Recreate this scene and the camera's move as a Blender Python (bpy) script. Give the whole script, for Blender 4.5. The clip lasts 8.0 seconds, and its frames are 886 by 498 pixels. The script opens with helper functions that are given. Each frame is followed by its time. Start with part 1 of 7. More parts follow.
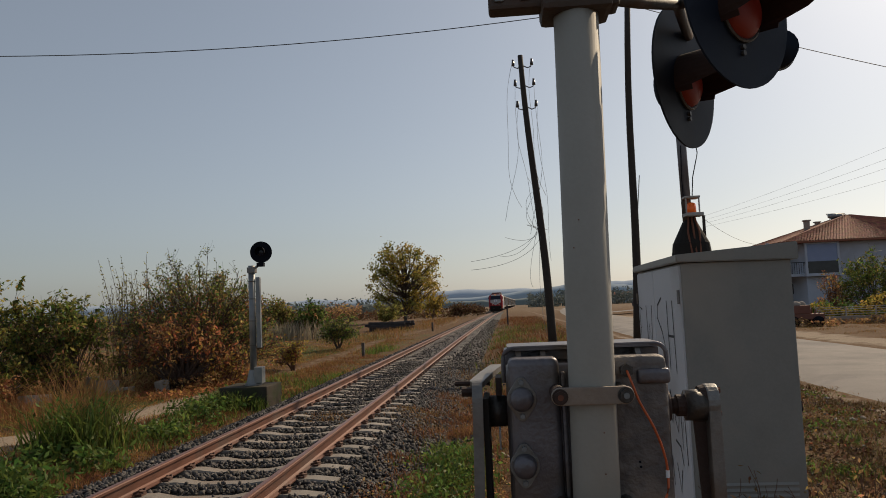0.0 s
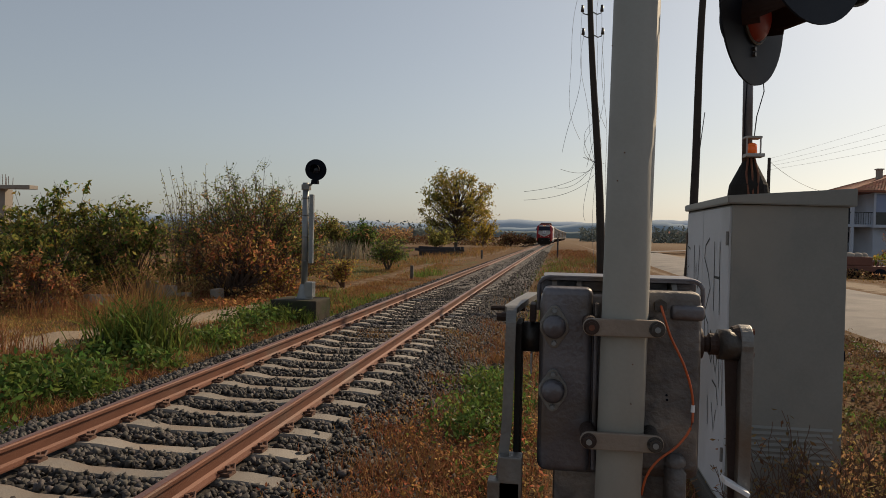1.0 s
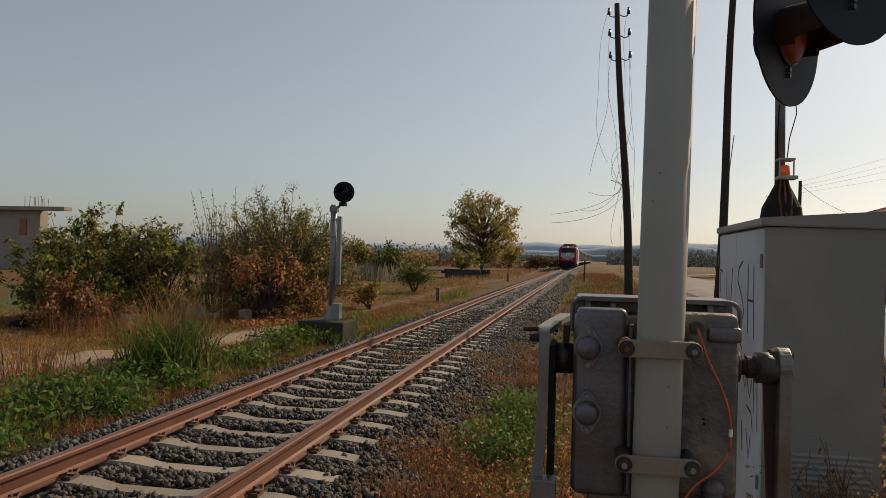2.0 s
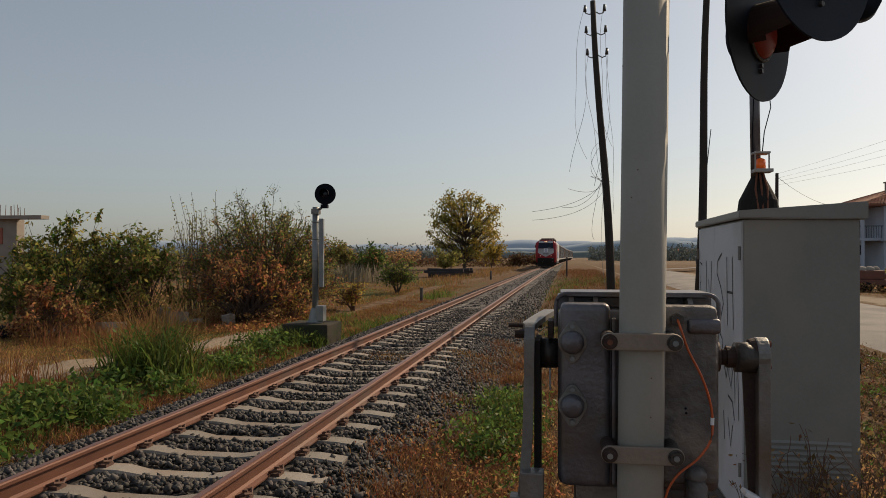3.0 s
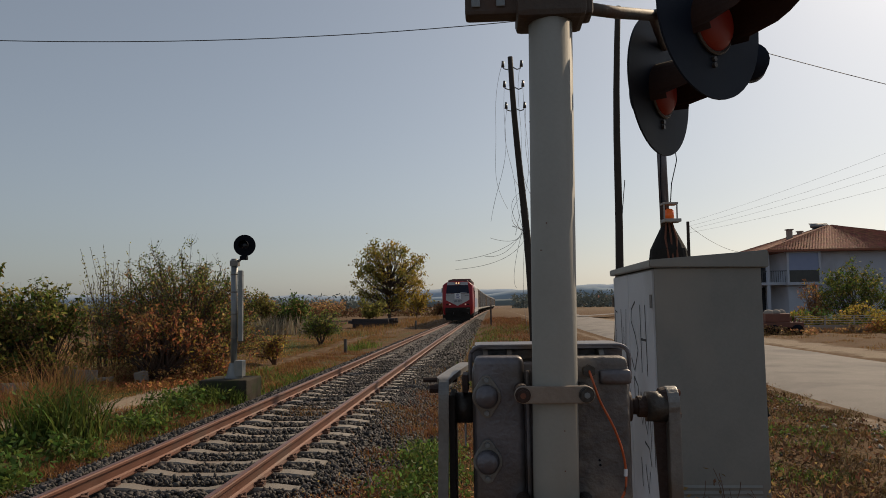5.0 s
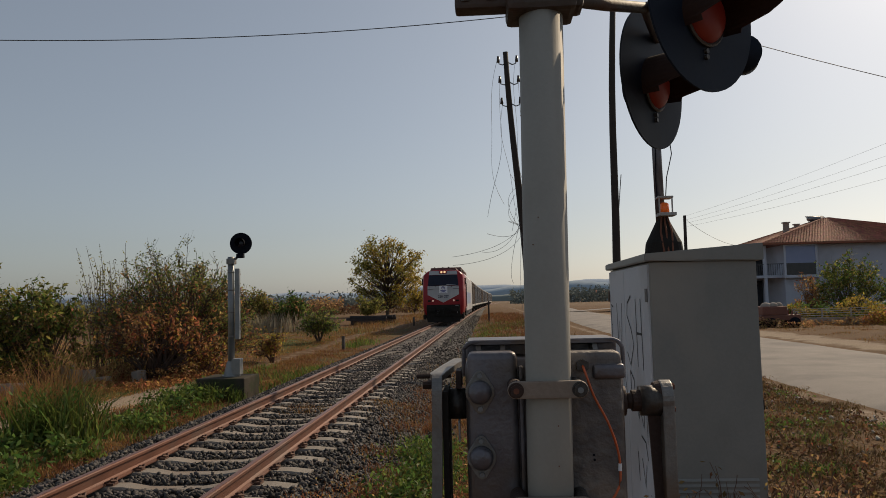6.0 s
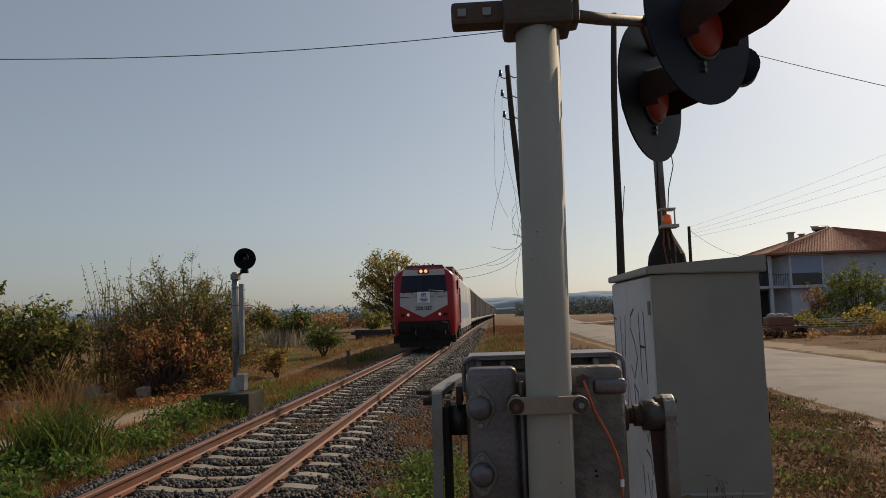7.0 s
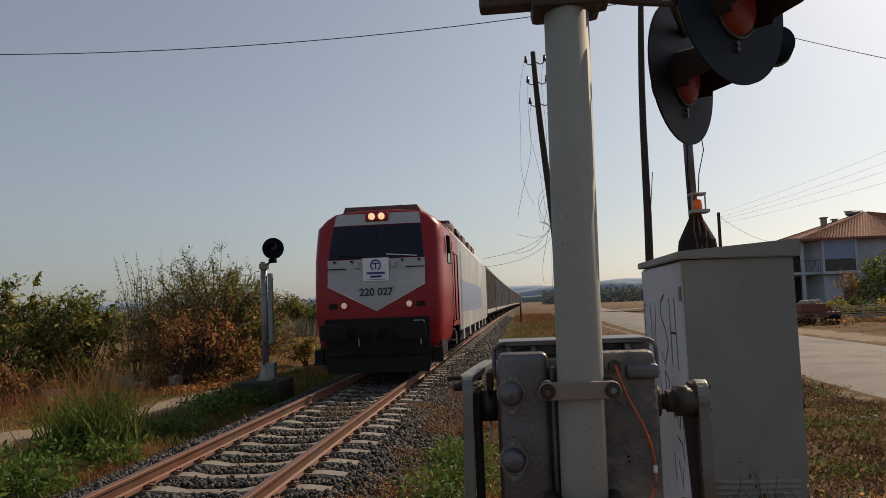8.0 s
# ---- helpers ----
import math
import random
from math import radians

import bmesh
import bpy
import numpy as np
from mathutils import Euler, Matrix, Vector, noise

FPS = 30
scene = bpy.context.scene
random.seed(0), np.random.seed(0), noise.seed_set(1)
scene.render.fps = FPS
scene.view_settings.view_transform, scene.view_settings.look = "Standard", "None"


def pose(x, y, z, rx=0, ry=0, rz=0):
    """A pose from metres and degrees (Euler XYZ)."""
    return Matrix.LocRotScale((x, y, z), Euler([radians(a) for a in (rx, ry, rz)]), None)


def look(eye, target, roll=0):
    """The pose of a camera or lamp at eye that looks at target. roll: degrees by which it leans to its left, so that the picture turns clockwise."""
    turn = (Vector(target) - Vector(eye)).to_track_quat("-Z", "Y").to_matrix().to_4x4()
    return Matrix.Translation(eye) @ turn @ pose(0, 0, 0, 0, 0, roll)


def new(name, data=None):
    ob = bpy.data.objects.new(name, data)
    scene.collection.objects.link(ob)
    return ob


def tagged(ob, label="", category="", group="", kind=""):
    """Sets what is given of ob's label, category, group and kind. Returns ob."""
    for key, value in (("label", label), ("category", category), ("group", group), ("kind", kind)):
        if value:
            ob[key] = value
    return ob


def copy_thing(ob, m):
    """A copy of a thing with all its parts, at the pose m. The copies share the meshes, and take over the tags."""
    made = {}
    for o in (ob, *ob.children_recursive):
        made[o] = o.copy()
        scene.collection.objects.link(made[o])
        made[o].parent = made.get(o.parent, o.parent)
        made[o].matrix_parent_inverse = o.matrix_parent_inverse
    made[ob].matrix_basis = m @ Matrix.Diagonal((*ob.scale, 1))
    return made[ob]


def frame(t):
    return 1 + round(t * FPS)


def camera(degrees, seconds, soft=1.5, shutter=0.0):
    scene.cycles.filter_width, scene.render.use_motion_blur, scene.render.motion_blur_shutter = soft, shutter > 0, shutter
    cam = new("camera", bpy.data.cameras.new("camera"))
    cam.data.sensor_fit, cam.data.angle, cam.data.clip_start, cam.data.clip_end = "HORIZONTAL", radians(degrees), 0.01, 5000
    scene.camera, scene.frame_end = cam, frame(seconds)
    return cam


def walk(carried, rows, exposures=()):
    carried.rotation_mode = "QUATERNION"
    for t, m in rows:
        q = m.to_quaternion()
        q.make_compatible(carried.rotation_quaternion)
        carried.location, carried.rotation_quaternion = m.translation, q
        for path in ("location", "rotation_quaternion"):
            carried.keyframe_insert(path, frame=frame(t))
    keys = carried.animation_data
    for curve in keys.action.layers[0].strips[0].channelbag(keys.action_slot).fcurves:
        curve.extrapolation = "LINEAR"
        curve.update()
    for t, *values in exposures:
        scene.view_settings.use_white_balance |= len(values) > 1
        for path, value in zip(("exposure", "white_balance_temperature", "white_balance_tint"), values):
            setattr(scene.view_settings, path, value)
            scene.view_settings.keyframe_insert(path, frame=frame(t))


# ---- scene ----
cam = camera(61.98, 8.0, soft=0.5, shutter=0.12)
PATH = [
    (0, (3.109, 0.032, 1.601), (2.953, 2.02, 1.757), -2.4),
    (0.5, (3.129, 0.031, 1.59), (2.882, 2.013, 1.701), -2.2),
    (0.8, (3.141, 0.037, 1.586), (2.904, 2.023, 1.564), -0.3),
    (1, (3.147, 0.003, 1.59), (2.848, 1.98, 1.55), 1.2),
    (1.5, (3.125, -0.011, 1.573), (2.819, 1.965, 1.549), 2.0),
    (1.7, (3.124, 0.005, 1.576), (2.763, 1.972, 1.578), 1.8),
    (2.8, (3.122, -0.045, 1.584), (2.781, 1.926, 1.618), 0.3),
    (3, (3.123, -0.045, 1.581), (2.801, 1.928, 1.6), 0.1),
    (3.5, (3.12, -0.066, 1.581), (2.816, 1.905, 1.723), 0.7),
    (4, (3.146, -0.032, 1.58), (2.947, 1.953, 1.718), 0.2),
    (4.2, (3.148, -0.023, 1.584), (3.03, 1.969, 1.727), -0.3),
    (5.5, (3.172, -0.011, 1.598), (3.051, 1.979, 1.751), -1.1),
    (6, (3.179, 0.0, 1.595), (3.067, 1.991, 1.736), -1.4),
    (6.5, (3.193, 0.008, 1.593), (3.093, 2.001, 1.728), -1.4),
    (7, (3.197, 0.006, 1.602), (3.074, 1.994, 1.779), -1.9),
    (7.5, (3.195, 0.003, 1.598), (3.046, 1.99, 1.761), -1.8),
    (8, (3.186, 0.016, 1.593), (2.991, 2.001, 1.742), -2.2),
]
walk(cam, [(t, look(eye, target, roll)) for t, eye, target, roll in PATH], [(t, e, k, 10) for t, e, k in ((0, -0.36, 6500), (0.5, -0.40, 6550), (1.0, -0.22, 6750), (2.0, -0.23, 6780), (3.0, -0.25, 6700), (3.5, -0.30, 6550), (4.5, -0.38, 6500), (5.5, -0.46, 6500), (6.5, -0.40, 6500), (7.5, -0.32, 6500), (8.0, -0.30, 6500))])

# ---- light: low autumn sun ahead on the road side, hazy sky ----
SUN_AZ, SUN_EL = radians(36), radians(35)
world = bpy.data.worlds.new("world")
scene.world = world
world.use_nodes = True
wn = world.node_tree
sky = wn.nodes.new("ShaderNodeTexSky")
sky.sky_type = 'NISHITA'
sky.sun_disc = False
sky.sun_elevation, sky.sun_rotation = SUN_EL, SUN_AZ
sky.air_density, sky.dust_density, sky.ozone_density = 1.0, 1.45, 1.5
wn.nodes["Background"].inputs[1].default_value = 0.101
haze = wn.nodes.new("ShaderNodeHueSaturation")
haze.inputs["Saturation"].default_value = 0.66
wn.links.new(sky.outputs[0], haze.inputs["Color"])
veil = wn.nodes.new("ShaderNodeMix")
veil.data_type = 'RGBA'
veil.inputs[0].default_value = 0.24
veil.inputs[7].default_value = (4.25, 4.9, 5.45, 1)
wn.links.new(haze.outputs[0], veil.inputs[6])
wn.links.new(veil.outputs[2], wn.nodes["Background"].inputs[0])
SUN_DIR = Vector((math.sin(SUN_AZ) * math.cos(SUN_EL), math.cos(SUN_AZ) * math.cos(SUN_EL), math.sin(SUN_EL)))
sun = new("sun", bpy.data.lights.new("sun", 'SUN'))
sun.data.energy, sun.data.angle, sun.data.color = 4.5, radians(0.6), (1.0, 0.80, 0.56)
sun.matrix_world = look(SUN_DIR * 50, (0, 0, 0))


# ---- materials ----
def material(name, a, b, scale=6.0, rough=0.7, metal=0.0, bump=0.15, fine=60.0, c=None, c_amount=0.35, island=0.0, objrand=0.0, trans=0.0, spec=0.5):
    """Two-scale noise between colours a and b, patches of c, and relief."""
    m = bpy.data.materials.new(name)
    m.use_nodes = True
    nt = m.node_tree
    N, L = nt.nodes, nt.links
    p = N["Principled BSDF"]
    tc = N.new("ShaderNodeTexCoord")
    n1 = N.new("ShaderNodeTexNoise")
    n1.inputs["Scale"].default_value = scale
    n1.inputs["Detail"].default_value = 6
    n2 = N.new("ShaderNodeTexNoise")
    n2.inputs["Scale"].default_value = fine
    n2.inputs["Detail"].default_value = 4
    for n in (n1, n2):
        L.new(tc.outputs["Object"], n.inputs["Vector"])
    mix = N.new("ShaderNodeMix")
    mix.data_type = 'RGBA'
    mix.inputs[6].default_value, mix.inputs[7].default_value = (*a, 1), (*b, 1)
    add = N.new("ShaderNodeMath")
    add.operation = 'MULTIPLY_ADD'
    add.inputs[1].default_value, add.inputs[2].default_value = 0.6, 0.0
    L.new(n2.outputs[0], add.inputs[0])
    ad2 = N.new("ShaderNodeMath")
    ad2.operation = 'MULTIPLY_ADD'
    ad2.inputs[1].default_value = 1.4
    L.new(n1.outputs[0], ad2.inputs[0])
    L.new(add.outputs[0], ad2.inputs[2])
    sub = N.new("ShaderNodeMath")
    sub.operation = 'SUBTRACT'
    sub.use_clamp = True
    sub.inputs[1].default_value = 0.5
    L.new(ad2.outputs[0], sub.inputs[0])
    L.new(sub.outputs[0], mix.inputs[0])
    col = mix.outputs[2]
    if c:
        n3 = N.new("ShaderNodeTexNoise")
        n3.inputs["Scale"].default_value = scale * 0.45
        n3.inputs["Detail"].default_value = 8
        L.new(tc.outputs["Object"], n3.inputs["Vector"])
        r = N.new("ShaderNodeMapRange")
        r.inputs[1].default_value, r.inputs[2].default_value = 0.62 - c_amount * 0.3, 0.72 - c_amount * 0.2
        L.new(n3.outputs[0], r.inputs[0])
        m3 = N.new("ShaderNodeMix")
        m3.data_type = 'RGBA'
        m3.inputs[7].default_value = (*c, 1)
        L.new(r.outputs[0], m3.inputs[0])
        L.new(col, m3.inputs[6])
        col = m3.outputs[2]
    if island or objrand:
        hsv = N.new("ShaderNodeHueSaturation")
        if island:
            g = N.new("ShaderNodeNewGeometry")
            src, amt = g.outputs["Random Per Island"], island
        else:
            g = N.new("ShaderNodeObjectInfo")
            src, amt = g.outputs["Random"], objrand
        r = N.new("ShaderNodeMapRange")
        r.inputs[3].default_value, r.inputs[4].default_value = 1 - amt, 1 + amt
        L.new(src, r.inputs[0])
        L.new(r.outputs[0], hsv.inputs["Value"])
        if island:
            r2 = N.new("ShaderNodeMapRange")
            r2.inputs[3].default_value, r2.inputs[4].default_value = 0.5 - amt * 0.06, 0.5 + amt * 0.06
            mu = N.new("ShaderNodeMath")
            mu.operation = 'FRACT'
            mm = N.new("ShaderNodeMath")
            mm.operation = 'MULTIPLY'
            mm.inputs[1].default_value = 7.31
            L.new(src, mm.inputs[0])
            L.new(mm.outputs[0], mu.inputs[0])
            L.new(mu.outputs[0], r2.inputs[0])
            L.new(r2.outputs[0], hsv.inputs["Hue"])
        L.new(col, hsv.inputs["Color"])
        col = hsv.outputs[0]
    L.new(col, p.inputs["Base Color"])
    p.inputs["Metallic"].default_value = metal
    p.inputs["Specular IOR Level"].default_value = spec
    rr = N.new("ShaderNodeMapRange")
    rr.inputs[3].default_value, rr.inputs[4].default_value = max(0.03, rough - 0.12), min(1, rough + 0.12)
    L.new(n1.outputs[0], rr.inputs[0])
    L.new(rr.outputs[0], p.inputs["Roughness"])
    if bump:
        bp = N.new("ShaderNodeBump")
        bp.inputs["Strength"].default_value = bump
        bp.inputs["Distance"].default_value = 0.02
        L.new(n2.outputs[0], bp.inputs["Height"])
        L.new(bp.outputs[0], p.inputs["Normal"])
    if trans:
        tr = N.new("ShaderNodeBsdfTranslucent")
        L.new(col, tr.inputs[0])
        ms = N.new("ShaderNodeMixShader")
        ms.inputs[0].default_value = trans
        L.new(p.outputs[0], ms.inputs[1])
        L.new(tr.outputs[0], ms.inputs[2])
        L.new(ms.outputs[0], N["Material Output"].inputs[0])
    return m


def glow(name, color, strength, rough=0.2):
    m = bpy.data.materials.new(name)
    m.use_nodes = True
    p = m.node_tree.nodes["Principled BSDF"]
    p.inputs["Base Color"].default_value = (*color, 1)
    p.inputs["Emission Color"].default_value = (*color, 1)
    p.inputs["Emission Strength"].default_value = strength
    p.inputs["Roughness"].default_value = rough
    return m


RAIL = material("rail_rust", (0.10, 0.037, 0.022), (0.18, 0.073, 0.043), 3, 0.62, 0.25, 0.2, 90, (0.13, 0.07, 0.05), 0.4)
RAIL_TOP = material("rail_running_surface", (0.19, 0.088, 0.064), (0.29, 0.15, 0.112), 4, 0.45, 0.7, 0.05, 60)
SLEEPER = material("concrete_sleeper", (0.195, 0.17, 0.146), (0.305, 0.27, 0.232), 5, 0.9, 0, 0.3, 80, (0.24, 0.19, 0.15), 0.35, objrand=0.16)
CLIP = material("rusty_clip", (0.09, 0.05, 0.04), (0.16, 0.085, 0.06), 20, 0.8, 0.2, 0.2)
STONE = material("ballast_stone", (0.028, 0.025, 0.025), (0.10, 0.088, 0.08), 9, 0.8, 0, 0.25, 70, island=0.72)
PALE_STONE = material("pale_limestone", (0.22, 0.20, 0.17), (0.48, 0.45, 0.41), 9, 0.9, 0, 0.3, 70, island=0.5)
BED = material("ballast_bed", (0.016, 0.014, 0.012), (0.065, 0.055, 0.05), 14, 0.95, 0, 1.0, 26)
CONCRETE = material("weathered_concrete", (0.05, 0.04, 0.032), (0.105, 0.085, 0.068), 4, 0.92, 0, 0.35, 50, (0.13, 0.12, 0.11), 0.4)
MOSSY = material("mossy_dark_concrete", (0.035, 0.030, 0.024), (0.085, 0.072, 0.056), 4, 0.95, 0, 0.4, 50, (0.045, 0.05, 0.028), 0.35, spec=0.1)
GALV = material("galvanised_steel", (0.17, 0.185, 0.19), (0.26, 0.27, 0.28), 6, 0.5, 0.45, 0.06, 60, (0.27, 0.27, 0.26), 0.35)
BLACK = material("black_paint", (0.006, 0.007, 0.011), (0.013, 0.015, 0.022), 5, 0.7, 0, 0.05, 50, spec=0.05)
POLE_PAINT = material("grey_painted_pole", (0.30, 0.285, 0.25), (0.36, 0.34, 0.30), 3, 0.7, 0, 0.03, 80, (0.26, 0.24, 0.20), 0.3, spec=0.25)
CAST = material("cast_aluminium", (0.085, 0.082, 0.096), (0.20, 0.19, 0.205), 9, 0.42, 0.55, 0.14, 60, (0.13, 0.105, 0.09), 0.5)
CAST_DARK = material("worn_cast_cover", (0.075, 0.066, 0.066), (0.20, 0.18, 0.168), 14, 0.6, 0.4, 0.4, 40, (0.25, 0.215, 0.185), 0.42)
STEEL = material("bare_steel_arm", (0.13, 0.125, 0.12), (0.27, 0.26, 0.245), 8, 0.5, 0.5, 0.15, 60, (0.17, 0.13, 0.10), 0.4)
RUST = material("rusty_bolt", (0.13, 0.045, 0.03), (0.22, 0.09, 0.05), 30, 0.85, 0.2, 0.3)
CLAMP = material("brownish_clamp", (0.22, 0.175, 0.14), (0.32, 0.26, 0.21), 12, 0.6, 0.35, 0.15)
STUD = material("dark_steel_nut", (0.05, 0.045, 0.042), (0.11, 0.10, 0.09), 30, 0.5, 0.6, 0.2)
DARK_RUST = material("dark_rusted_plate", (0.035, 0.022, 0.018), (0.075, 0.045, 0.035), 14, 0.75, 0.2, 0.3)
ORANGE = material("orange_cable", (0.48, 0.085, 0.025), (0.60, 0.13, 0.04), 10, 0.5, 0, 0.0)
CABINET = material("grey_cabinet_paint", (0.19, 0.193, 0.18), (0.26, 0.258, 0.238), 2.6, 0.5, 0, 0.03, 70, (0.28, 0.262, 0.23), 0.4)
DOOR_PAINT = material("faded_white_door_paint", (0.50, 0.51, 0.53), (0.60, 0.61, 0.63), 2.2, 0.55, 0, 0.02, 70, (0.42, 0.42, 0.42), 0.35)
MARKER_INK = material("spray_paint", (0.02, 0.02, 0.022), (0.05, 0.05, 0.05), 10, 0.7)
WOOD_POLE = material("tarred_wood", (0.018, 0.014, 0.012), (0.05, 0.038, 0.03), 5, 0.85, 0, 0.4, 40)
WIRE = material("dark_wire", (0.05, 0.05, 0.055), (0.09, 0.09, 0.09), 8, 0.6)
GRASS_STRAW = material("sunlit_straw", (0.29, 0.165, 0.055), (0.44, 0.28, 0.10), 0.9, 0.85, 0, 0, island=0.5, spec=0.12, trans=0.35)
THIN_WIRE = material("pale_wire", (0.16, 0.16, 0.165), (0.25, 0.25, 0.26), 8, 0.6, 0.2)
INSUL = material("brown_glazed_insulator", (0.03, 0.025, 0.025), (0.06, 0.045, 0.04), 8, 0.25)
RED_LENS = glow("red_lens", (0.17, 0.014, 0.007), 0.06, 0.5)
AMBER = glow("amber_lens", (0.75, 0.13, 0.02), 0.12)
LAMP_ON = glow("lit_headlamp", (1.0, 0.66, 0.36), 0.95)
LAMP_LOW = glow("lit_lower_headlamp", (0.9, 0.60, 0.46), 0.25)
LOCO_RED = material("red_locomotive_paint", (0.26, 0.012, 0.020), (0.33, 0.018, 0.026), 1.2, 0.34, 0, 0.015, 40, (0.22, 0.014, 0.018), 0.3, spec=0.3)
LOCO_WHITE = material("white_locomotive_paint", (0.37, 0.37, 0.38), (0.45, 0.45, 0.46), 1.2, 0.4, 0, 0.015, 40, (0.55, 0.54, 0.53), 0.35)
LOCO_BLUE = material("blue_grey_panel", (0.20, 0.25, 0.40), (0.26, 0.31, 0.46), 1.2, 0.4)
LOCO_ROOF = material("sooty_roof", (0.10, 0.05, 0.045), (0.17, 0.08, 0.07), 2, 0.7)
UNDER = material("black_underframe", (0.012, 0.011, 0.010), (0.032, 0.028, 0.025), 4, 0.8, 0, 0.2, spec=0.15)
INK = material("dark_lettering", (0.02, 0.022, 0.05), (0.03, 0.03, 0.06), 5, 0.5)
BLUE_INK = material("blue_emblem", (0.02, 0.03, 0.20), (0.03, 0.05, 0.26), 5, 0.5)
PAPER = material("white_sticker", (0.74, 0.75, 0.78), (0.80, 0.80, 0.82), 3, 0.5)
GLASS_DARK = material("tinted_cab_glass", (0.006, 0.008, 0.02), (0.012, 0.015, 0.032), 2, 0.10, 0, 0.0, spec=0.3)
WAG_BROWN = material("brown_wagon_side", (0.06, 0.045, 0.035), (0.10, 0.076, 0.06), 1.5, 0.75, 0.1, 0.1, 20, (0.12, 0.07, 0.05), 0.4)
WAG_GREY = material("blue_grey_wagon_side", (0.06, 0.07, 0.088), (0.095, 0.105, 0.125), 1.5, 0.7, 0.1, 0.1, 20, (0.15, 0.12, 0.11), 0.35)
WAG_SILL = material("pale_wagon_sill", (0.32, 0.31, 0.295), (0.42, 0.41, 0.39), 3, 0.7, 0, 0.1, 30, (0.32, 0.26, 0.22), 0.4)
ASPHALT = material("worn_sunlit_asphalt", (0.14, 0.122, 0.108), (0.265, 0.235, 0.21), 1.1, 0.9, 0, 0.5, 30, (0.135, 0.12, 0.11), 0.45)
DARK_TWIG = material("dark_twig", (0.055, 0.038, 0.03), (0.115, 0.08, 0.062), 14, 0.95, 0, 0.2)
DISC = material("blue_black_enamel", (0.011, 0.016, 0.028), (0.018, 0.025, 0.04), 3, 0.6, 0, 0.0, 60, (0.018, 0.018, 0.022), 0.4, spec=0.12)
# brown base colour carries the red lens light reflected on the dark cowl
HOOD = material("lens_reddened_hood", (0.03, 0.016, 0.012), (0.06, 0.03, 0.022), 6, 0.7, 0, 0.05, 50, spec=0.2)
BRACKET = material("brown_grey_bracket", (0.055, 0.043, 0.036), (0.10, 0.08, 0.066), 10, 0.7, 0.2, 0.15, 60, (0.09, 0.05, 0.035), 0.35)
BARK = material("bark", (0.055, 0.042, 0.033), (0.11, 0.085, 0.065), 14, 0.95, 0, 0.5, 40)
TWIG = material("reddish_twig", (0.09, 0.05, 0.035), (0.15, 0.085, 0.055), 14, 0.95, 0, 0.2)
LEAF_OLIVE = material("olive_leaf", (0.145, 0.15, 0.04), (0.30, 0.27, 0.078), 2.0, 0.6, 0, 0, island=0.65, spec=0.12, trans=0.6)
LEAF_GREEN = material("green_leaf", (0.055, 0.105, 0.024), (0.15, 0.205, 0.048), 2.0, 0.5, 0, 0, island=0.6, spec=0.15, trans=0.5)
LEAF_RUST = material("rust_red_leaf", (0.23, 0.095, 0.04), (0.40, 0.20, 0.085), 2.0, 0.7, 0, 0, island=0.55, spec=0.12, trans=0.65)
LEAF_GOLD = material("yellowing_leaf", (0.26, 0.20, 0.04), (0.42, 0.31, 0.07), 2.0, 0.6, 0, 0, island=0.5, spec=0.12, trans=0.55)
LEAF_DULL = material("rotting_leaf", (0.10, 0.055, 0.028), (0.21, 0.125, 0.06), 2.0, 0.8, 0, 0, island=0.6, spec=0.1, trans=0.15)
GRASS_DULL = material("trampled_weed", (0.12, 0.075, 0.034), (0.22, 0.15, 0.065), 0.9, 0.85, 0, 0, island=0.55, spec=0.12, trans=0.2)
LEAF_BROWN = material("browned_leaf", (0.27, 0.16, 0.075), (0.45, 0.28, 0.13), 2.0, 0.7, 0, 0, island=0.55, spec=0.12, trans=0.6)
GRASS_GREEN = material("green_grass", (0.058, 0.10, 0.021), (0.155, 0.19, 0.045), 1.2, 0.6, 0, 0, island=0.6, spec=0.2, trans=0.6)
GRASS_DRY = material("dry_grass", (0.22, 0.115, 0.045), (0.37, 0.22, 0.085), 0.9, 0.85, 0, 0, island=0.45, spec=0.12, trans=0.3)
GRASS_RED = material("reddish_dry_weed", (0.19, 0.08, 0.037), (0.32, 0.16, 0.07), 0.9, 0.85, 0, 0, island=0.45, spec=0.12, trans=0.25)
# distance haze is mixed into this leaf colour for the far tree belts
HAZE_LEAF = material("haze_tinted_far_leaf", (0.11, 0.135, 0.135), (0.16, 0.185, 0.175), 0.2, 0.9, 0, 0, island=0.3, spec=0.12, trans=0.2)
REED = material("pale_reed", (0.30, 0.25, 0.17), (0.42, 0.37, 0.27), 2, 0.85, 0, 0, island=0.4, spec=0.12, trans=0.3)
WALL_WHITE = material("pale_blue_grey_render", (0.40, 0.44, 0.52), (0.50, 0.53, 0.60), 0.8, 0.9, 0, 0.1, 20, (0.36, 0.38, 0.43), 0.35)
TILE = material("terracotta_tile", (0.21, 0.075, 0.045), (0.33, 0.125, 0.075), 3, 0.85, 0, 0.2, 20, island=0.3)
WIN_DARK = material("dark_window", (0.02, 0.022, 0.028), (0.04, 0.045, 0.05), 2, 0.12)
RED_MACHINE = material("rusty_red_paint", (0.12, 0.045, 0.03), (0.20, 0.08, 0.055), 4, 0.7, 0, 0.1, 30, (0.16, 0.07, 0.05), 0.4)
RAW_CONC = material("raw_concrete_frame", (0.25, 0.215, 0.18), (0.35, 0.305, 0.26), 1.2, 0.95, 0, 0.2, 20)
PLANK = material("dark_old_timber", (0.03, 0.028, 0.032), (0.07, 0.06, 0.06), 4, 0.9, 0, 0.3)


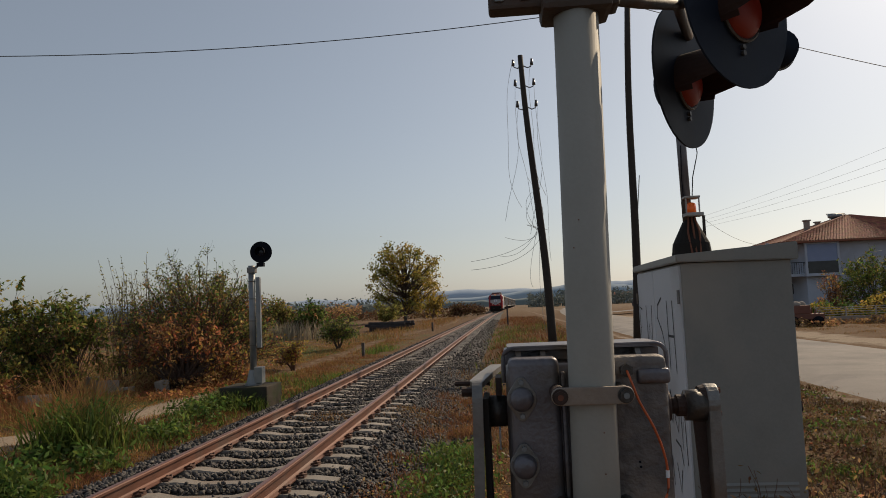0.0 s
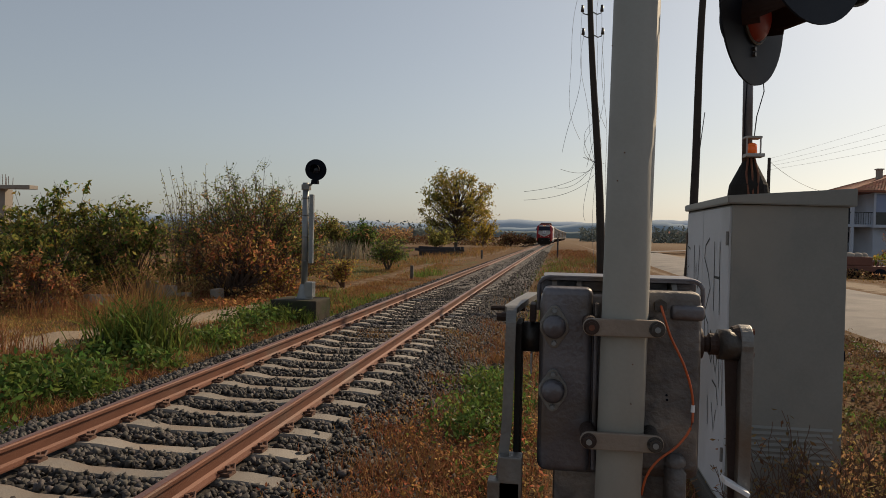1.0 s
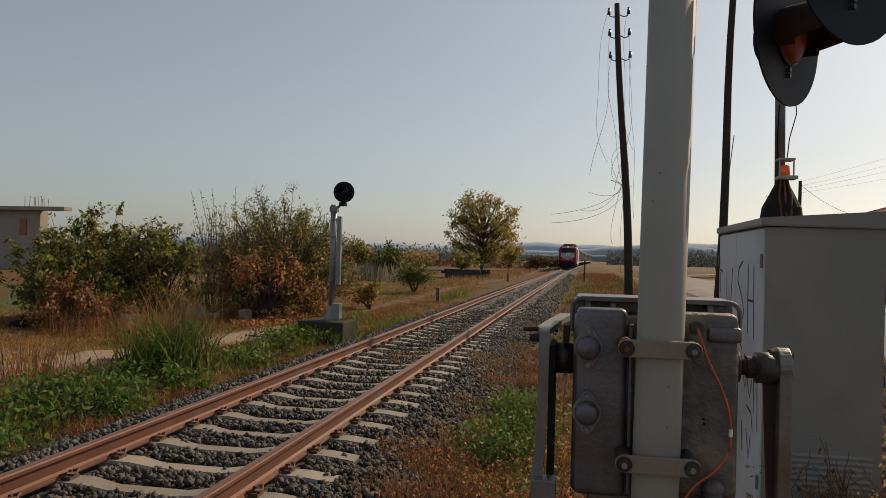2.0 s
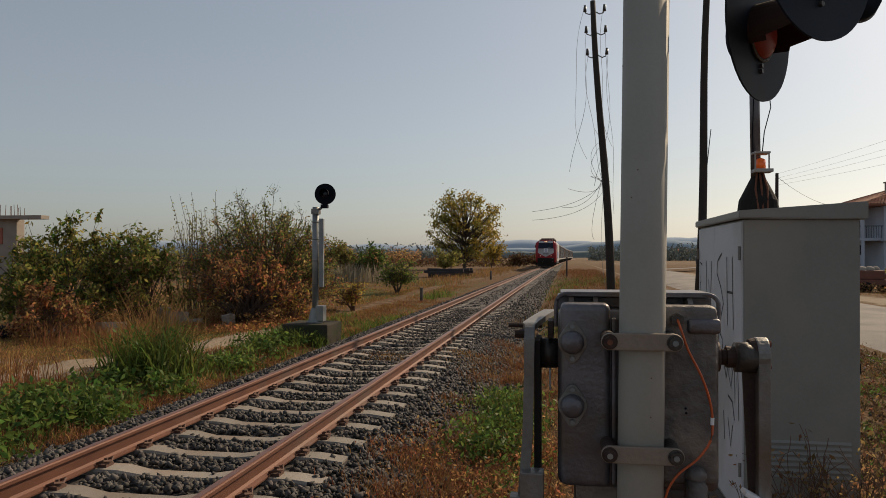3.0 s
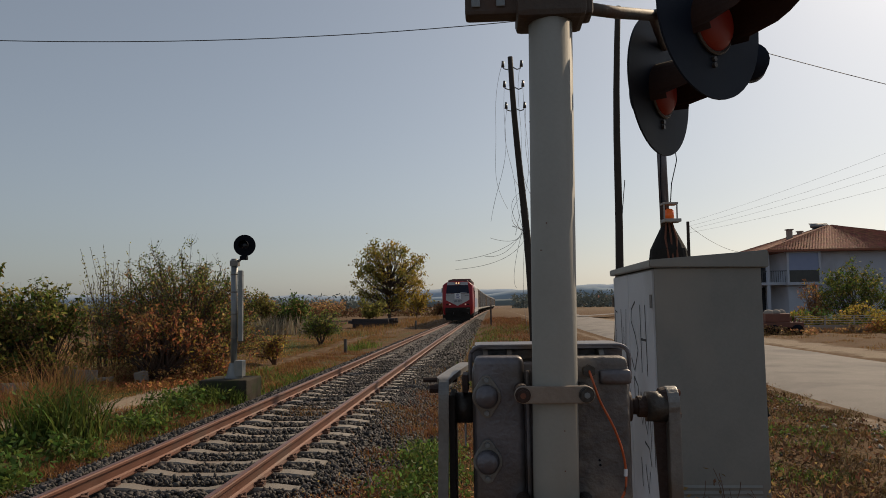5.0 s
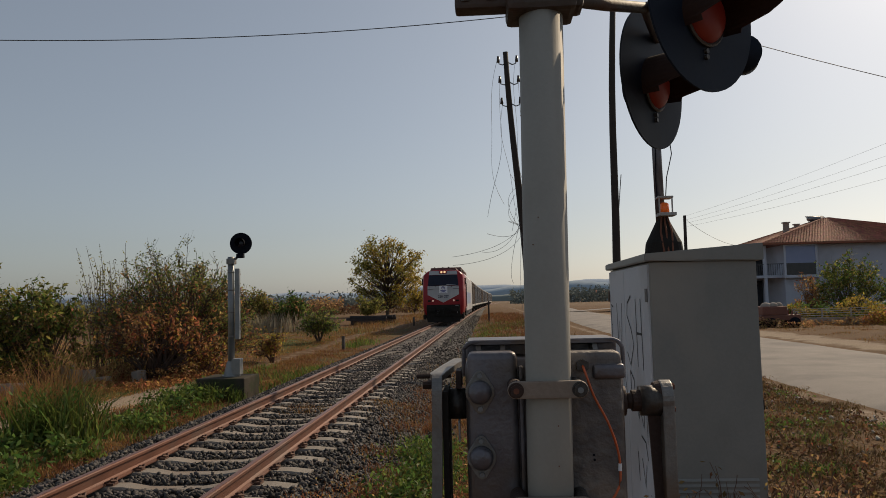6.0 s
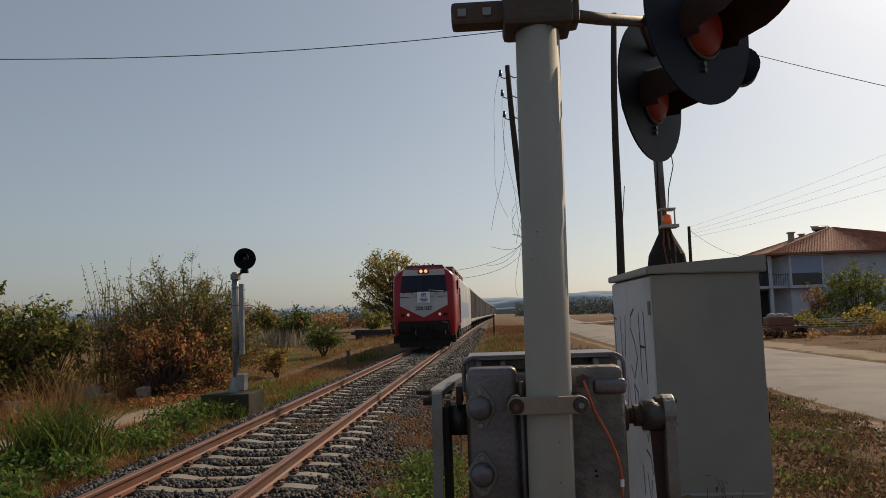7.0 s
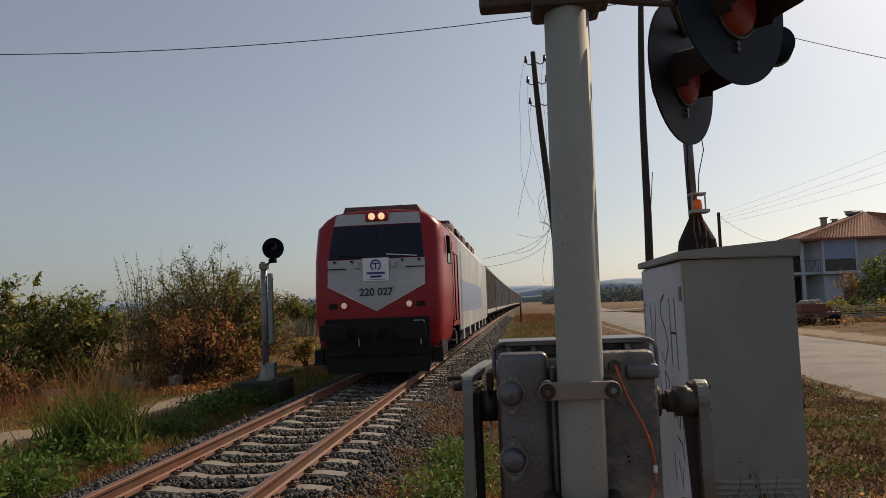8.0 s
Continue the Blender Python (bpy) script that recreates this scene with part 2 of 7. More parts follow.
def ground_material():
    m = bpy.data.materials.new("autumn_ground")
    m.use_nodes = True
    nt = m.node_tree
    N, L = nt.nodes, nt.links
    p = N["Principled BSDF"]
    p.inputs["Roughness"].default_value = 0.95
    p.inputs["Specular IOR Level"].default_value = 0.15
    at = N.new("ShaderNodeAttribute")
    at.attribute_name = "cover"
    sep = N.new("ShaderNodeSeparateColor")
    L.new(at.outputs["Color"], sep.inputs[0])
    tc = N.new("ShaderNodeTexCoord")

    def noise_node(scale, detail=6):
        n = N.new("ShaderNodeTexNoise")
        n.inputs["Scale"].default_value, n.inputs["Detail"].default_value = scale, detail
        L.new(tc.outputs["Object"], n.inputs["Vector"])
        return n.outputs[0]

    def mixc(f, a, b):
        x = N.new("ShaderNodeMix")
        x.data_type = 'RGBA'
        for s, v in ((0, f), (6, a), (7, b)):
            if isinstance(v, tuple):
                x.inputs[s].default_value = (*v, 1)
            else:
                L.new(v, x.inputs[s])
        return x.outputs[2]

    def ramp(v, lo, hi):
        r = N.new("ShaderNodeMapRange")
        r.inputs[1].default_value, r.inputs[2].default_value = lo, hi
        L.new(v, r.inputs[0])
        return r.outputs[0]

    fine, mid, big = noise_node(22, 8), noise_node(2.2), noise_node(0.35)
    dry = mixc(ramp(fine, 0.3, 0.7), (0.062, 0.033, 0.016), (0.16, 0.092, 0.042))
    dry = mixc(ramp(mid, 0.42, 0.62), dry, (0.12, 0.062, 0.024))
    green = mixc(ramp(fine, 0.3, 0.7), (0.035, 0.055, 0.014), (0.10, 0.11, 0.035))
    dirt = mixc(ramp(fine, 0.3, 0.7), (0.22, 0.165, 0.115), (0.34, 0.27, 0.20))
    def wobble(ch):
        a = N.new("ShaderNodeMath")
        a.operation = 'ADD'
        s = N.new("ShaderNodeMath")
        s.operation = 'MULTIPLY_ADD'
        s.inputs[1].default_value, s.inputs[2].default_value = 1.0, -0.5
        L.new(mid, s.inputs[0])
        L.new(ch, a.inputs[0])
        L.new(s.outputs[0], a.inputs[1])
        return ramp(a.outputs[0], 0.35, 0.65)
    col = mixc(wobble(sep.outputs[1]), dry, green)
    col = mixc(wobble(sep.outputs[0]), col, dirt)
    far = mixc(ramp(big, 0.35, 0.65), (0.15, 0.095, 0.06), (0.19, 0.135, 0.08))
    col = mixc(sep.outputs[2], col, far)
    L.new(col, p.inputs["Base Color"])
    b = N.new("ShaderNodeBump")
    b.inputs["Strength"].default_value, b.inputs["Distance"].default_value = 0.7, 0.05
    L.new(fine, b.inputs["Height"])
    L.new(b.outputs[0], p.inputs["Normal"])
    return m


GROUND = ground_material()


# ---- building tools ----
def part(name, bm, mat, parent=None, label="", smooth=False):
    """One mesh object from a bmesh or mesh, under parent."""
    if isinstance(bm, bmesh.types.BMesh):
        me = bpy.data.meshes.new(name)
        bm.normal_update()
        bm.to_mesh(me)
        bm.free()
    else:
        me = bm
    for mm in (mat if isinstance(mat, (list, tuple)) else (mat,)):
        me.materials.append(mm)
    if smooth:
        for f in me.polygons:
            f.use_smooth = True
    ob = new(name, me)
    if parent:
        ob.parent = parent
    if label:
        tagged(ob, label)
    return ob


def thing(name, label, category, loc=(0, 0, 0), rz=0.0, group="", kind=""):
    e = new(name)
    e.empty_display_size = 0.1
    e.matrix_basis = pose(*loc, 0, 0, rz)
    return tagged(e, label, category, group, kind)


def raw(name, verts, faces):
    me = bpy.data.meshes.new(name)
    me.from_pydata([tuple(v) for v in verts], [], [tuple(f) for f in faces])
    me.update()
    return me


def fast_mesh(name, verts, polys):
    """verts (n,3), polys (m,k) arrays of equal-sided faces."""
    me = bpy.data.meshes.new(name)
    m, k = polys.shape
    me.vertices.add(len(verts))
    me.vertices.foreach_set("co", np.asarray(verts, dtype=np.float32).ravel())
    me.loops.add(m * k)
    me.loops.foreach_set("vertex_index", polys.astype(np.int32).ravel())
    me.polygons.add(m)
    me.polygons.foreach_set("loop_start", np.arange(m, dtype=np.int32) * k)
    me.update(calc_edges=True)
    me.validate()
    return me


def box(bm, x0, x1, y0, y1, z0, z1, bevel=0.0, m=None, segs=2):
    r = bmesh.ops.create_cube(bm, size=1.0)
    vs = r["verts"]
    for v in vs:
        v.co = Vector(((x0 + x1) / 2 + v.co.x * (x1 - x0), (y0 + y1) / 2 + v.co.y * (y1 - y0), (z0 + z1) / 2 + v.co.z * (z1 - z0)))
    if m:
        bmesh.ops.transform(bm, matrix=m, verts=vs)
    if bevel:
        es = list({e for v in vs for e in v.link_edges})
        bmesh.ops.bevel(bm, geom=es, offset=bevel, segments=segs, affect='EDGES', profile=0.6)
    return bm


def cyl(bm, p0, p1, r0, r1=None, seg=16, cap=True):
    p0, p1 = Vector(p0), Vector(p1)
    d = p1 - p0
    r1 = r0 if r1 is None else r1
    m = Matrix.Translation((p0 + p1) / 2) @ d.to_track_quat("Z", "Y").to_matrix().to_4x4()
    bmesh.ops.create_cone(bm, cap_ends=cap, segments=seg, radius1=r0, radius2=r1, depth=d.length, matrix=m)
    return bm


def prism(bm, outline, y0, y1, axis="y", bevel=0.0):
    """Extrudes a 2D outline along an axis. axis y: outline is (x, z); x: (y, z); z: (x, y)."""
    def co(p, h):
        return {"y": (p[0], h, p[1]), "x": (h, p[0], p[1]), "z": (p[0], p[1], h)}[axis]
    a = [bm.verts.new(co(p, y0)) for p in outline]
    b = [bm.verts.new(co(p, y1)) for p in outline]
    n = len(outline)
    fs = [bm.faces.new(a), bm.faces.new(b[::-1])]
    for i in range(n):
        fs.append(bm.faces.new((a[(i + 1) % n], a[i], b[i], b[(i + 1) % n])))
    bmesh.ops.recalc_face_normals(bm, faces=fs)
    if bevel:
        es = list({e for f in fs[:2] for e in f.edges})
        bmesh.ops.bevel(bm, geom=es, offset=bevel, segments=2, affect='EDGES', profile=0.6)
    return bm


def tube(bm, pts, r, seg=6):
    """A round bar along points; r a number or one radius a point."""
    pts = [Vector(p) for p in pts]
    rs = [r] * len(pts) if isinstance(r, (int, float)) else r
    rings = []
    up = Vector((0.3, 0.2, 1)).normalized()
    for i, p in enumerate(pts):
        d = (pts[min(i + 1, len(pts) - 1)] - pts[max(i - 1, 0)]).normalized()
        s = d.cross(up)
        s = s.normalized() if s.length > 1e-3 else Vector((1, 0, 0))
        u = s.cross(d)
        rings.append([bm.verts.new(p + rs[i] * (math.cos(2 * math.pi * k / seg) * s + math.sin(2 * math.pi * k / seg) * u)) for k in range(seg)])
    for a, b in zip(rings, rings[1:]):
        for k in range(seg):
            bm.faces.new((a[k], a[(k + 1) % seg], b[(k + 1) % seg], b[k]))
    bm.faces.new(rings[0][::-1])
    bm.faces.new(rings[-1])
    return bm


def dome(bm, center, axis, r, depth, seg=16, rings=5):
    """A rounded cap that bulges along axis."""
    axis = Vector(axis).normalized()
    q = axis.to_track_quat("Z", "Y").to_matrix()
    c = Vector(center)
    prev = None
    for i in range(rings):
        a = math.pi / 2 * i / rings
        row = [bm.verts.new(c + q @ Vector((r * math.cos(a) * math.cos(2 * math.pi * k / seg), r * math.cos(a) * math.sin(2 * math.pi * k / seg), depth * math.sin(a)))) for k in range(seg)]
        if prev:
            for k in range(seg):
                bm.faces.new((prev[k], prev[(k + 1) % seg], row[(k + 1) % seg], row[k]))
        prev = row
    top = bm.verts.new(c + axis * depth)
    for k in range(seg):
        bm.faces.new((prev[k], prev[(k + 1) % seg], top))
    return bm


def sag(a, b, drop, n=14):
    a, b = Vector(a), Vector(b)
    return [a.lerp(b, i / n) - Vector((0, 0, drop * 4 * (i / n) * (1 - i / n))) for i in range(n + 1)]


def B():
    return bmesh.new()


# ---- the ground: one sheet to the horizon ----
def smooth_step(v, a, b):
    t = np.clip((v - a) / (b - a), 0, 1)
    return t * t * (3 - 2 * t)


def path_x(y):
    """Centre of the dirt track on the field side."""
    return -4.75 - 1.9 * smooth_step(-y, -19, -9) - 1.2 * np.sin(y * 0.05) * smooth_step(y, 30, 60)


def ground_z(x, y):
    x, y = np.asarray(x, float), np.asarray(y, float)
    left = -0.56 + 0.04 * smooth_step(-x, 2.6, 3.4) - 0.12 * smooth_step(-x, 5, 10)
    right = -0.43 + 0.30 * smooth_step(x, 1.9, 3.8) - 0.06 * smooth_step(x, 6, 9)
    z = np.where(x < 0, left, right)
    bed = np.where(np.abs(x) < 1.45, -0.24, -0.24 - 0.20 * smooth_step(np.abs(x), 1.45, 2.1))
    z = np.where(np.abs(x) < 1.7, bed - 0.02, z)
    z = z + 0.22 * np.exp(-((x + 2.9) / 0.8) ** 2 - ((y - 16.4) / 1.6) ** 2)
    w = 0.045 * np.sin(x * 1.7 + y * 0.9) * np.sin(y * 1.3 - x * 0.6) + 0.03 * np.sin(x * 4.1) * np.sin(y * 3.7 + x)
    keep = smooth_step(np.abs(x), 2.2, 3.0) * (1 - smooth_step(x, 8.2, 8.8) * (1 - smooth_step(x, 14.6, 15.2)))
    return z + w * keep


def lines(parts):
    out = [parts[0][0]]
    for a, b, s in parts:
        n = max(1, int(round((b - a) / s)))
        out += [a + (b - a) * (i + 1) / n for i in range(n)]
    return np.array(out)


def surface_z(x, y):
    """Ground or ballast shoulder, whichever is higher."""
    z = ground_z(x, y)
    shoulder = np.interp(x, [-2.5, -2.1, -1.75, -1.45, -1.1, 0, 1.1, 1.45, 1.75, 2.1, 2.5], [-0.60, -0.49, -0.35, -0.22, -0.20, -0.21, -0.20, -0.22, -0.30, -0.36, -0.45])
    return np.where(np.abs(x) < 2.5, np.maximum(z, shoulder), z)


def build_ground():
    xs = lines([(-3000, -600, 400), (-600, -100, 60), (-100, -24, 6), (-24, -12, 0.7), (-12, 9, 0.24), (9, 24, 0.6), (24, 100, 6), (100, 600, 60), (600, 3000, 400)])
    ys = lines([(-60, -6, 6), (-6, 32, 0.32), (32, 80, 1.0), (80, 200, 6), (200, 800, 60), (800, 4200, 400)])
    X, Y = np.meshgrid(xs, ys)
    Z = ground_z(X, Y)
    Z = Z - 1.5 * smooth_step(-X, 60, 400)
    V = np.stack([X, Y, Z], -1).reshape(-1, 3)
    nx, ny = len(xs), len(ys)
    i = (np.arange(ny - 1)[:, None] * nx + np.arange(nx - 1)[None]).ravel()
    F = np.stack([i, i + 1, i + nx + 1, i + nx], 1)
    me = fast_mesh("ground", V, F)
    x, y = V[:, 0], V[:, 1]
    d = np.abs(x - path_x(y))
    dirt = np.exp(-(np.maximum(d - 0.6 * (y < 20) - 0.22 * (y >= 20), 0) / 0.32) ** 2) * (y < 150) * np.where(y < 20, 0.95, 0.38)
    dirt = np.maximum(dirt, np.exp(-((x + 8.5) / 2.2) ** 2 - ((y - 12) / 2.0) ** 2))
    dirt = np.maximum(dirt, 0.85 * np.exp(-((x - 15.6) / 1.1) ** 2))
    dirt = np.maximum(dirt, 0.55 * np.exp(-((x - 8.6) / 0.35) ** 2))
    green = 0.45 * np.exp(-((x + 3.0) / 0.7) ** 2) * (y < 60) + 0.75 * (x < -5.5) * (x > -30) * (y < 75) * (0.5 + 0.5 * np.sin(x * 0.7 + y * 0.33))
    green += 0.3 * (x > 5) * (x < 8.4) * (y < 22) * (0.5 + 0.5 * np.sin(x * 2.0 + y * 1.3))
    far = smooth_step(np.abs(y), 90, 220) * 0.9 + smooth_step(np.abs(x), 60, 140)
    col = np.stack([dirt, np.clip(green, 0, 1), np.clip(far, 0, 1), np.ones_like(x)], 1).astype(np.float32)
    a = me.color_attributes.new("cover", 'FLOAT_COLOR', 'POINT')
    a.data.foreach_set("color", col.ravel())
    ob = part("ground", me, GROUND, smooth=True)
    tagged(ob, "dry autumn grassland with a beaten dirt track beside the railway", "ground", kind="structure")


build_ground()


def far_hills():
    """Low ridges at the horizon, haze painted into their tint and faint glow."""
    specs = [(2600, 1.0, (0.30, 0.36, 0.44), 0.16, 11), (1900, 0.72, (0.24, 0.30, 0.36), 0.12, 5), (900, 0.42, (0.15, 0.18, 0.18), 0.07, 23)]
    for dist, h, c, e, seed in specs:
        m = bpy.data.materials.new("haze_tinted_ridge")
        m.use_nodes = True
        p = m.node_tree.nodes["Principled BSDF"]
        n = m.node_tree.nodes.new("ShaderNodeTexNoise")
        n.inputs["Scale"].default_value, n.inputs["Detail"].default_value = 0.012, 8
        g = m.node_tree.nodes.new("ShaderNodeTexCoord")
        m.node_tree.links.new(g.outputs["Object"], n.inputs["Vector"])
        mx = m.node_tree.nodes.new("ShaderNodeMix")
        mx.data_type = 'RGBA'
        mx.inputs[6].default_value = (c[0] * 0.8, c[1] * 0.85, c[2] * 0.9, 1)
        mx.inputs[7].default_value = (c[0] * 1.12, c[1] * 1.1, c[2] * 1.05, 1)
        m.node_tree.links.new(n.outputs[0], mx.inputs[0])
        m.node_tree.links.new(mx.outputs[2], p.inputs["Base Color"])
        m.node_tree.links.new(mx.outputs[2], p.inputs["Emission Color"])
        # weak emission of the ridge colour adds to the distance haze
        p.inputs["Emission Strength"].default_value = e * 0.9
        p.inputs["Roughness"].default_value = 1
        vs, fs = [], []
        N = 260
        for i in range(N + 1):
            a = -1.1 + 2.2 * i / N
            x, y = dist * math.sin(a), dist * math.cos(a)
            top = dist * 0.0105 * h + dist * 0.016 * h * (0.5 + noise.noise((a * 5.0, seed, 0))) + dist * 0.004 * noise.noise((a * 22, seed, 3)) + dist * 0.0012 * noise.noise((a * 120, seed, 3))
            top *= 0.85 + 0.5 * (a > -0.2) * min(1, (a + 0.2) / 0.3)
            if seed == 23:
                top = dist * 0.0085 + dist * 0.003 * noise.noise((a * 40, seed, 3)) + dist * 0.003 * noise.noise((a * 150, seed, 1))
            vs += [(x, y, -6), (x, y, max(top * 0.62, 2)), (x * 1.06, y * 1.06, max(top, 3))]
            if i:
                b = 3 * i
                fs += [(b - 3, b, b + 1, b - 2), (b - 2, b + 1, b + 2, b - 1)]
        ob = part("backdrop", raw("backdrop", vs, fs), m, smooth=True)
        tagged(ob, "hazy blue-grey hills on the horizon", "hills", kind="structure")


far_hills()


# ---- road ----
def build_road():
    def mid(y):
        return 11.6 + 0.010 * max(0.0, y - 20) + 0.00028 * max(0.0, y - 30) ** 2
    vs, fs = [], []
    ys = lines([(-40, 40, 1.0), (40, 260, 4)])
    us = np.linspace(-1, 1, 9)
    for j, y in enumerate(ys):
        for k, u in enumerate(us):
            edge = 0.16 * noise.noise((y * 0.8, k, 3)) if k in (0, 8) else 0
            vs.append((mid(y) + u * 2.75 + edge, y, -0.125 + 0.05 * (1 - u * u) - (0.09 if k in (0, 8) else 0)))
            if j and k:
                a = j * 9 + k
                fs.append((a - 10, a - 9, a, a - 1))
    ob = part("road", raw("road", vs, fs), ASPHALT, smooth=True)
    tagged(ob, "worn pale grey asphalt country road with ragged edges", "road", kind="structure")
    # side road that joins farther on
    vs, fs = [], []
    for j, u in enumerate(np.linspace(0, 1, 30)):
        x, y = 13.5 + 60 * u, 92 + 6 * u
        vs += [(x, y - 2.2, -0.04 + 0.5 * min(1, u * 6)), (x, y + 2.2, -0.04 + 0.5 * min(1, u * 6))]
        if j:
            a = 2 * j
            fs.append((a - 2, a, a + 1, a - 1))
    ob = part("road", raw("road", vs, fs), ASPHALT)
    tagged(ob, "pale side road joining the country road", "road", kind="structure")


build_road()


# ---- railway ----
Y_START, PITCH = -3.1, 0.6


def bend(y):
    """The line swings gently towards the road in the distance."""
    return 5.5e-5 * np.maximum(y, 0.0) ** 2


def build_ballast():
    xs = np.array([-2.75, -2.1, -1.75, -1.45, -1.1, -0.5, 0, 0.5, 1.1, 1.45, 1.75, 2.1, 2.5])
    zs = np.array([-0.66, -0.50, -0.36, -0.225, -0.205, -0.215, -0.22, -0.215, -0.205, -0.225, -0.31, -0.36, -0.45])
    ys = lines([(-8, 40, 0.3), (40, 420, 4)])
    X, Y = np.meshgrid(xs, ys)
    rng = np.random.default_rng(4)
    X = X + bend(Y)
    Z = np.broadcast_to(zs, X.shape) + rng.normal(0, 0.007, X.shape) - 0.012
    nx = len(xs)
    i = (np.arange(len(ys) - 1)[:, None] * nx + np.arange(nx - 1)[None]).ravel()
    me = fast_mesh("ballast_bed", np.stack([X, Y, Z], -1).reshape(-1, 3), np.stack([i, i + 1, i + nx + 1, i + nx], 1))
    tagged(part("ballast_bed", me, BED, smooth=True), "dark crushed stone bed of the railway", "ballast", kind="structure")


build_ballast()


def scatter_stones(name, n, sampler, size, seed, label, mat=None):
    """Angular stones as one mesh of many small chips."""
    rng = np.random.default_rng(seed)
    P = sampler(rng, n)
    n = len(P)
    corners = np.array([[sx, sy, sz] for sx in (-1, 1) for sy in (-1, 1) for sz in (-1, 1)], float)
    V = corners[None] * (0.55 + 0.45 * rng.random((n, 8, 1))) + rng.normal(0, 0.16, (n, 8, 3))
    V *= (size * (0.55 + 0.75 * rng.random((n, 1, 1)))) * np.array([1.0, 0.8, 0.6]) * (0.75 + 0.5 * rng.random((n, 1, 3)))
    q = rng.normal(size=(n, 4))
    q /= np.linalg.norm(q, axis=1)[:, None]
    w, x, y, z = q.T
    R = np.stack([1 - 2 * (y * y + z * z), 2 * (x * y - z * w), 2 * (x * z + y * w), 2 * (x * y + z * w), 1 - 2 * (x * x + z * z), 2 * (y * z - x * w), 2 * (x * z - y * w), 2 * (y * z + x * w), 1 - 2 * (x * x + y * y)], 1).reshape(n, 3, 3)
    V = np.einsum('nij,nkj->nki', R, V) + P[:, None]
    quad = np.array([[0, 1, 3, 2], [4, 6, 7, 5], [0, 4, 5, 1], [2, 3, 7, 6], [0, 2, 6, 4], [1, 5, 7, 3]])
    F = (quad[None] + 8 * np.arange(n)[:, None, None]).reshape(-1, 4)
    ob = part(name, fast_mesh(name, V.reshape(-1, 3), F), mat or STONE)
    return tagged(ob, label, "gravel", kind="stuff")


def bed_height(x):
    a = np.abs(x)
    return np.interp(x, [-2.5, -2.1, -1.75, -1.45, -1.1, 0, 1.1, 1.45, 1.75, 2.1, 2.5], [-0.58, -0.48, -0.34, -0.215, -0.195, -0.205, -0.195, -0.215, -0.30, -0.35, -0.44])


def near_bed(rng, n):
    y = 1.5 + 22.5 * rng.random(n) ** 1.25
    x = rng.uniform(-2.7, 2.15, n)
    ph = ((y - Y_START) / PITCH) % 1.0
    on_sleeper = (np.abs(ph - 0.5) < 0.215) & (np.abs(x) < 1.28) & (rng.random(n) < 0.985)
    on_rail = np.abs(np.abs(x) - 0.7525) < 0.12
    k = ~(on_sleeper | on_rail | ((x > 1.62) & (y < 7.5) & (rng.random(n) < 0.8)))
    x, y = x[k], y[k]
    return np.stack([x, y, bed_height(x) + rng.uniform(-0.015, 0.016, len(x))], 1)


def far_bed(rng, n):
    y = 24 + 70 * rng.random(n) ** 1.5
    x = rng.uniform(-2.4, 2.2, n)
    ph = ((y - Y_START) / PITCH) % 1.0
    k = ~((np.abs(x) < 1.28) & ((np.abs(ph - 0.5) < 0.23) | (np.abs(np.abs(x) - 0.7525) < 0.12)))
    x, y = x[k], y[k]
    return np.stack([x + bend(y), y, bed_height(x) + rng.uniform(-0.02, 0.01, len(x))], 1)


def rear_bed(rng, n):
    y = rng.uniform(-3.5, 1.5, n)
    x = rng.uniform(-2.5, 2.1, n)
    ph = ((y - Y_START) / PITCH) % 1.0
    k = ~((np.abs(x) < 1.28) & ((np.abs(ph - 0.5) < 0.2) | (np.abs(np.abs(x) - 0.7525) < 0.12)))
    x, y = x[k], y[k]
    return np.stack([x, y, bed_height(x) + rng.uniform(-0.015, 0.016, len(x))], 1)


def stray(rng, n):
    y = rng.uniform(2, 26, n)
    x = 2.0 + np.abs(rng.normal(0, 0.45, n))
    return np.stack([x, y, ground_z(x, y) + 0.01], 1)


scatter_stones("ballast_stones", 52000, near_bed, 0.027, 1, "dark grey angular ballast stones between concrete sleepers")
scatter_stones("ballast_stones", 9000, far_bed, 0.036, 2, "dark grey ballast stones along the distant track")
scatter_stones("ballast_stones", 9000, rear_bed, 0.027, 4, "dark grey ballast stones round the near sleepers")
scatter_stones("loose_stones", 1500, stray, 0.03, 3, "loose grey stones strewn in dry weeds")


def rail_outline():
    h = [(0.0, 0.0), (0.030, -0.001), (0.036, -0.012), (0.036, -0.036), (0.012, -0.050), (0.009, -0.130), (0.030, -0.146), (0.070, -0.158), (0.070, -0.170)]
    return h + [(-x, z) for x, z in h[::-1] if x > 0]


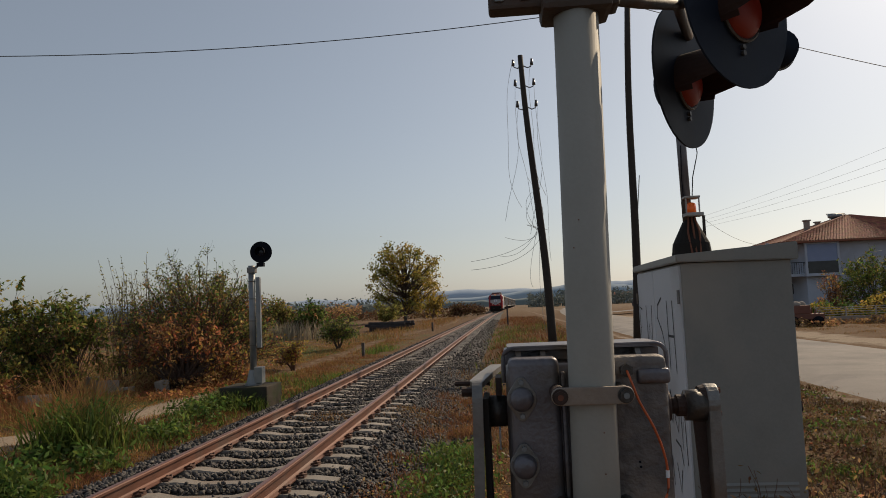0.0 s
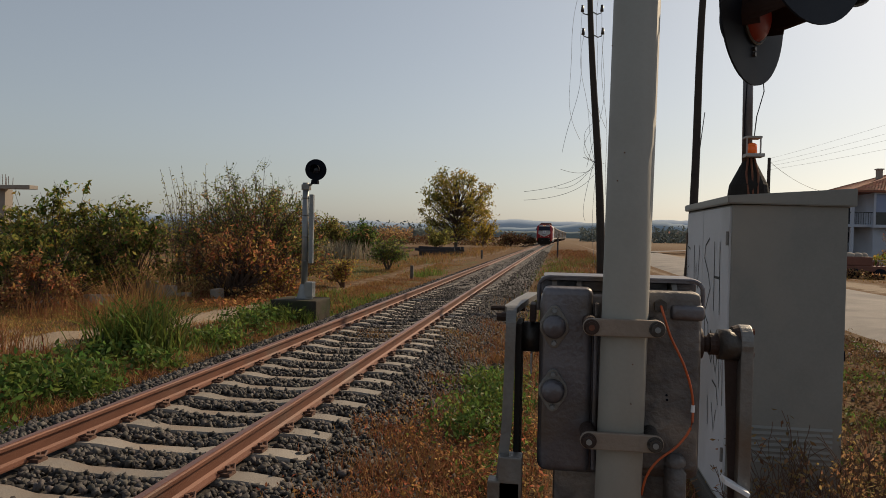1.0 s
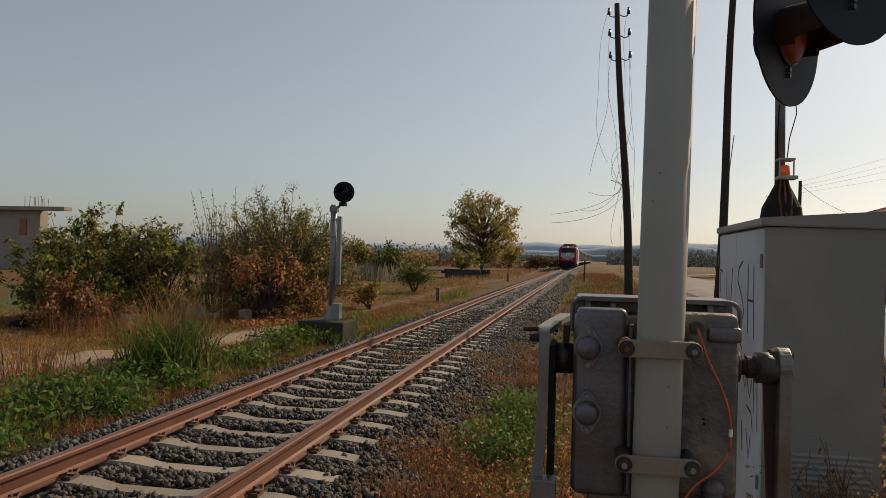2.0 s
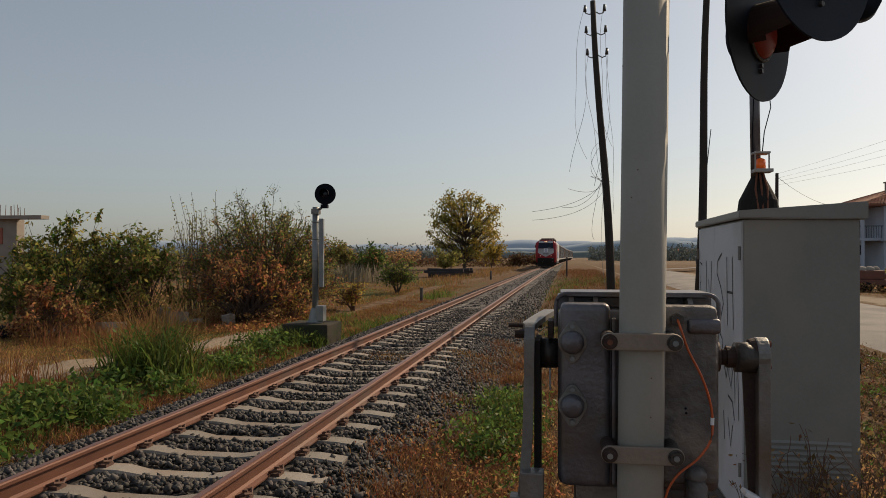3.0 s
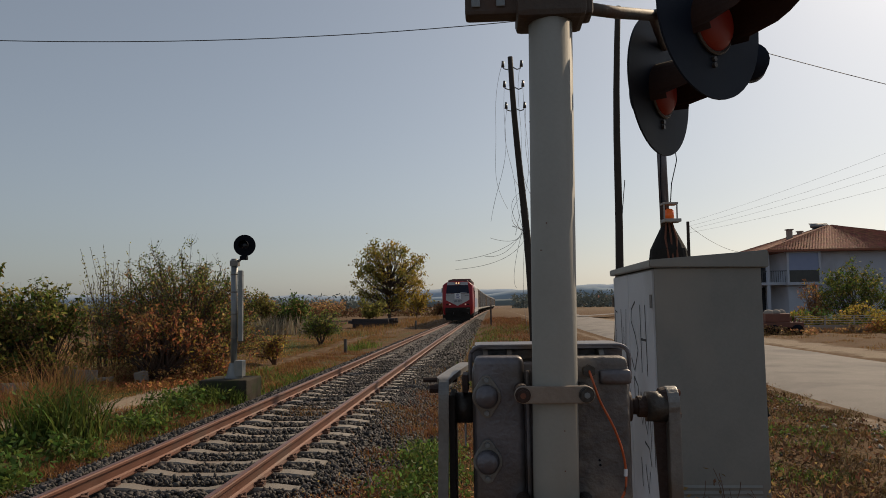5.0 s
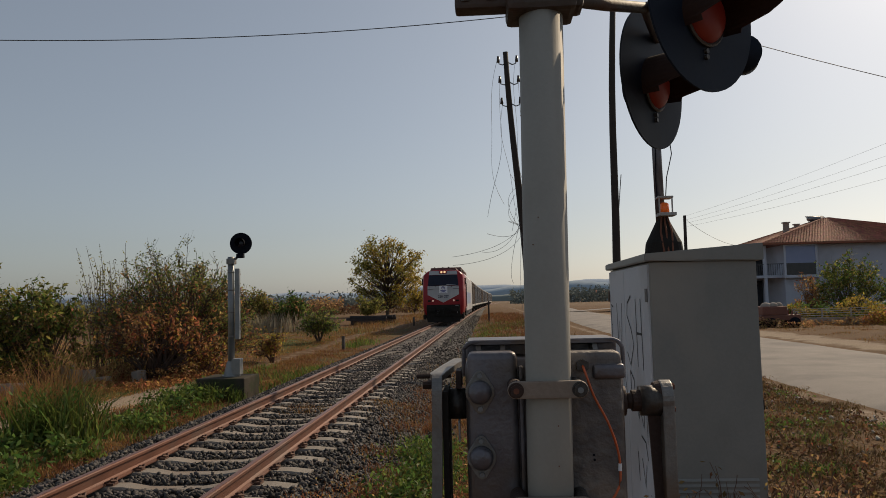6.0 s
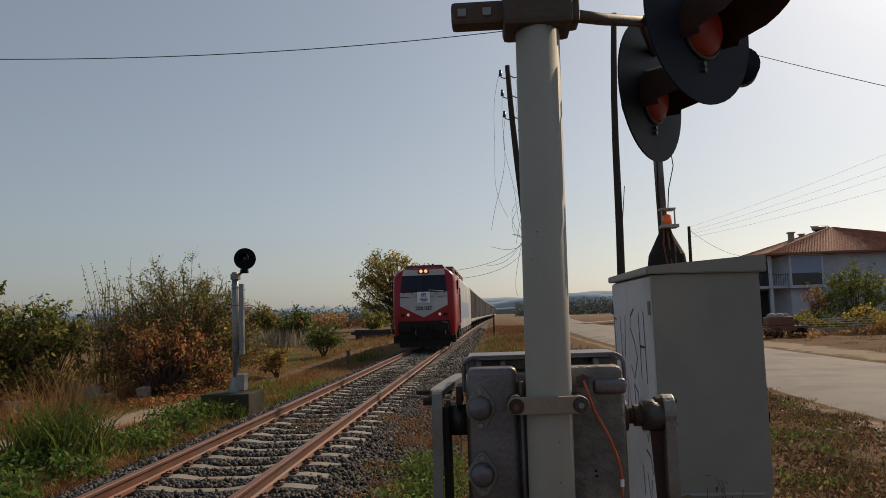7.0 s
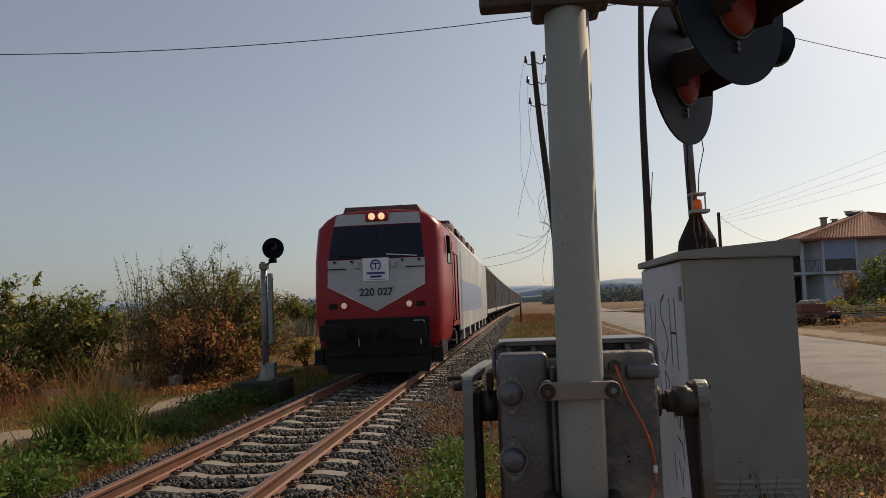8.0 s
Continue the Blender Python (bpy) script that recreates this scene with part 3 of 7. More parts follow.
def build_track():
    track = thing("railway_track", "single railway line with rusty rails on pale concrete sleepers", "railway track")
    for sx in (-1, 1):
        stations = [-8.0, 0.0] + [10.0 * k for k in range(1, 44)]

        def swept(outline):
            bm = B()
            rings = [[bm.verts.new((float(bend(y)) + sx * 0.7525 + x, y, z)) for x, z in outline] for y in stations]
            n = len(outline)
            for a, b in zip(rings, rings[1:]):
                for k in range(n):
                    bm.faces.new((a[k], b[k], b[(k + 1) % n], a[(k + 1) % n]))
            bm.faces.new(rings[0])
            bm.faces.new(rings[-1][::-1])
            bmesh.ops.recalc_face_normals(bm, faces=list(bm.faces))
            return bm

        rail = part("rail", swept(rail_outline()), RAIL, track, "rust-brown steel rail")
        part("running_surface", swept([(-0.024, -0.001), (0.024, -0.001), (0.024, 0.0025), (-0.024, 0.0025)]), RAIL_TOP, rail, "rubbed rail top")
    # a sleeper: flat rail seats, waisted and lower in the middle
    prof = [(-1.25, -0.20), (-1.0, -0.172), (-0.5, -0.172), (-0.28, -0.205), (0.28, -0.205), (0.5, -0.172), (1.0, -0.172), (1.25, -0.20)]
    bm = B()
    rows = []
    for x, z in prof:
        hw = 0.115 if abs(x) > 0.4 else 0.095
        rows.append([bm.verts.new((x, s * w, zz)) for s, w, zz in ((-1, hw + 0.035, -0.36), (-1, hw, z - 0.018), (-1, hw - 0.018, z), (1, hw - 0.018, z), (1, hw, z - 0.018), (1, hw + 0.035, -0.36))])
    for a, b in zip(rows, rows[1:]):
        for k in range(5):
            bm.faces.new((a[k], b[k], b[k + 1], a[k + 1]))
    bm.faces.new(rows[0])
    bm.faces.new(rows[-1][::-1])
    me = bpy.data.meshes.new("sleeper")
    bm.to_mesh(me)
    bm.free()
    me.materials.append(SLEEPER)
    rng = random.Random(9)
    for i in range(300):
        s = new("sleeper", me)
        s.parent = track
        s.matrix_basis = pose(rng.uniform(-0.015, 0.015) + float(bend(Y_START + PITCH * (i + 0.5))), Y_START + PITCH * (i + 0.5), rng.uniform(-0.006, 0.004), 0, 0, rng.uniform(-0.5, 0.5))
    # spring clips on both sides of each rail
    bm = B()
    box(bm, -0.04, 0.035, -0.055, 0.055, -0.02, 0.012)
    cyl(bm, (0, 0, 0), (0, 0, 0.055), 0.018, 0.015, 6)
    tube(bm, [(-0.05, -0.06, 0.02), (0.02, -0.065, 0.045), (0.045, 0, 0.03), (0.02, 0.065, 0.045), (-0.05, 0.06, 0.02)], 0.011, 4)
    clip = bpy.data.meshes.new("rail_clip")
    bm.to_mesh(clip)
    bm.free()
    clip.materials.append(CLIP)
    for i in range(75):
        y = Y_START + PITCH * (i + 0.5)
        for sx in (-1, 1):
            for side in (-1, 1):
                c = new("rail_clip", clip)
                c.parent = track
                c.matrix_basis = pose(float(bend(y)) + sx * 0.7525 + side * 0.105, y, -0.165, 0, 0, 0 if side > 0 else 180)


build_track()


# ---- the barrier machine, its pole and the crossing lights ----
PX, PY = 3.365, 2.34


def barrier_machine():
    t = thing("barrier_machine", "grey cast level-crossing barrier machine clamped to a pole", "barrier machine", (0, 0, 0))
    y0, y1 = 2.385, 2.70
    x0, x1, z0, z1 = 3.105, 3.615, 0.825, 1.412
    bm = B()
    box(bm, x0, x1, y0 + 0.03, y1, z0, z1 - 0.005, 0.035, segs=4)
    box(bm, x0 + 0.008, x0 + 0.168, y0, y0 + 0.13, z0 + 0.01, z1 + 0.016, 0.026, segs=4)
    housing = part("housing", bm, CAST, t, "dull cast aluminium housing", True)
    bm = B()
    box(bm, x0 + 0.30, x1 - 0.01, y0 + 0.004, y0 + 0.13, z0 + 0.03, z1 + 0.012, 0.026, segs=4)
    part("cover_plate", bm, CAST_DARK, t, "blotched rough cover plate", True)
    bm = B()
    box(bm, x0 + 0.205, x0 + 0.225, y0 - 0.005, y0 + 0.05, z0 + 0.02, z1 - 0.03, 0.006)
    box(bm, x0 + 0.172, x0 + 0.186, y0 + 0.003, y0 + 0.05, z0 + 0.02, z1 - 0.03, 0.005)
    part("cable_channel", bm, CAST, t)
    # lid flange with ribs
    bm = B()
    ol = []
    for cx, cy, a0 in ((x1 - 0.034, y1 + 0.02, 0), (x0 + 0.038, y1 + 0.02, 90), (x0 + 0.048, y0 + 0.145, 180), (x1 - 0.044, y0 + 0.145, 270)):
        r = 0.03 if a0 < 180 else 0.04
        ol += [(cx + r * math.cos(radians(a0 + 15 * k)), cy + r * math.sin(radians(a0 + 15 * k))) for k in range(7)]
    lo = [bm.verts.new((x, y, z1 + 0.034)) for x, y in ol]
    hi = [bm.verts.new((x, y, z1 + 0.046)) for x, y in ol]
    bm.faces.new(lo[::-1])
    bm.faces.new(hi)
    for k in range(len(ol)):
        j = (k + 1) % len(ol)
        bm.faces.new((lo[k], lo[j], hi[j], hi[k]))
    box(bm, x0 - 0.004, x1 + 0.008, y0 + 0.20, y1 + 0.03, z1 - 0.02, z1 + 0.034, 0.01)
    rim = [(x0 - 0.006, z1 - 0.07), (x0 - 0.006, z1 + 0.0)] + [(x0 + 0.030 - 0.036 * math.cos(a), z1 + 0.008 + 0.034 * math.sin(a)) for a in [0.26 * k for k in range(1, 7)]]
    rim += [(x0 + x1 - x + 0.006, z) for x, z in rim[::-1]]
    tube(bm, [(x, y0 + 0.112, z) for x, z in rim], 0.0075, 8)
    lid = part("lid", bm, CAST, t, "ribbed lid flange")
    for x in (0.045, 0.125, 0.335, 0.43):
        bm = B()
        prism(bm, [(y0 + 0.05, z1 - 0.012), (y0 + 0.21, z1 - 0.012), (y0 + 0.21, z1 + 0.034), (y0 + 0.115, z1 + 0.034)], x0 + x - 0.008, x0 + x + 0.008, "x")
        part("rib", bm, STEEL, lid)
    bm = B()
    box(bm, x1 - 0.105, x1 - 0.003, y0 - 0.012, y0 + 0.06, z1 - 0.075, z1 - 0.028, 0.014, segs=3)
    part("hinge_block", bm, CAST, t, smooth=True)
    # two round capped flanges
    for z in (1.303, 1.099):
        bm = B()
        ol = []
        for a in [2 * math.pi * k / 40 for k in range(40)]:
            c, r = max(((0.0, 0.046), (0.050, 0.018), (-0.050, 0.018)), key=lambda q: q[0] * math.sin(a) + q[1])
            ol.append((3.152 + r * math.cos(a), z + c + r * math.sin(a)))
        prism(bm, ol, y0 - 0.012, y0 + 0.006, bevel=0.002)
        fl = part("capped_flange", bm, STEEL, t, "oval flange with two bolts")
        bm = B()
        cyl(bm, (3.152, y0 - 0.01, z), (3.152, y0 - 0.038, z), 0.038, 0.035, 24)
        dome(bm, (3.152, y0 - 0.038, z), (0, -1, 0), 0.035, 0.014, 24)
        part("cap", bm, CAST, fl, "rounded cap", True)
        for dz in (-0.052, 0.052):
            bm = B()
            cyl(bm, (3.152, y0 - 0.01, z + dz), (3.152, y0 - 0.022, z + dz), 0.0095, 0.008, 6)
            part("bolt", bm, GALV, fl)
    # clamps round the pole
    for z, lx, rx in ((1.322, 3.262, 3.452), (0.980, 3.262, 3.455)):
        bm = B()
        ol = []
        for k in range(9):
            a = math.pi / 2 + math.pi * k / 8
            ol.append((lx + 0.026 * math.cos(a), z + 0.026 * math.sin(a)))
        for k in range(9):
            a = -math.pi / 2 + math.pi * k / 8
            ol.append((rx + 0.026 * math.cos(a), z + 0.026 * math.sin(a)))
        prism(bm, ol, PY - 0.094, PY - 0.078, bevel=0.003)
        c = part("clamp", bm, CLAMP, t, "brownish steel clamp bar")
        for x in (lx, rx):
            bm = B()
            cyl(bm, (x, PY - 0.0965, z), (x, PY + 0.05, z), 0.0235, None, 20)
            cyl(bm, (x, PY - 0.108, z), (x, PY - 0.096, z), 0.019, 0.0185, 6)
            part("clamp_bolt", bm, DARK_RUST if x == lx else STUD, c, "rusted nut and washer")
            bm = B()
            cyl(bm, (x, PY - 0.114, z), (x, PY - 0.107, z), 0.009, 0.008, 10)
            part("stud", bm, RUST if x == lx and z > 1.2 else GALV, c)
    # output shafts and bearing collars on both sides
    for sx, x in ((-1, x0), (1, x1)):
        bm = B()
        cyl(bm, (x, 2.55, 1.245), (x + sx * 0.022, 2.55, 1.245), 0.05, 0.05, 20)
        cyl(bm, (x + sx * 0.02, 2.55, 1.245), (x + sx * 0.07, 2.55, 1.245), 0.027, None, 16)
        part("shaft", bm, DARK_RUST, t, "rusty drive shaft", True)
    # left carrying arm: upright flat bar whose top is rolled over and runs back
    bm = B()
    turn = [(3.012, 2.475 - 0.068 * math.cos(a), 1.292 + 0.066 * math.sin(a)) for a in [math.pi / 2 * k / 7 for k in range(8)]]
    way = [(2.985, 2.385, 0.62), (2.992, 2.395, 0.80), (3.006, 2.405, 0.98), (3.010, 2.407, 1.15)] + turn + [(3.04, 2.70, 1.365), (3.072, 2.93, 1.37)]
    rows = []
    for k, p in enumerate(way):
        a, b = Vector(way[max(0, k - 1)]), Vector(way[min(len(way) - 1, k + 1)])
        d = (b - a).normalized()
        up = Vector((1, 0, 0)).cross(d).normalized()
        w = 0.0165 if k < 10 else 0.024
        rows.append([bm.verts.new(Vector(p) + Vector((sx * w, 0, 0)) - up * q) for sx, q in ((-1, 0), (1, 0), (1, 0.02), (-1, 0.02))])
    for a, b in zip(rows, rows[1:]):
        for k in range(4):
            bm.faces.new((a[k], a[(k + 1) % 4], b[(k + 1) % 4], b[k]))
    bm.faces.new(rows[0])
    bm.faces.new(rows[-1][::-1])
    bmesh.ops.recalc_face_normals(bm, faces=list(bm.faces))
    arm = part("barrier_arm_bracket", bm, STEEL, t, "worn steel bracket with a bent top")
    bm = B()
    box(bm, 3.027, 3.047, 2.43, 2.62, 0.62, 1.30, 0.004)
    part("web_plate", bm, UNDER, arm, "dark web plate")
    bm = B()
    cyl(bm, (3.045, 2.55, 1.245), (3.10, 2.55, 1.245), 0.052, None, 20)
    part("hub", bm, STUD, arm, "dark steel hub", True)
    bm = B()
    box(bm, 2.985, 3.06, 2.36, 2.43, 0.74, 0.88, 0.005, pose(0, 0, 0))
    box(bm, 2.95, 3.055, 2.36, 2.42, 0.70, 0.80, 0.005)
    part("foot_plate", bm, STEEL, arm)
    bm = B()
    cyl(bm, (2.93, 2.60, 1.335), (3.05, 2.60, 1.335), 0.009, None, 8)
    cyl(bm, (2.955, 2.56, 1.31), (3.0, 2.56, 1.31), 0.016, None, 8)
    box(bm, 3.07, 3.09, 2.50, 2.62, 1.30, 1.36, 0.003)
    part("pin", bm, DARK_RUST, arm, "dark rusty pin")
    bm = B()
    prism(bm, [(2.50, 1.19), (2.56, 1.20), (2.53, 1.12)], 3.075, 3.081, "x")
    part("white_tab", bm, PAPER, arm, "pale triangular tab")
    # right arm: round-topped plate standing on edge
    bm = B()
    ol = [(2.50, 0.62), (2.56, 0.62)] + [(2.56 + 0.062 * math.cos(a), 1.25 + 0.062 * math.sin(a)) for a in [-0.3 + (math.pi + 0.6) * k / 14 for k in range(15)]]
    prism(bm, ol, 3.752, 3.792, "x", bevel=0.005)
    arm2 = part("barrier_arm_bracket", bm, STEEL, t, "worn round-topped steel bracket", False)
    bm = B()
    prism(bm, [(3.712, 1.20), (3.753, 1.20), (3.753, 0.66), (3.738, 0.66)], 2.545, 2.556)
    part("side_web", bm, DARK_RUST, arm2, "dark rusted web plate")
    bm = B()
    cyl(bm, (3.734, 2.56, 1.25), (3.7525, 2.56, 1.25), 0.054, 0.060, 28)
    part("flange_disc", bm, DARK_RUST, arm2, "dark disc behind the hub")
    bm = B()
    cyl(bm, (3.660, 2.55, 1.245), (3.692, 2.55, 1.245), 0.036, None, 16)
    part("shaft_collar", bm, DARK_RUST, arm2)
    bm = B()
    cyl(bm, (3.688, 2.55, 1.245), (3.753, 2.55, 1.245), 0.050, 0.052, 24)
    part("hub", bm, STUD, arm2, "dark steel hub", True)
    for z in (1.29, 1.215):
        bm = B()
        cyl(bm, (3.792, 2.55, z), (3.803, 2.55, z), 0.011, None, 6)
        part("bolt", bm, RUST, arm2)
    bm = B()
    box(bm, 3.70, 3.79, 2.46, 2.52, 0.80, 0.815, 0.003, Matrix.Translation((3.72, 2.5, 0.81)) @ pose(0, 0, 0, 0, 28, 0) @ Matrix.Translation((-3.72, -2.5, -0.81)))
    part("foot_plate", bm, PAPER, arm2, "pale bare foot plate")
    # cable entry and orange wire
    bm = B()
    cyl(bm, (3.478, y0 + 0.01, 1.381), (3.478, y0 - 0.02, 1.381), 0.021, None, 6)
    part("cable_gland", bm, STUD, t)
    bm = B()
    pts = [(3.478, y0 - 0.018, 1.381), (3.485, y0 - 0.05, 1.35), (3.505, y0 - 0.05, 1.29), (3.545, y0 - 0.045, 1.21), (3.572, y0 - 0.035, 1.13), (3.58, y0 - 0.03, 1.07), (3.572, y0 - 0.04, 1.01), (3.53, y0 - 0.055, 0.955), (3.475, y0 - 0.07, 0.915), (3.44, y0 - 0.07, 0.86), (3.425, y0 - 0.06, 0.78)]
    smooth_pts = []
    for i in range(len(pts) - 1):
        p0, p1, p2, p3 = (Vector(pts[max(0, min(len(pts) - 1, i + k))]) for k in (-1, 0, 1, 2))
        for u in (0, 0.33, 0.66):
            smooth_pts.append(0.5 * (2 * p1 + (p2 - p0) * u + (2 * p0 - 5 * p1 + 4 * p2 - p3) * u * u + (3 * p1 - p0 - 3 * p2 + p3) * u ** 3))
    tube(bm, smooth_pts, 0.0039, 6)
    w = part("cable", bm, ORANGE, t, "orange plastic-coated wire", True)
    bm = B()
    cyl(bm, (3.580, y0 - 0.03, 1.08), (3.579, y0 - 0.03, 1.058), 0.006, None, 8)
    part("joint_sleeve", bm, PAPER, w)
    bm = B()
    for x, z in ((3.505, 1.10), (3.507, 1.085)):
        cyl(bm, (x, y0 + 0.006, z), (x, y0 + 0.001, z), 0.004, None, 6)
    part("plug", bm, BLACK, t)
    bm = B()
    tube(bm, [(3.535, y0 + 0.02, 0.90), (3.535, y0 - 0.01, 0.86), (3.535, y0 - 0.012, 0.60)], 0.034, 12)
    dome(bm, (3.535, y0 - 0.0, 0.89), (0, -0.3, 1), 0.034, 0.03)
    part("conduit", bm, CAST_DARK, t, smooth=True)
    # stand
    bm = B()
    box(bm, 3.16, 3.56, 2.44, 2.66, -0.14, 0.84, 0.02)
    part("stand", bm, CAST_DARK, t, "steel stand below the housing")
    # pole
    bm = B()
    cyl(bm, (PX - 0.018, PY, -0.2), (PX + 0.018, PY, 2.62), 0.0705, 0.0705, 40)
    pole = part("pole", bm, POLE_PAINT, t, "light grey painted steel pole", True)
    rng = random.Random(3)
    for k in range(9):
        bm = B()
        a, z = rng.uniform(-2.6, -0.5), rng.uniform(1.0, 2.4)
        c = Vector((PX + 0.0705 * math.cos(a), PY + 0.0705 * math.sin(a), z))
        cyl(bm, c, c + Vector((math.cos(a), math.sin(a), 0)) * 0.0012, 0.0022, None, 6)
        part("rust_spot", bm, RUST, pole)
    return t


barrier_machine()


def disc_lamp(t, c, az, r):
    """A lamp with a round backing board, red lens, cowl and rear housing, facing azimuth az."""
    n = Vector((math.sin(az), math.cos(az), 0))
    side = Vector((n.y, -n.x, 0))
    c = Vector(c)
    bm = B()
    cyl(bm, c - n * 0.004, c + n * 0.004, r, r, 48)
    d = part("backing_board", bm, DISC, t, "round black backing board")
    bm = B()
    dome(bm, c + n * 0.012 - Vector((0, 0, 0.03)), n, 0.105, 0.05, 24, 6)
    part("lens", bm, RED_LENS, d, "red lens", True)
    bm = B()
    lc = c - Vector((0, 0, 0.03))
    rings = []
    for k in range(25):
        a = math.radians(-28 + 236 * k / 24)
        o = side * math.cos(a) + Vector((0, 0, 1)) * math.sin(a)
        ln = 0.08 + 0.27 * min(1.0, max(0.0, math.sin(a) + 0.3)) ** 0.5
        rings.append([bm.verts.new(lc + o * q + n * s) for q, s in ((0.128, 0.004), (0.135, ln), (0.131, ln), (0.122, 0.004))])
    for a, b in zip(rings, rings[1:]):
        for k in range(4):
            bm.faces.new((a[k], b[k], b[(k + 1) % 4], a[(k + 1) % 4]))
    part("cowl", bm, HOOD, d, "long dark cowl, brown from painted-in red lens light")
    bm = B()
    ring = [lc + (side * math.cos(2 * math.pi * k / 24) + Vector((0, 0, 1)) * math.sin(2 * math.pi * k / 24)) * 0.112 + n * 0.012 for k in range(25)]
    tube(bm, ring, 0.008, 6)
    cyl(bm, lc - Vector((0, 0, 0.135)) + n * 0.004, lc - Vector((0, 0, 0.135)) + n * 0.016, 0.010, None, 10)
    cyl(bm, lc - Vector((0, 0, 0.158)) + n * 0.004, lc - Vector((0, 0, 0.158)) + n * 0.016, 0.010, None, 10)
    part("catch", bm, STUD, d, "dark metal rim and catch")
    bm = B()
    cyl(bm, lc - n * 0.004, lc - n * 0.11, 0.12, 0.085, 24)
    part("lamp_housing", bm, DISC, d, smooth=True)
    return d


def crossing_lights():
    t = thing("crossing_light", "black round-backed red warning lights on the barrier pole", "crossing light")
    disc_lamp(t, (3.955, 3.30, 2.565), math.radians(127), 0.315)
    disc_lamp(t, (4.02, 2.75, 2.665), math.radians(141), 0.315)
    bm = B()
    c, n = Vector((4.24, 2.98, 2.565)), Vector((0.35, 0.93, 0)).normalized()
    cyl(bm, c, c + n * 0.12, 0.075, 0.06, 20)
    dome(bm, c + n * 0.12, n, 0.06, 0.03)
    part("lamp_housing", bm, DISC, t, smooth=True)
    # bracket on the pole top with slotted plate
    bm = B()
    box(bm, 3.09, 3.285, PY - 0.045, PY + 0.03, 2.525, 2.60, 0.012)
    box(bm, 3.255, 3.475, PY - 0.085, PY + 0.09, 2.50, 2.62, 0.02)
    box(bm, 3.445, 3.50, PY - 0.05, PY + 0.05, 2.515, 2.60, 0.015)
    br = part("bracket", bm, BRACKET, t, "brown-grey cast bracket")
    for x in (3.125, 3.205):
        bm = B()
        box(bm, x - 0.014, x + 0.014, PY - 0.052, PY - 0.044, 2.548, 2.575, 0.003)
        part("slot_bolt", bm, GALV, br)
    for p in [br] + list(br.children):
        p.data.transform(Matrix.Translation((0.016, 0, 0)))
    bm = B()
    tube(bm, [(3.45, PY, 2.56), (3.64, 2.62, 2.645), (3.85, 2.93, 2.75), (3.99, 3.33, 2.76)], 0.022, 12)
    tube(bm, [(3.85, 2.93, 2.75), (3.99, 2.80, 2.74)], 0.022, 12)
    part("arm_tube", bm, BRACKET, t, "brown-grey steel support tube", True)
    return t


crossing_lights()


def lantern_mast():
    x, y = 4.555, 5.75
    t = thing("lantern_mast", "dark steel mast with a small amber lantern behind the cabinet", "mast")
    bm = B()
    cyl(bm, (x - 0.015, y, 2.15), (x - 0.03, y, 3.3), 0.036, 0.036, 16)
    cyl(bm, (x, y, -0.15), (x, y, 1.9), 0.06, 0.06, 16)
    part("mast", bm, CAST, t, "grey steel tube", True)
    bm = B()
    cyl(bm, (x, y, 1.85), (x, y, 2.0), 0.155, 0.135, 20)
    cyl(bm, (x, y, 2.0), (x, y, 2.2), 0.135, 0.035, 20)
    part("bell_hood", bm, UNDER, t, "black conical bell hood")
    bm = B()
    for dx, dz in ((-0.03, 0), (0.03, 0.02), (0.0, -0.02)):
        tube(bm, [(x + dx, y - 0.15, 1.9), (x + dx * 1.4, y - 0.1, 2.08), (x + dx * 0.6, y - 0.05, 2.22)], 0.008, 5)
    part("cable", bm, RUST, t, "rusty brown cables")
    bm = B()
    box(bm, x - 0.055, x + 0.06, y - 0.12, y + 0.0, 2.335, 2.35, 0.003)
    box(bm, x - 0.05, x + 0.08, y - 0.12, y + 0.0, 2.20, 2.225, 0.004)
    for dx in (-0.045, 0.05):
        cyl(bm, (x + dx, y - 0.11, 2.21), (x + dx, y - 0.11, 2.34), 0.006, None, 6)
    fr = part("lantern_frame", bm, WAG_SILL, t, "pale lantern frame")
    bm = B()
    cyl(bm, (x, y - 0.075, 2.225), (x, y - 0.075, 2.285), 0.036, 0.034, 16)
    dome(bm, (x, y - 0.075, 2.285), (0, 0, 1), 0.034, 0.02)
    part("amber_lamp", bm, AMBER, fr, "amber lens", True)
    bm = B()
    tube(bm, [(x + 0.02, y - 0.04, 2.34), (x + 0.03, y - 0.06, 2.5), (x + 0.075, y - 0.06, 2.68), (x + 0.06, y - 0.05, 2.85)], 0.004, 5)
    tube(bm, [(x - 0.045, y - 0.04, 2.34), (x - 0.05, y - 0.05, 2.5), (x - 0.04, y - 0.04, 2.75)], 0.004, 5)
    part("loose_wire", bm, BLACK, t)
    # the whole mast stands behind the cabinet
    back = Matrix.Translation((3.15, 0, 1.595)) @ Matrix.Scale(1.10, 4) @ Matrix.Translation((-3.15, 0, -1.595))
    for p in t.children_recursive:
        p.data.transform(back)
    return t


lantern_mast()


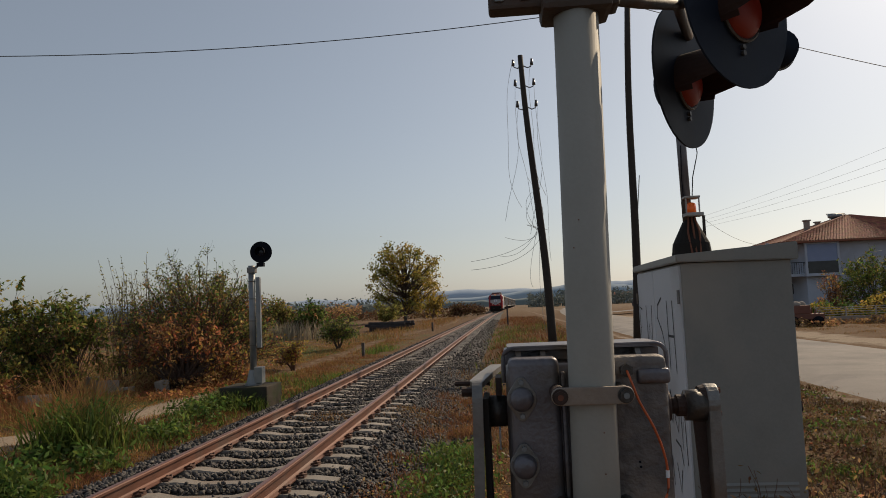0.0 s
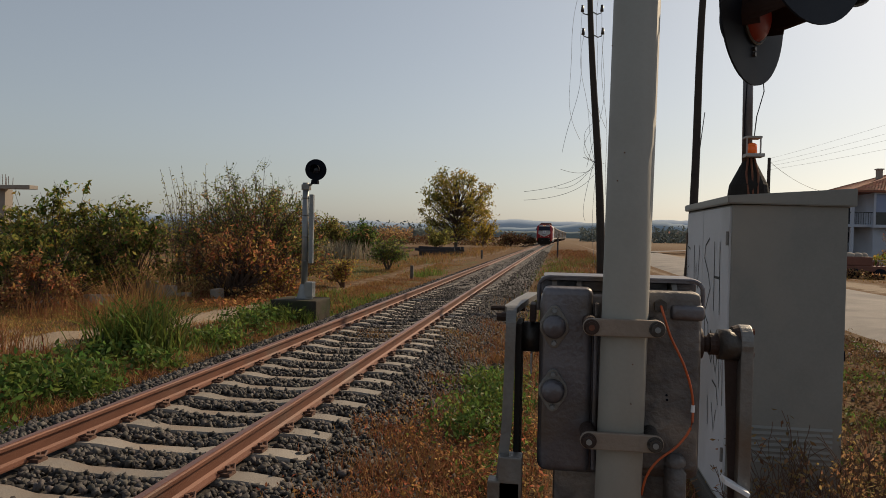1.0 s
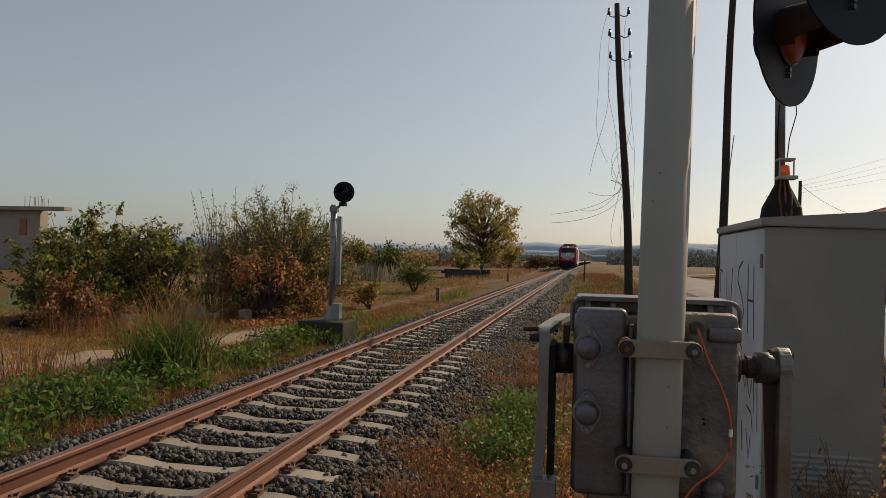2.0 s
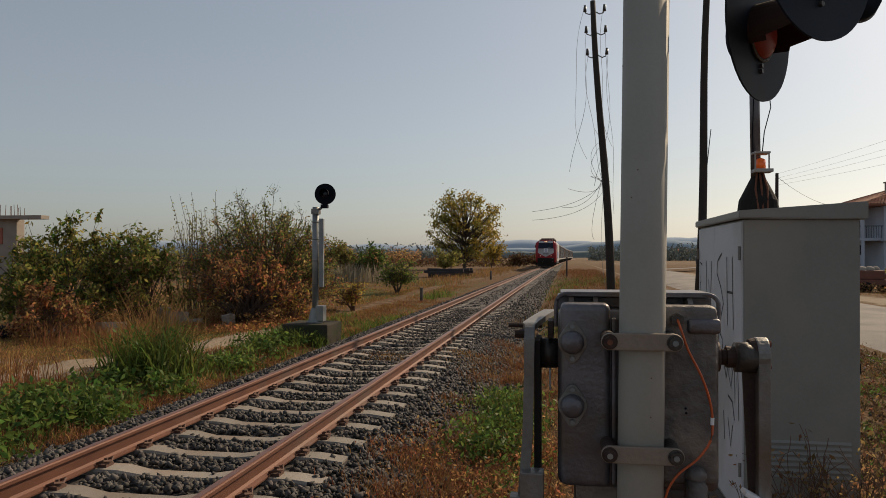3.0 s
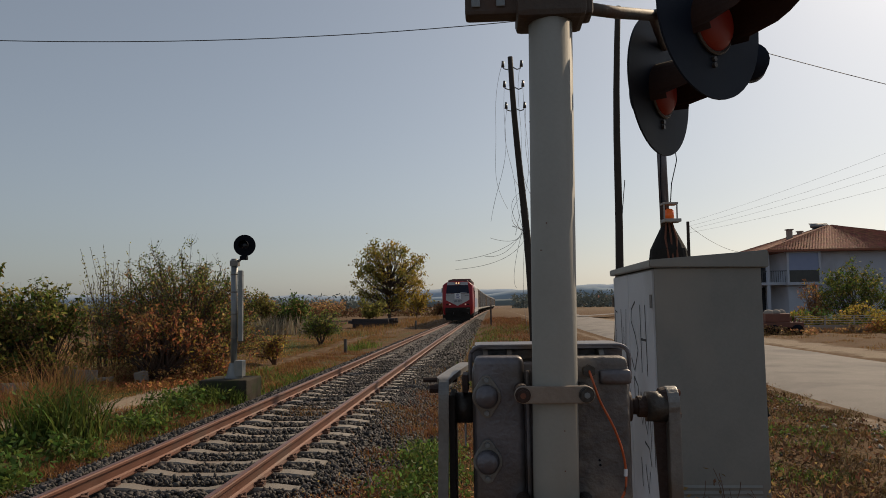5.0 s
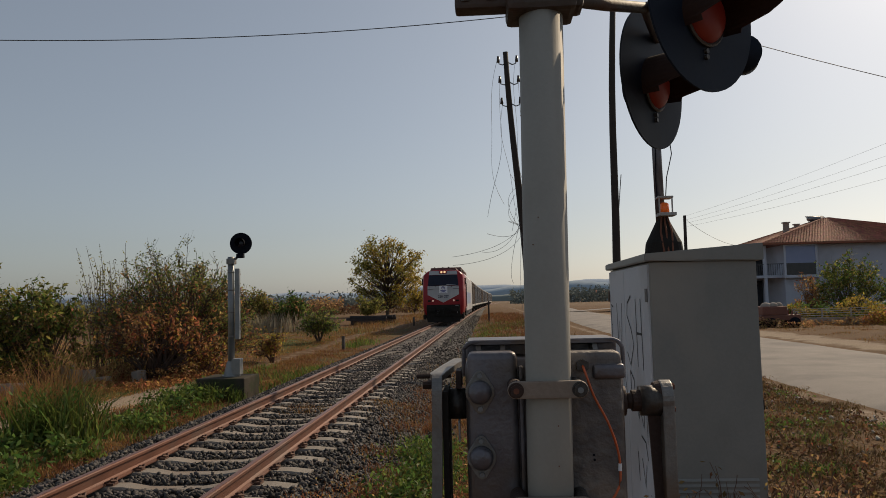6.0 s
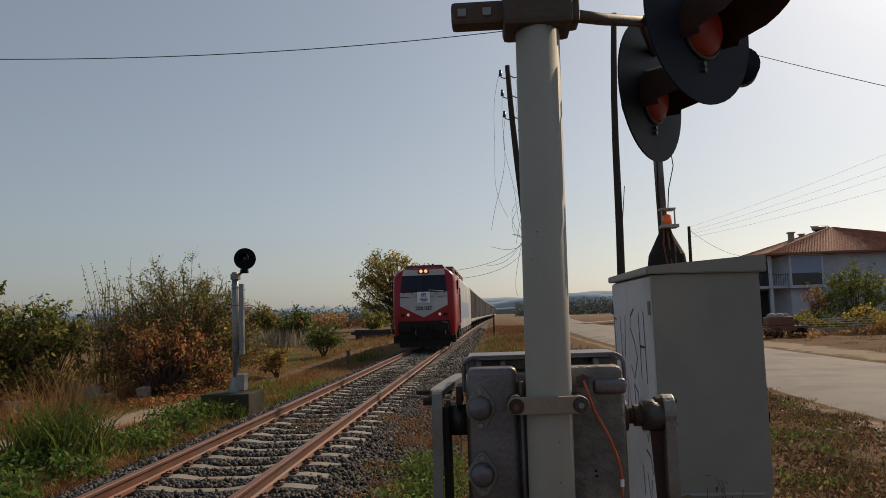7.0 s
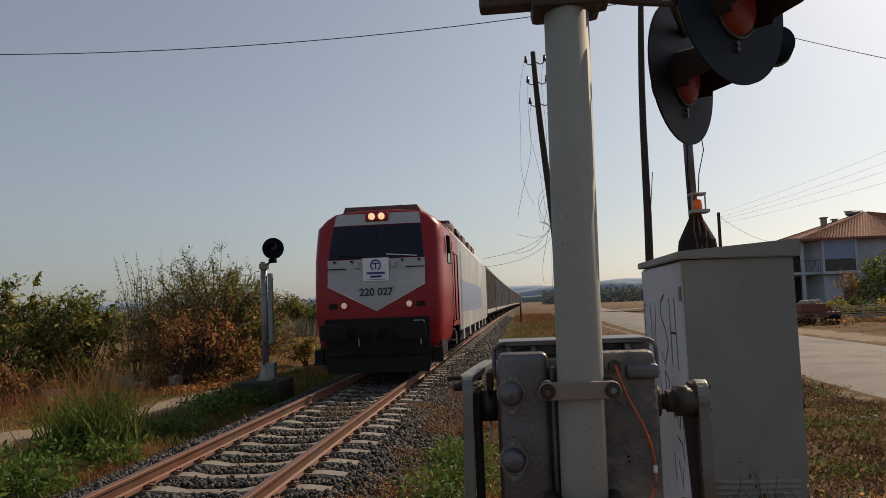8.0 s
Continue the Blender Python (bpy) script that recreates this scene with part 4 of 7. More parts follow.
# ---- equipment cabinet ----
def cabinet():
    t = thing("equipment_cabinet", "beige-grey steel trackside cabinet with scrawled paint on its doors", "cabinet")
    x0, x1, y0, y1, z0, z1 = 4.135, 4.768, 4.42, 5.78, 0.02, 1.795
    bm = B()
    box(bm, x0 + 0.012, x1, y0, y1, z0, z1, 0.008)
    body = part("body", bm, CABINET, t, "plain sheet-metal body")
    bm = B()
    box(bm, x0 - 0.02, x1 + 0.02, y0 - 0.02, y1 + 0.02, -0.2, 0.03, 0.01)
    part("plinth", bm, CONCRETE, t, "low concrete plinth")
    bm = B()
    vs = [(x0 - 0.02, y0 - 0.03, 1.80), (x1 + 0.035, y0 - 0.03, 1.79), (x1 + 0.035, y1 + 0.03, 1.79), (x0 - 0.02, y1 + 0.03, 1.80),
          (x0 - 0.02, y0 - 0.03, 1.845), (x1 + 0.035, y0 - 0.03, 1.892), (x1 + 0.035, y1 + 0.03, 1.892), (x0 - 0.02, y1 + 0.03, 1.845)]
    v = [bm.verts.new(p) for p in vs]
    for f in ((0, 3, 2, 1), (4, 5, 6, 7), (0, 1, 5, 4), (1, 2, 6, 5), (2, 3, 7, 6), (3, 0, 4, 7)):
        bm.faces.new([v[k] for k in f])
    bmesh.ops.bevel(bm, geom=list(bm.edges), offset=0.006, segments=2, affect='EDGES')
    part("roof", bm, CABINET, t, "sloping sheet-metal roof")
    ym = (y0 + y1) / 2 + 0.08
    for a, b in ((y0 + 0.012, ym - 0.004), (ym + 0.004, y1 - 0.012)):
        bm = B()
        box(bm, x0, x0 + 0.02, a, b, z0 + 0.04, z1 - 0.012, 0.004)
        d = part("door", bm, DOOR_PAINT, t, "whitish door with black scrawl")
        for z in (0.35, 1.0, 1.6):
            bm = B()
            yy = a + 0.01 if a < ym - 0.1 else b - 0.01
            cyl(bm, (x0 - 0.008, yy, z - 0.04), (x0 - 0.008, yy, z + 0.04), 0.008, None, 8)
            part("hinge", bm, STEEL, d)
    for z in (0.3, 1.62, 0.95):
        bm = B()
        box(bm, x1, x1 + 0.012, y0 + 0.02, y0 + 0.05, z - 0.03, z + 0.03, 0.003)
        part("catch", bm, BLACK, t)
    for k in range(7):
        bm = B()
        z = 0.33 + 0.032 * k
        prism(bm, [(y0 + 0.002, z), (y0 - 0.009, z), (y0 + 0.002, z + 0.018)], x0 + 0.07, x1 - 0.05, "x")
        part("louvre", bm, CABINET, body)
    # scrawled strokes on the doors, as ribbons
    def stroke(pts, w=0.016):
        pts = [(y1 + (y - y1) * 1.25, z) for y, z in pts]
        bm = B()
        row = []
        for i, (y, z) in enumerate(pts):
            a, b = Vector((*pts[max(0, i - 1)], 0)), Vector((*pts[min(len(pts) - 1, i + 1)], 0))
            d = (b - a).normalized()
            o = Vector((-d.y, d.x)) * w / 2
            row.append((bm.verts.new((x0 - 0.0015, y + o.x, z + o.y)), bm.verts.new((x0 - 0.0015, y - o.x, z - o.y))))
        for p, q in zip(row, row[1:]):
            bm.faces.new((p[0], p[1], q[1], q[0]))
        part("paint_stroke", bm, MARKER_INK, t, "black sprayed stroke")
    Y = y1
    for s in ([(Y - .12, 1.52), (Y - .04, 1.54), (Y - .05, 1.38), (Y - .10, 1.40), (Y - .05, 1.38), (Y - .06, 1.22), (Y - .15, 1.24)],
              [(Y - .24, 1.55), (Y - .26, 1.25), (Y - .31, 1.42), (Y - .36, 1.25), (Y - .40, 1.55)],
              [(Y - .66, 1.60), (Y - .56, 1.55), (Y - .54, 1.47), (Y - .64, 1.38), (Y - .70, 1.28), (Y - .60, 1.14), (Y - .52, 1.22)],
              [(Y - .78, 1.58), (Y - .79, 1.15)], [(Y - .90, 1.58), (Y - .92, 1.14)], [(Y - .78, 1.36), (Y - .91, 1.36)],
              [(Y - .12, 1.12), (Y - .13, .92)], [(Y - .22, 1.14), (Y - .13, 1.02), (Y - .24, .94)],
              [(Y - .36, .92), (Y - .40, 1.12), (Y - .47, .92)], [(Y - .58, 1.1), (Y - .59, .88), (Y - .68, .93), (Y - .67, 1.05), (Y - .58, 1.1)],
              [(Y - .74, 1.02), (Y - .71, .9), (Y - .76, .82), (Y - .80, .9), (Y - .74, 1.02)], [(Y - .84, .98), (Y - .82, .85), (Y - .87, .78), (Y - .90, .88), (Y - .84, .98)],
              [(Y - .94, .98), (Y - .95, .70), (Y - 1.01, .95), (Y - 1.03, .62)], [(Y - .80, .72), (Y - .90, .70), (Y - .94, .60)],
              [(Y - .70, .60), (Y - .72, .42)], [(Y - .80, .58), (Y - .86, .42), (Y - .90, .56)]):
        stroke(s)
    return t


cabinet()


# ---- block signal on the field side ----
def block_signal():
    bm = B()
    box(bm, -3.22, -2.14, 16.0, 17.1, -0.62, 0.02, 0.03)
    tagged(part("concrete_plinth", bm, MOSSY), "weathered concrete plinth in the grass by the track", "plinth")
    x, y = -2.6, 16.5
    t = thing("railway_signal", "galvanised railway signal mast with a black disc head", "railway signal", (0, 0, 0))
    bm = B()
    cyl(bm, (x, y, 0.02), (x, y, 0.05), 0.2, 0.2, 20)
    cyl(bm, (x, y, 0.05), (x, y, 0.36), 0.17, 0.095, 20)
    part("base_cone", bm, GALV, t, smooth=False)
    bm = B()
    cyl(bm, (x, y, 0.3), (x, y, 2.72), 0.073, 0.073, 24)
    part("mast", bm, GALV, t, "galvanised round mast", True)
    for z in (0.9, 1.45, 1.95, 2.35):
        bm = B()
        cyl(bm, (x, y, z), (x, y, z + 0.025), 0.078, None, 24)
        part("band", bm, STEEL, t, smooth=True)
    bm = B()
    box(bm, x + 0.10, x + 0.20, y - 0.05, y + 0.05, 0.85, 2.45, 0.01)
    part("cable_duct", bm, GALV, t, "grey cable duct")
    bm = B()
    box(bm, x + 0.05, x + 0.24, y - 0.14, y + 0.10, 0.06, 0.42, 0.012)
    part("junction_box", bm, GALV, t, "grey junction box")
    bm = B()
    box(bm, x - 0.08, x + 0.10, y - 0.09, y + 0.09, 2.55, 2.68, 0.012)
    tube(bm, [(x, y, 2.65), (x + 0.12, y, 2.68), (x + 0.2, y, 2.78), (x + 0.22, y, 2.86)], 0.03, 10)
    part("head_bracket", bm, STEEL, t)
    c, n = Vector((x + 0.24, y - 0.02, 3.02)), Vector((0.15, -1, 0)).normalized()
    bm = B()
    cyl(bm, c - n * 0.02, c + n * 0.02, 0.245, 0.245, 40)
    d = part("disc", bm, BLACK, t, "black round backing disc")
    bm = B()
    for k in range(20):
        a = math.radians(-20 + 220 * k / 19)
        o = Vector((math.cos(a), 0, math.sin(a)))
        p = c + o * 0.11
        a2 = math.radians(-20 + 220 * (k + 1) / 19)
        o2 = Vector((math.cos(a2), 0, math.sin(a2)))
        p2 = c + o2 * 0.11
        bm.faces.new([bm.verts.new(v) for v in (p, p2, p2 + n * 0.22, p + n * 0.22)])
    part("hood", bm, BLACK, d)
    bm = B()
    dome(bm, c + n * 0.02, n, 0.09, 0.02)
    part("lens", bm, GLASS_DARK, d, smooth=True)
    bm = B()
    box(bm, c.x - 0.1, c.x + 0.06, c.y - 0.05, c.y + 0.08, c.z - 0.33, c.z - 0.24, 0.01)
    part("mount", bm, BLACK, d)


block_signal()


def marker_post(x, y, h, name, label, w=0.10):
    bm = B()
    box(bm, x - w / 2, x + w / 2, y - w / 2, y + w / 2, float(ground_z(x, y)) - 0.1, h, 0.012)
    tagged(part(name, bm, CONCRETE if h < 0.5 else PLANK), label, "post")


marker_post(-3.45, 34.0, 0.1, "marker_post", "short grey marker post beside the track", 0.14)
marker_post(-3.3, 66.0, 0.25, "marker_post", "short grey marker post beside the distant track", 0.16)
marker_post(3.4, 62.0, 1.5, "wooden_post", "dark wooden post in dry grass", 0.13)


# ---- wooden line poles, insulators and wires ----
def insulator_hook(bm, base, sx, s=1.0):
    b = Vector(base)
    tube(bm, [b, b + Vector((sx * 0.16 * s, 0, -0.09 * s)), b + Vector((sx * 0.27 * s, 0, -0.05 * s)), b + Vector((sx * 0.30 * s, 0, 0.06 * s))], 0.018 * s, 6)


def line_pole():
    base, top = Vector((4.78, 26.3, float(ground_z(4.78, 26.3)) - 0.1)), Vector((4.17, 26.0, 10.45))
    t = thing("line_pole", "old leaning wooden line pole with torn wires", "utility pole")
    d = top - base
    bm = B()
    pts = [base + d * (i / 10) + Vector((0.06 * math.sin(i * 0.55), 0, 0)) for i in range(11)]
    tube(bm, pts, [0.155 - 0.0065 * i for i in range(11)], 12)
    part("pole", bm, WOOD_POLE, t, "dark tarred wooden pole", True)
    ends = []
    for f in (0.966, 0.898, 0.825):
        p = base + d * f
        for sx in (-1, 1):
            bm = B()
            insulator_hook(bm, p, sx, 1.1)
            h = part("hook", bm, WIRE, t)
            e = p + Vector((sx * 0.33, 0, 0.07))
            bm = B()
            cyl(bm, e + Vector((0, 0, -0.07)), e + Vector((0, 0, 0.10)), 0.062, 0.045, 10)
            cyl(bm, e + Vector((0, 0, 0.10)), e + Vector((0, 0, 0.15)), 0.03, 0.045, 10)
            part("insulator", bm, INSUL, h, smooth=True)
            ends.append(e)
    rng = random.Random(12)
    drops = [((-0.75, -0.2, -3.3), (0.05, 0, -5.2)), ((-0.35, 0, -3.0), (0.25, 0, -4.8)), ((0.15, 0.1, -2.4), (-0.55, 0.1, -4.9)), ((0.35, 0, -3.2), (-0.35, 0.2, -5.4)), ((-0.1, 0, -2.0), (0.55, 0, -4.4)), ((0.1, 0, -2.6), (0.30, 0, -5.6))]
    for e, (a, b) in zip(ends, drops):
        e = e + Vector((0, -0.03, 0))
        m1, m2 = e + Vector(a), e + Vector(b)
        pts = []
        for i in range(19):
            u = i / 18
            pts.append((1 - u) ** 2 * e + 2 * u * (1 - u) * m1 + u * u * m2 + Vector((0.06 * math.sin(u * 9 + e.z), 0.03 * math.cos(u * 7), 0)))
        bm = B()
        tube(bm, pts, 0.0065, 4)
        part("hanging_wire", bm, THIN_WIRE, t, "thin torn wire")
    knot = base + d * 0.40
    tails = [((-0.6, 0, -0.7), (-2.5, 0.0, -0.9)), ((-0.5, 0, -1.1), (-2.5, 0, -1.2)), ((-0.4, 0, -0.4), (-1.25, 0.0, -0.1)), ((-0.6, 0, -0.9), (-1.45, 0, -0.75)), ((-0.25, 0, -2.2), (0.05, 0, -3.6)), ((-0.8, 0.2, 0.4), (-0.2, 0, 1.3)), ((-0.9, 0.2, 1.3), (0.05, 0, 1.6)), ((-0.6, 0, -1.6), (-0.35, 0, -1.9)), ((0.45, 0, 0.6), (-0.35, 0, 2.0)), ((-1.0, 0, 0.5), (0.25, 0, 0.1))]
    for a, b in tails:
        e = knot + Vector((rng.uniform(-0.1, 0.05), -0.1, rng.uniform(-0.2, 0.3)))
        m1, m2 = knot + Vector(a), knot + Vector(b)
        pts = [(1 - u) ** 2 * e + 2 * u * (1 - u) * m1 + u * u * m2 for u in [i / 14 for i in range(15)]]
        bm = B()
        tube(bm, pts, 0.0065, 4)
        part("hanging_wire", bm, THIN_WIRE, t, "thin torn wire")


line_pole()


def cable_pole():
    base, top = Vector((7.45, 25.0, float(ground_z(7.45, 25)) - 0.1)), Vector((7.82, 25.0, 11.75))
    t = thing("cable_pole", "tall dark wooden pole carrying a black overhead cable", "utility pole")
    d = top - base
    bm = B()
    tube(bm, [base + d * (i / 8) + Vector((0.05 * math.sin(i * 0.8), 0, 0)) for i in range(9)], [0.15 - 0.0065 * i for i in range(9)], 12)
    part("pole", bm, WOOD_POLE, t, smooth=True)
    bm = B()
    p = base + d * 0.45
    tube(bm, [p + Vector((0.1, -0.12, -0.6)), p + Vector((0.16, -0.12, 0)), p + Vector((0.22, -0.12, 0.55))], 0.015, 5)
    part("loose_strap", bm, WIRE, t)
    hook = top + Vector((0, -0.1, -0.15))
    bm = B()
    tube(bm, sag(hook, (-24.0, 21.5, 11.2), 0.95, 30), 0.015, 5)
    tagged(part("overhead_cable", bm, WIRE), "black overhead cable sagging across the track", "cable")
    bm = B()
    tube(bm, sag(hook, (24.5, 25.5, 6.8), 0.25, 20), 0.013, 5)
    tagged(part("overhead_cable", bm, WIRE), "black overhead cable running towards the house", "cable")


cable_pole()


# ---- the train ----
TRAIN, WHEELS = [], []
# level: height, half width, how far the front leans back
LEVELS = [(0.55, 1.30, 0.10), (0.80, 1.44, 0.05), (1.33, 1.50, 0.0), (2.05, 1.50, 0.0), (2.62, 1.50, 0.06), (3.05, 1.50, 0.22), (3.36, 1.49, 0.33), (3.56, 1.30, 0.40), (3.68, 1.10, 0.46), (3.74, 0.55, 0.50)]


def loco_front_y(z):
    zs = [l[0] for l in LEVELS]
    return float(np.interp(z, zs, [l[2] for l in LEVELS]))


def loco_shell(y_end):
    """The rounded cab: plan outline at each level, lofted."""
    bm = B()
    plan = [(1.0, None), (1.0, 0.75), (0.995, 0.42), (0.975, 0.22), (0.935, 0.09), (0.88, 0.03), (0.55, 0.0), (0.25, -0.012), (0, -0.015)]
    plan = plan + [(-x, y) for x, y in plan[-2::-1]]
    rows = []
    for z, w, f in LEVELS:
        rows.append([bm.verts.new((x * w, y_end if y is None else y + f, z)) for x, y in plan])
    for a, b in zip(rows, rows[1:]):
        for k in range(len(plan) - 1):
            bm.faces.new((a[k], b[k], b[k + 1], a[k + 1]))
    bm.faces.new(rows[-1])
    bm.faces.new(rows[0][::-1])
    bmesh.ops.recalc_face_normals(bm, faces=list(bm.faces))
    return bm


def shell_front(x, z):
    """Depth of the cab's front at that place."""
    w = float(np.interp(z, [l[0] for l in LEVELS], [l[1] for l in LEVELS]))
    u = min(1.0, abs(x) / w)
    return loco_front_y(z) + float(np.interp(u, [0, 0.25, 0.55, 0.88, 0.935, 0.975, 0.995, 1.0], [-0.015, -0.012, 0.0, 0.03, 0.09, 0.22, 0.42, 0.75]))


def front_panel(pts, proud, thick=0.02):
    """A panel that hugs the leaning front; pts: convex outline (x, z)."""
    bm = B()
    z0, z1 = min(p[1] for p in pts), max(p[1] for p in pts)
    zs = sorted({z0, z1, *(p[1] for p in pts), *(l[0] for l in LEVELS if z0 < l[0] < z1), *np.linspace(z0, z1, 9)})
    rows = []
    n = len(pts)
    for z in zs:
        xs = []
        for i in range(n):
            (xa, za), (xb, zb) = pts[i], pts[(i + 1) % n]
            if min(za, zb) - 1e-6 <= z <= max(za, zb) + 1e-6:
                xs += [xa, xb] if abs(za - zb) < 1e-6 else [xa + (xb - xa) * (z - za) / (zb - za)]
        a, b = min(xs), max(xs)
        if b - a < 0.01:
            a, b = a - 0.005, b + 0.005
        rows.append([bm.verts.new((x, shell_front(x, z) - proud, z)) for x in np.linspace(a, b, 13)])
    for p, q in zip(rows, rows[1:]):
        for k in range(12):
            bm.faces.new((p[k], p[k + 1], q[k + 1], q[k]))
    r = bmesh.ops.extrude_face_region(bm, geom=list(bm.faces))
    for v in r["geom"]:
        if isinstance(v, bmesh.types.BMVert):
            v.co.y += thick
    bmesh.ops.recalc_face_normals(bm, faces=list(bm.faces))
    return bm


def text_mesh(body, size):
    cu = bpy.data.curves.new("lettering", 'FONT')
    cu.body, cu.size, cu.align_x, cu.align_y, cu.extrude, cu.offset = body, size, 'CENTER', 'CENTER', 0.002, 0.006
    ob = new("lettering", cu)
    me = bpy.data.meshes.new_from_object(ob.evaluated_get(bpy.context.evaluated_depsgraph_get()))
    bpy.data.objects.remove(ob)
    return me


def wheelset(parent, y, r):
    bm = B()
    for sx in (-1, 1):
        cyl(bm, (sx * 0.69, 0, 0), (sx * 0.81, 0, 0), r, r, 28)
        cyl(bm, (sx * 0.66, 0, 0), (sx * 0.69, 0, 0), r + 0.028, r + 0.028, 28)
        for k in range(6):
            a = k * math.pi / 3
            box(bm, sx * 0.81 - 0.012, sx * 0.81 + 0.018, -0.03, 0.03, 0.10, r * 0.8, 0, Matrix.Rotation(a, 4, 'X'))
    cyl(bm, (-0.85, 0, 0), (0.85, 0, 0), 0.08, None, 12)
    w = part("wheelset", bm, UNDER, parent, "dark steel wheelset")
    w.matrix_basis = pose(0, y, r)
    return w


def locomotive():
    t = thing("locomotive", "red and white diesel locomotive with lit headlamps pulling wagons", "locomotive", (0, 60, 0))
    TRAIN.append((t, 0.0))
    L = 23.0
    cab = part("cab_shell", loco_shell(2.7), LOCO_RED, t, "bright red rounded cab", True)
    # body behind the cab
    sec = [(-1.495, 1.02), (1.495, 1.02), (1.495, 3.36), (1.30, 3.62), (1.08, 3.76), (0.5, 3.84), (-0.5, 3.84), (-1.08, 3.76), (-1.30, 3.62), (-1.495, 3.30)]
    bm = B()
    prism(bm, sec, 2.7, 4.9)
    part("cab_side", bm, LOCO_RED, t, "red cab side with door")
    bm = B()
    prism(bm, sec, 4.9, L)
    part("body", bm, LOCO_WHITE, t, "white body side")
    for sx in (-1, 1):
        bm = B()
        box(bm, sx * 1.495 - 0.004, sx * 1.495 + 0.004, 5.4, 17.5, 1.35, 2.25, 0.0)
        part("side_panel", bm, LOCO_BLUE, t, "blue-grey side stripe")
        bm = B()
        box(bm, sx * 1.497 - 0.006, sx * 1.497 + 0.006, 5.4, 19.5, 2.25, 3.05, 0.0)
        part("side_panel", bm, LOCO_WHITE, t)
        bm = B()
        box(bm, sx * 1.47 - 0.02, sx * 1.47 + 0.02, 4.9, L - 0.2, 0.82, 1.02, 0.005)
        part("sill", bm, LOCO_WHITE, t, "white sill")
        for y0 in (3.4, 6.3, 9.2, 12.1, 15.0, 18.0, 20.6):
            bm = B()
            box(bm, sx * 1.44 - 0.03, sx * 1.44 + 0.03, y0, y0 + 0.5, 0.5, 0.85, 0.01)
            part("skirt_bracket", bm, LOCO_WHITE if y0 > 5 else UNDER, t)
        # cab door, its window and hand rails
        bm = B()
        box(bm, sx * 1.50 - 0.008, sx * 1.50 + 0.008, 2.85, 3.55, 1.10, 3.15, 0.004)
        dr = part("door", bm, LOCO_RED, t, "red cab door")
        bm = B()
        box(bm, sx * 1.506 - 0.006, sx * 1.506 + 0.006, 1.5, 2.3, 2.55, 3.2, 0.02)
        part("side_window", bm, GLASS_DARK, t, "dark side window")
        for y in (2.75, 3.65):
            bm = B()
            tube(bm, [(sx * 1.50, y, 1.15), (sx * 1.56, y, 1.17), (sx * 1.56, y, 2.85), (sx * 1.50, y, 2.87)], 0.016, 6)
            part("handrail", bm, BLACK, dr)
        bm = B()
        for z in (0.35, 0.62, 0.9):
            box(bm, sx * 1.30, sx * 1.46, 2.9, 3.5, z, z + 0.03)
        part("step", bm, UNDER, t)
        bm = B()
        box(bm, sx * 1.52, sx * 1.60, 1.15, 1.28, 2.75, 3.15, 0.015)
        part("mirror", bm, BLACK, t)
    # windscreen with centre bar and wipers
    ws = [(-1.10, 2.64), (1.10, 2.64), (1.06, 3.05), (1.02, 3.38), (-1.02, 3.38), (-1.06, 3.05)]
    fp = front_panel(ws, 0.028)
    glass = part("windscreen", fp, GLASS_DARK, t, "dark tinted windscreen")
    bm = B()
    tube(bm, [(0, loco_front_y(z) - 0.032, z) for z in (2.64, 2.85, 3.05, 3.38)], 0.018, 6)
    part("centre_bar", bm, UNDER, glass)
    for x0, x1 in ((-0.15, -0.85), (0.95, 0.25)):
        bm = B()
        tube(bm, [(x0, loco_front_y(2.66) - 0.05, 2.66), (x1, loco_front_y(2.72) - 0.05, 2.72)], 0.012, 5)
        part("wiper", bm, PAPER if x0 > 0 else UNDER, glass)
    part("brow_panel", front_panel([(-1.02, 3.40), (1.02, 3.40), (1.0, 3.56), (0.96, 3.66), (-0.96, 3.66), (-1.0, 3.56)], 0.022), LOCO_WHITE, t, "white band over the windscreen")
    vp = part("nose_panel", front_panel([(-1.12, 2.62), (-1.12, 2.05), (0.0, 1.50), (1.12, 2.05), (1.12, 2.62)][::-1], 0.024), LOCO_WHITE, t, "white pointed nose panel")
    bm = B()
    for a, b in (((-1.12, 2.05), (0, 1.50)), ((1.12, 2.05), (0, 1.50))):
        tube(bm, [(a[0], -0.028, a[1]), (b[0], -0.03, b[1])], 0.008, 5)
    part("trim_line", bm, PAPER, vp)
    for x in (-0.9, 0.9):
        bm = B()
        tube(bm, [(x - 0.2, 0.0, 2.42), (x - 0.2, -0.09, 2.42), (x + 0.2, -0.09, 2.42), (x + 0.2, 0.0, 2.42)], 0.013, 6)
        part("grab_rail", bm, UNDER, vp)
    for x in (-0.42, 0.42):
        bm = B()
        box(bm, x - 0.05, x + 0.05, -0.075, -0.02, 2.43, 2.57, 0.012)
        part("socket_cover", bm, LOCO_WHITE, vp)
    for x in (-0.95, -0.55, 0.62, 1.0):
        bm = B()
        cyl(bm, (x, 0.02, 2.58), (x, -0.055, 2.58), 0.025, None, 8)
        part("rivet", bm, UNDER, vp)
    bm = B()
    box(bm, -0.29, 0.31, -0.052, -0.024, 2.14, 2.64)
    st = part("sticker", bm, PAPER, vp, "white sticker with a round blue emblem")
    bm = B()
    ring = [(0.01 + 0.11 * math.cos(a), -0.054, 2.48 + 0.11 * math.sin(a)) for a in [math.radians(-60 + 300 * k / 24) for k in range(25)]]
    tube(bm, ring, 0.017, 6)
    box(bm, -0.06, 0.08, -0.060, -0.051, 2.505, 2.535)
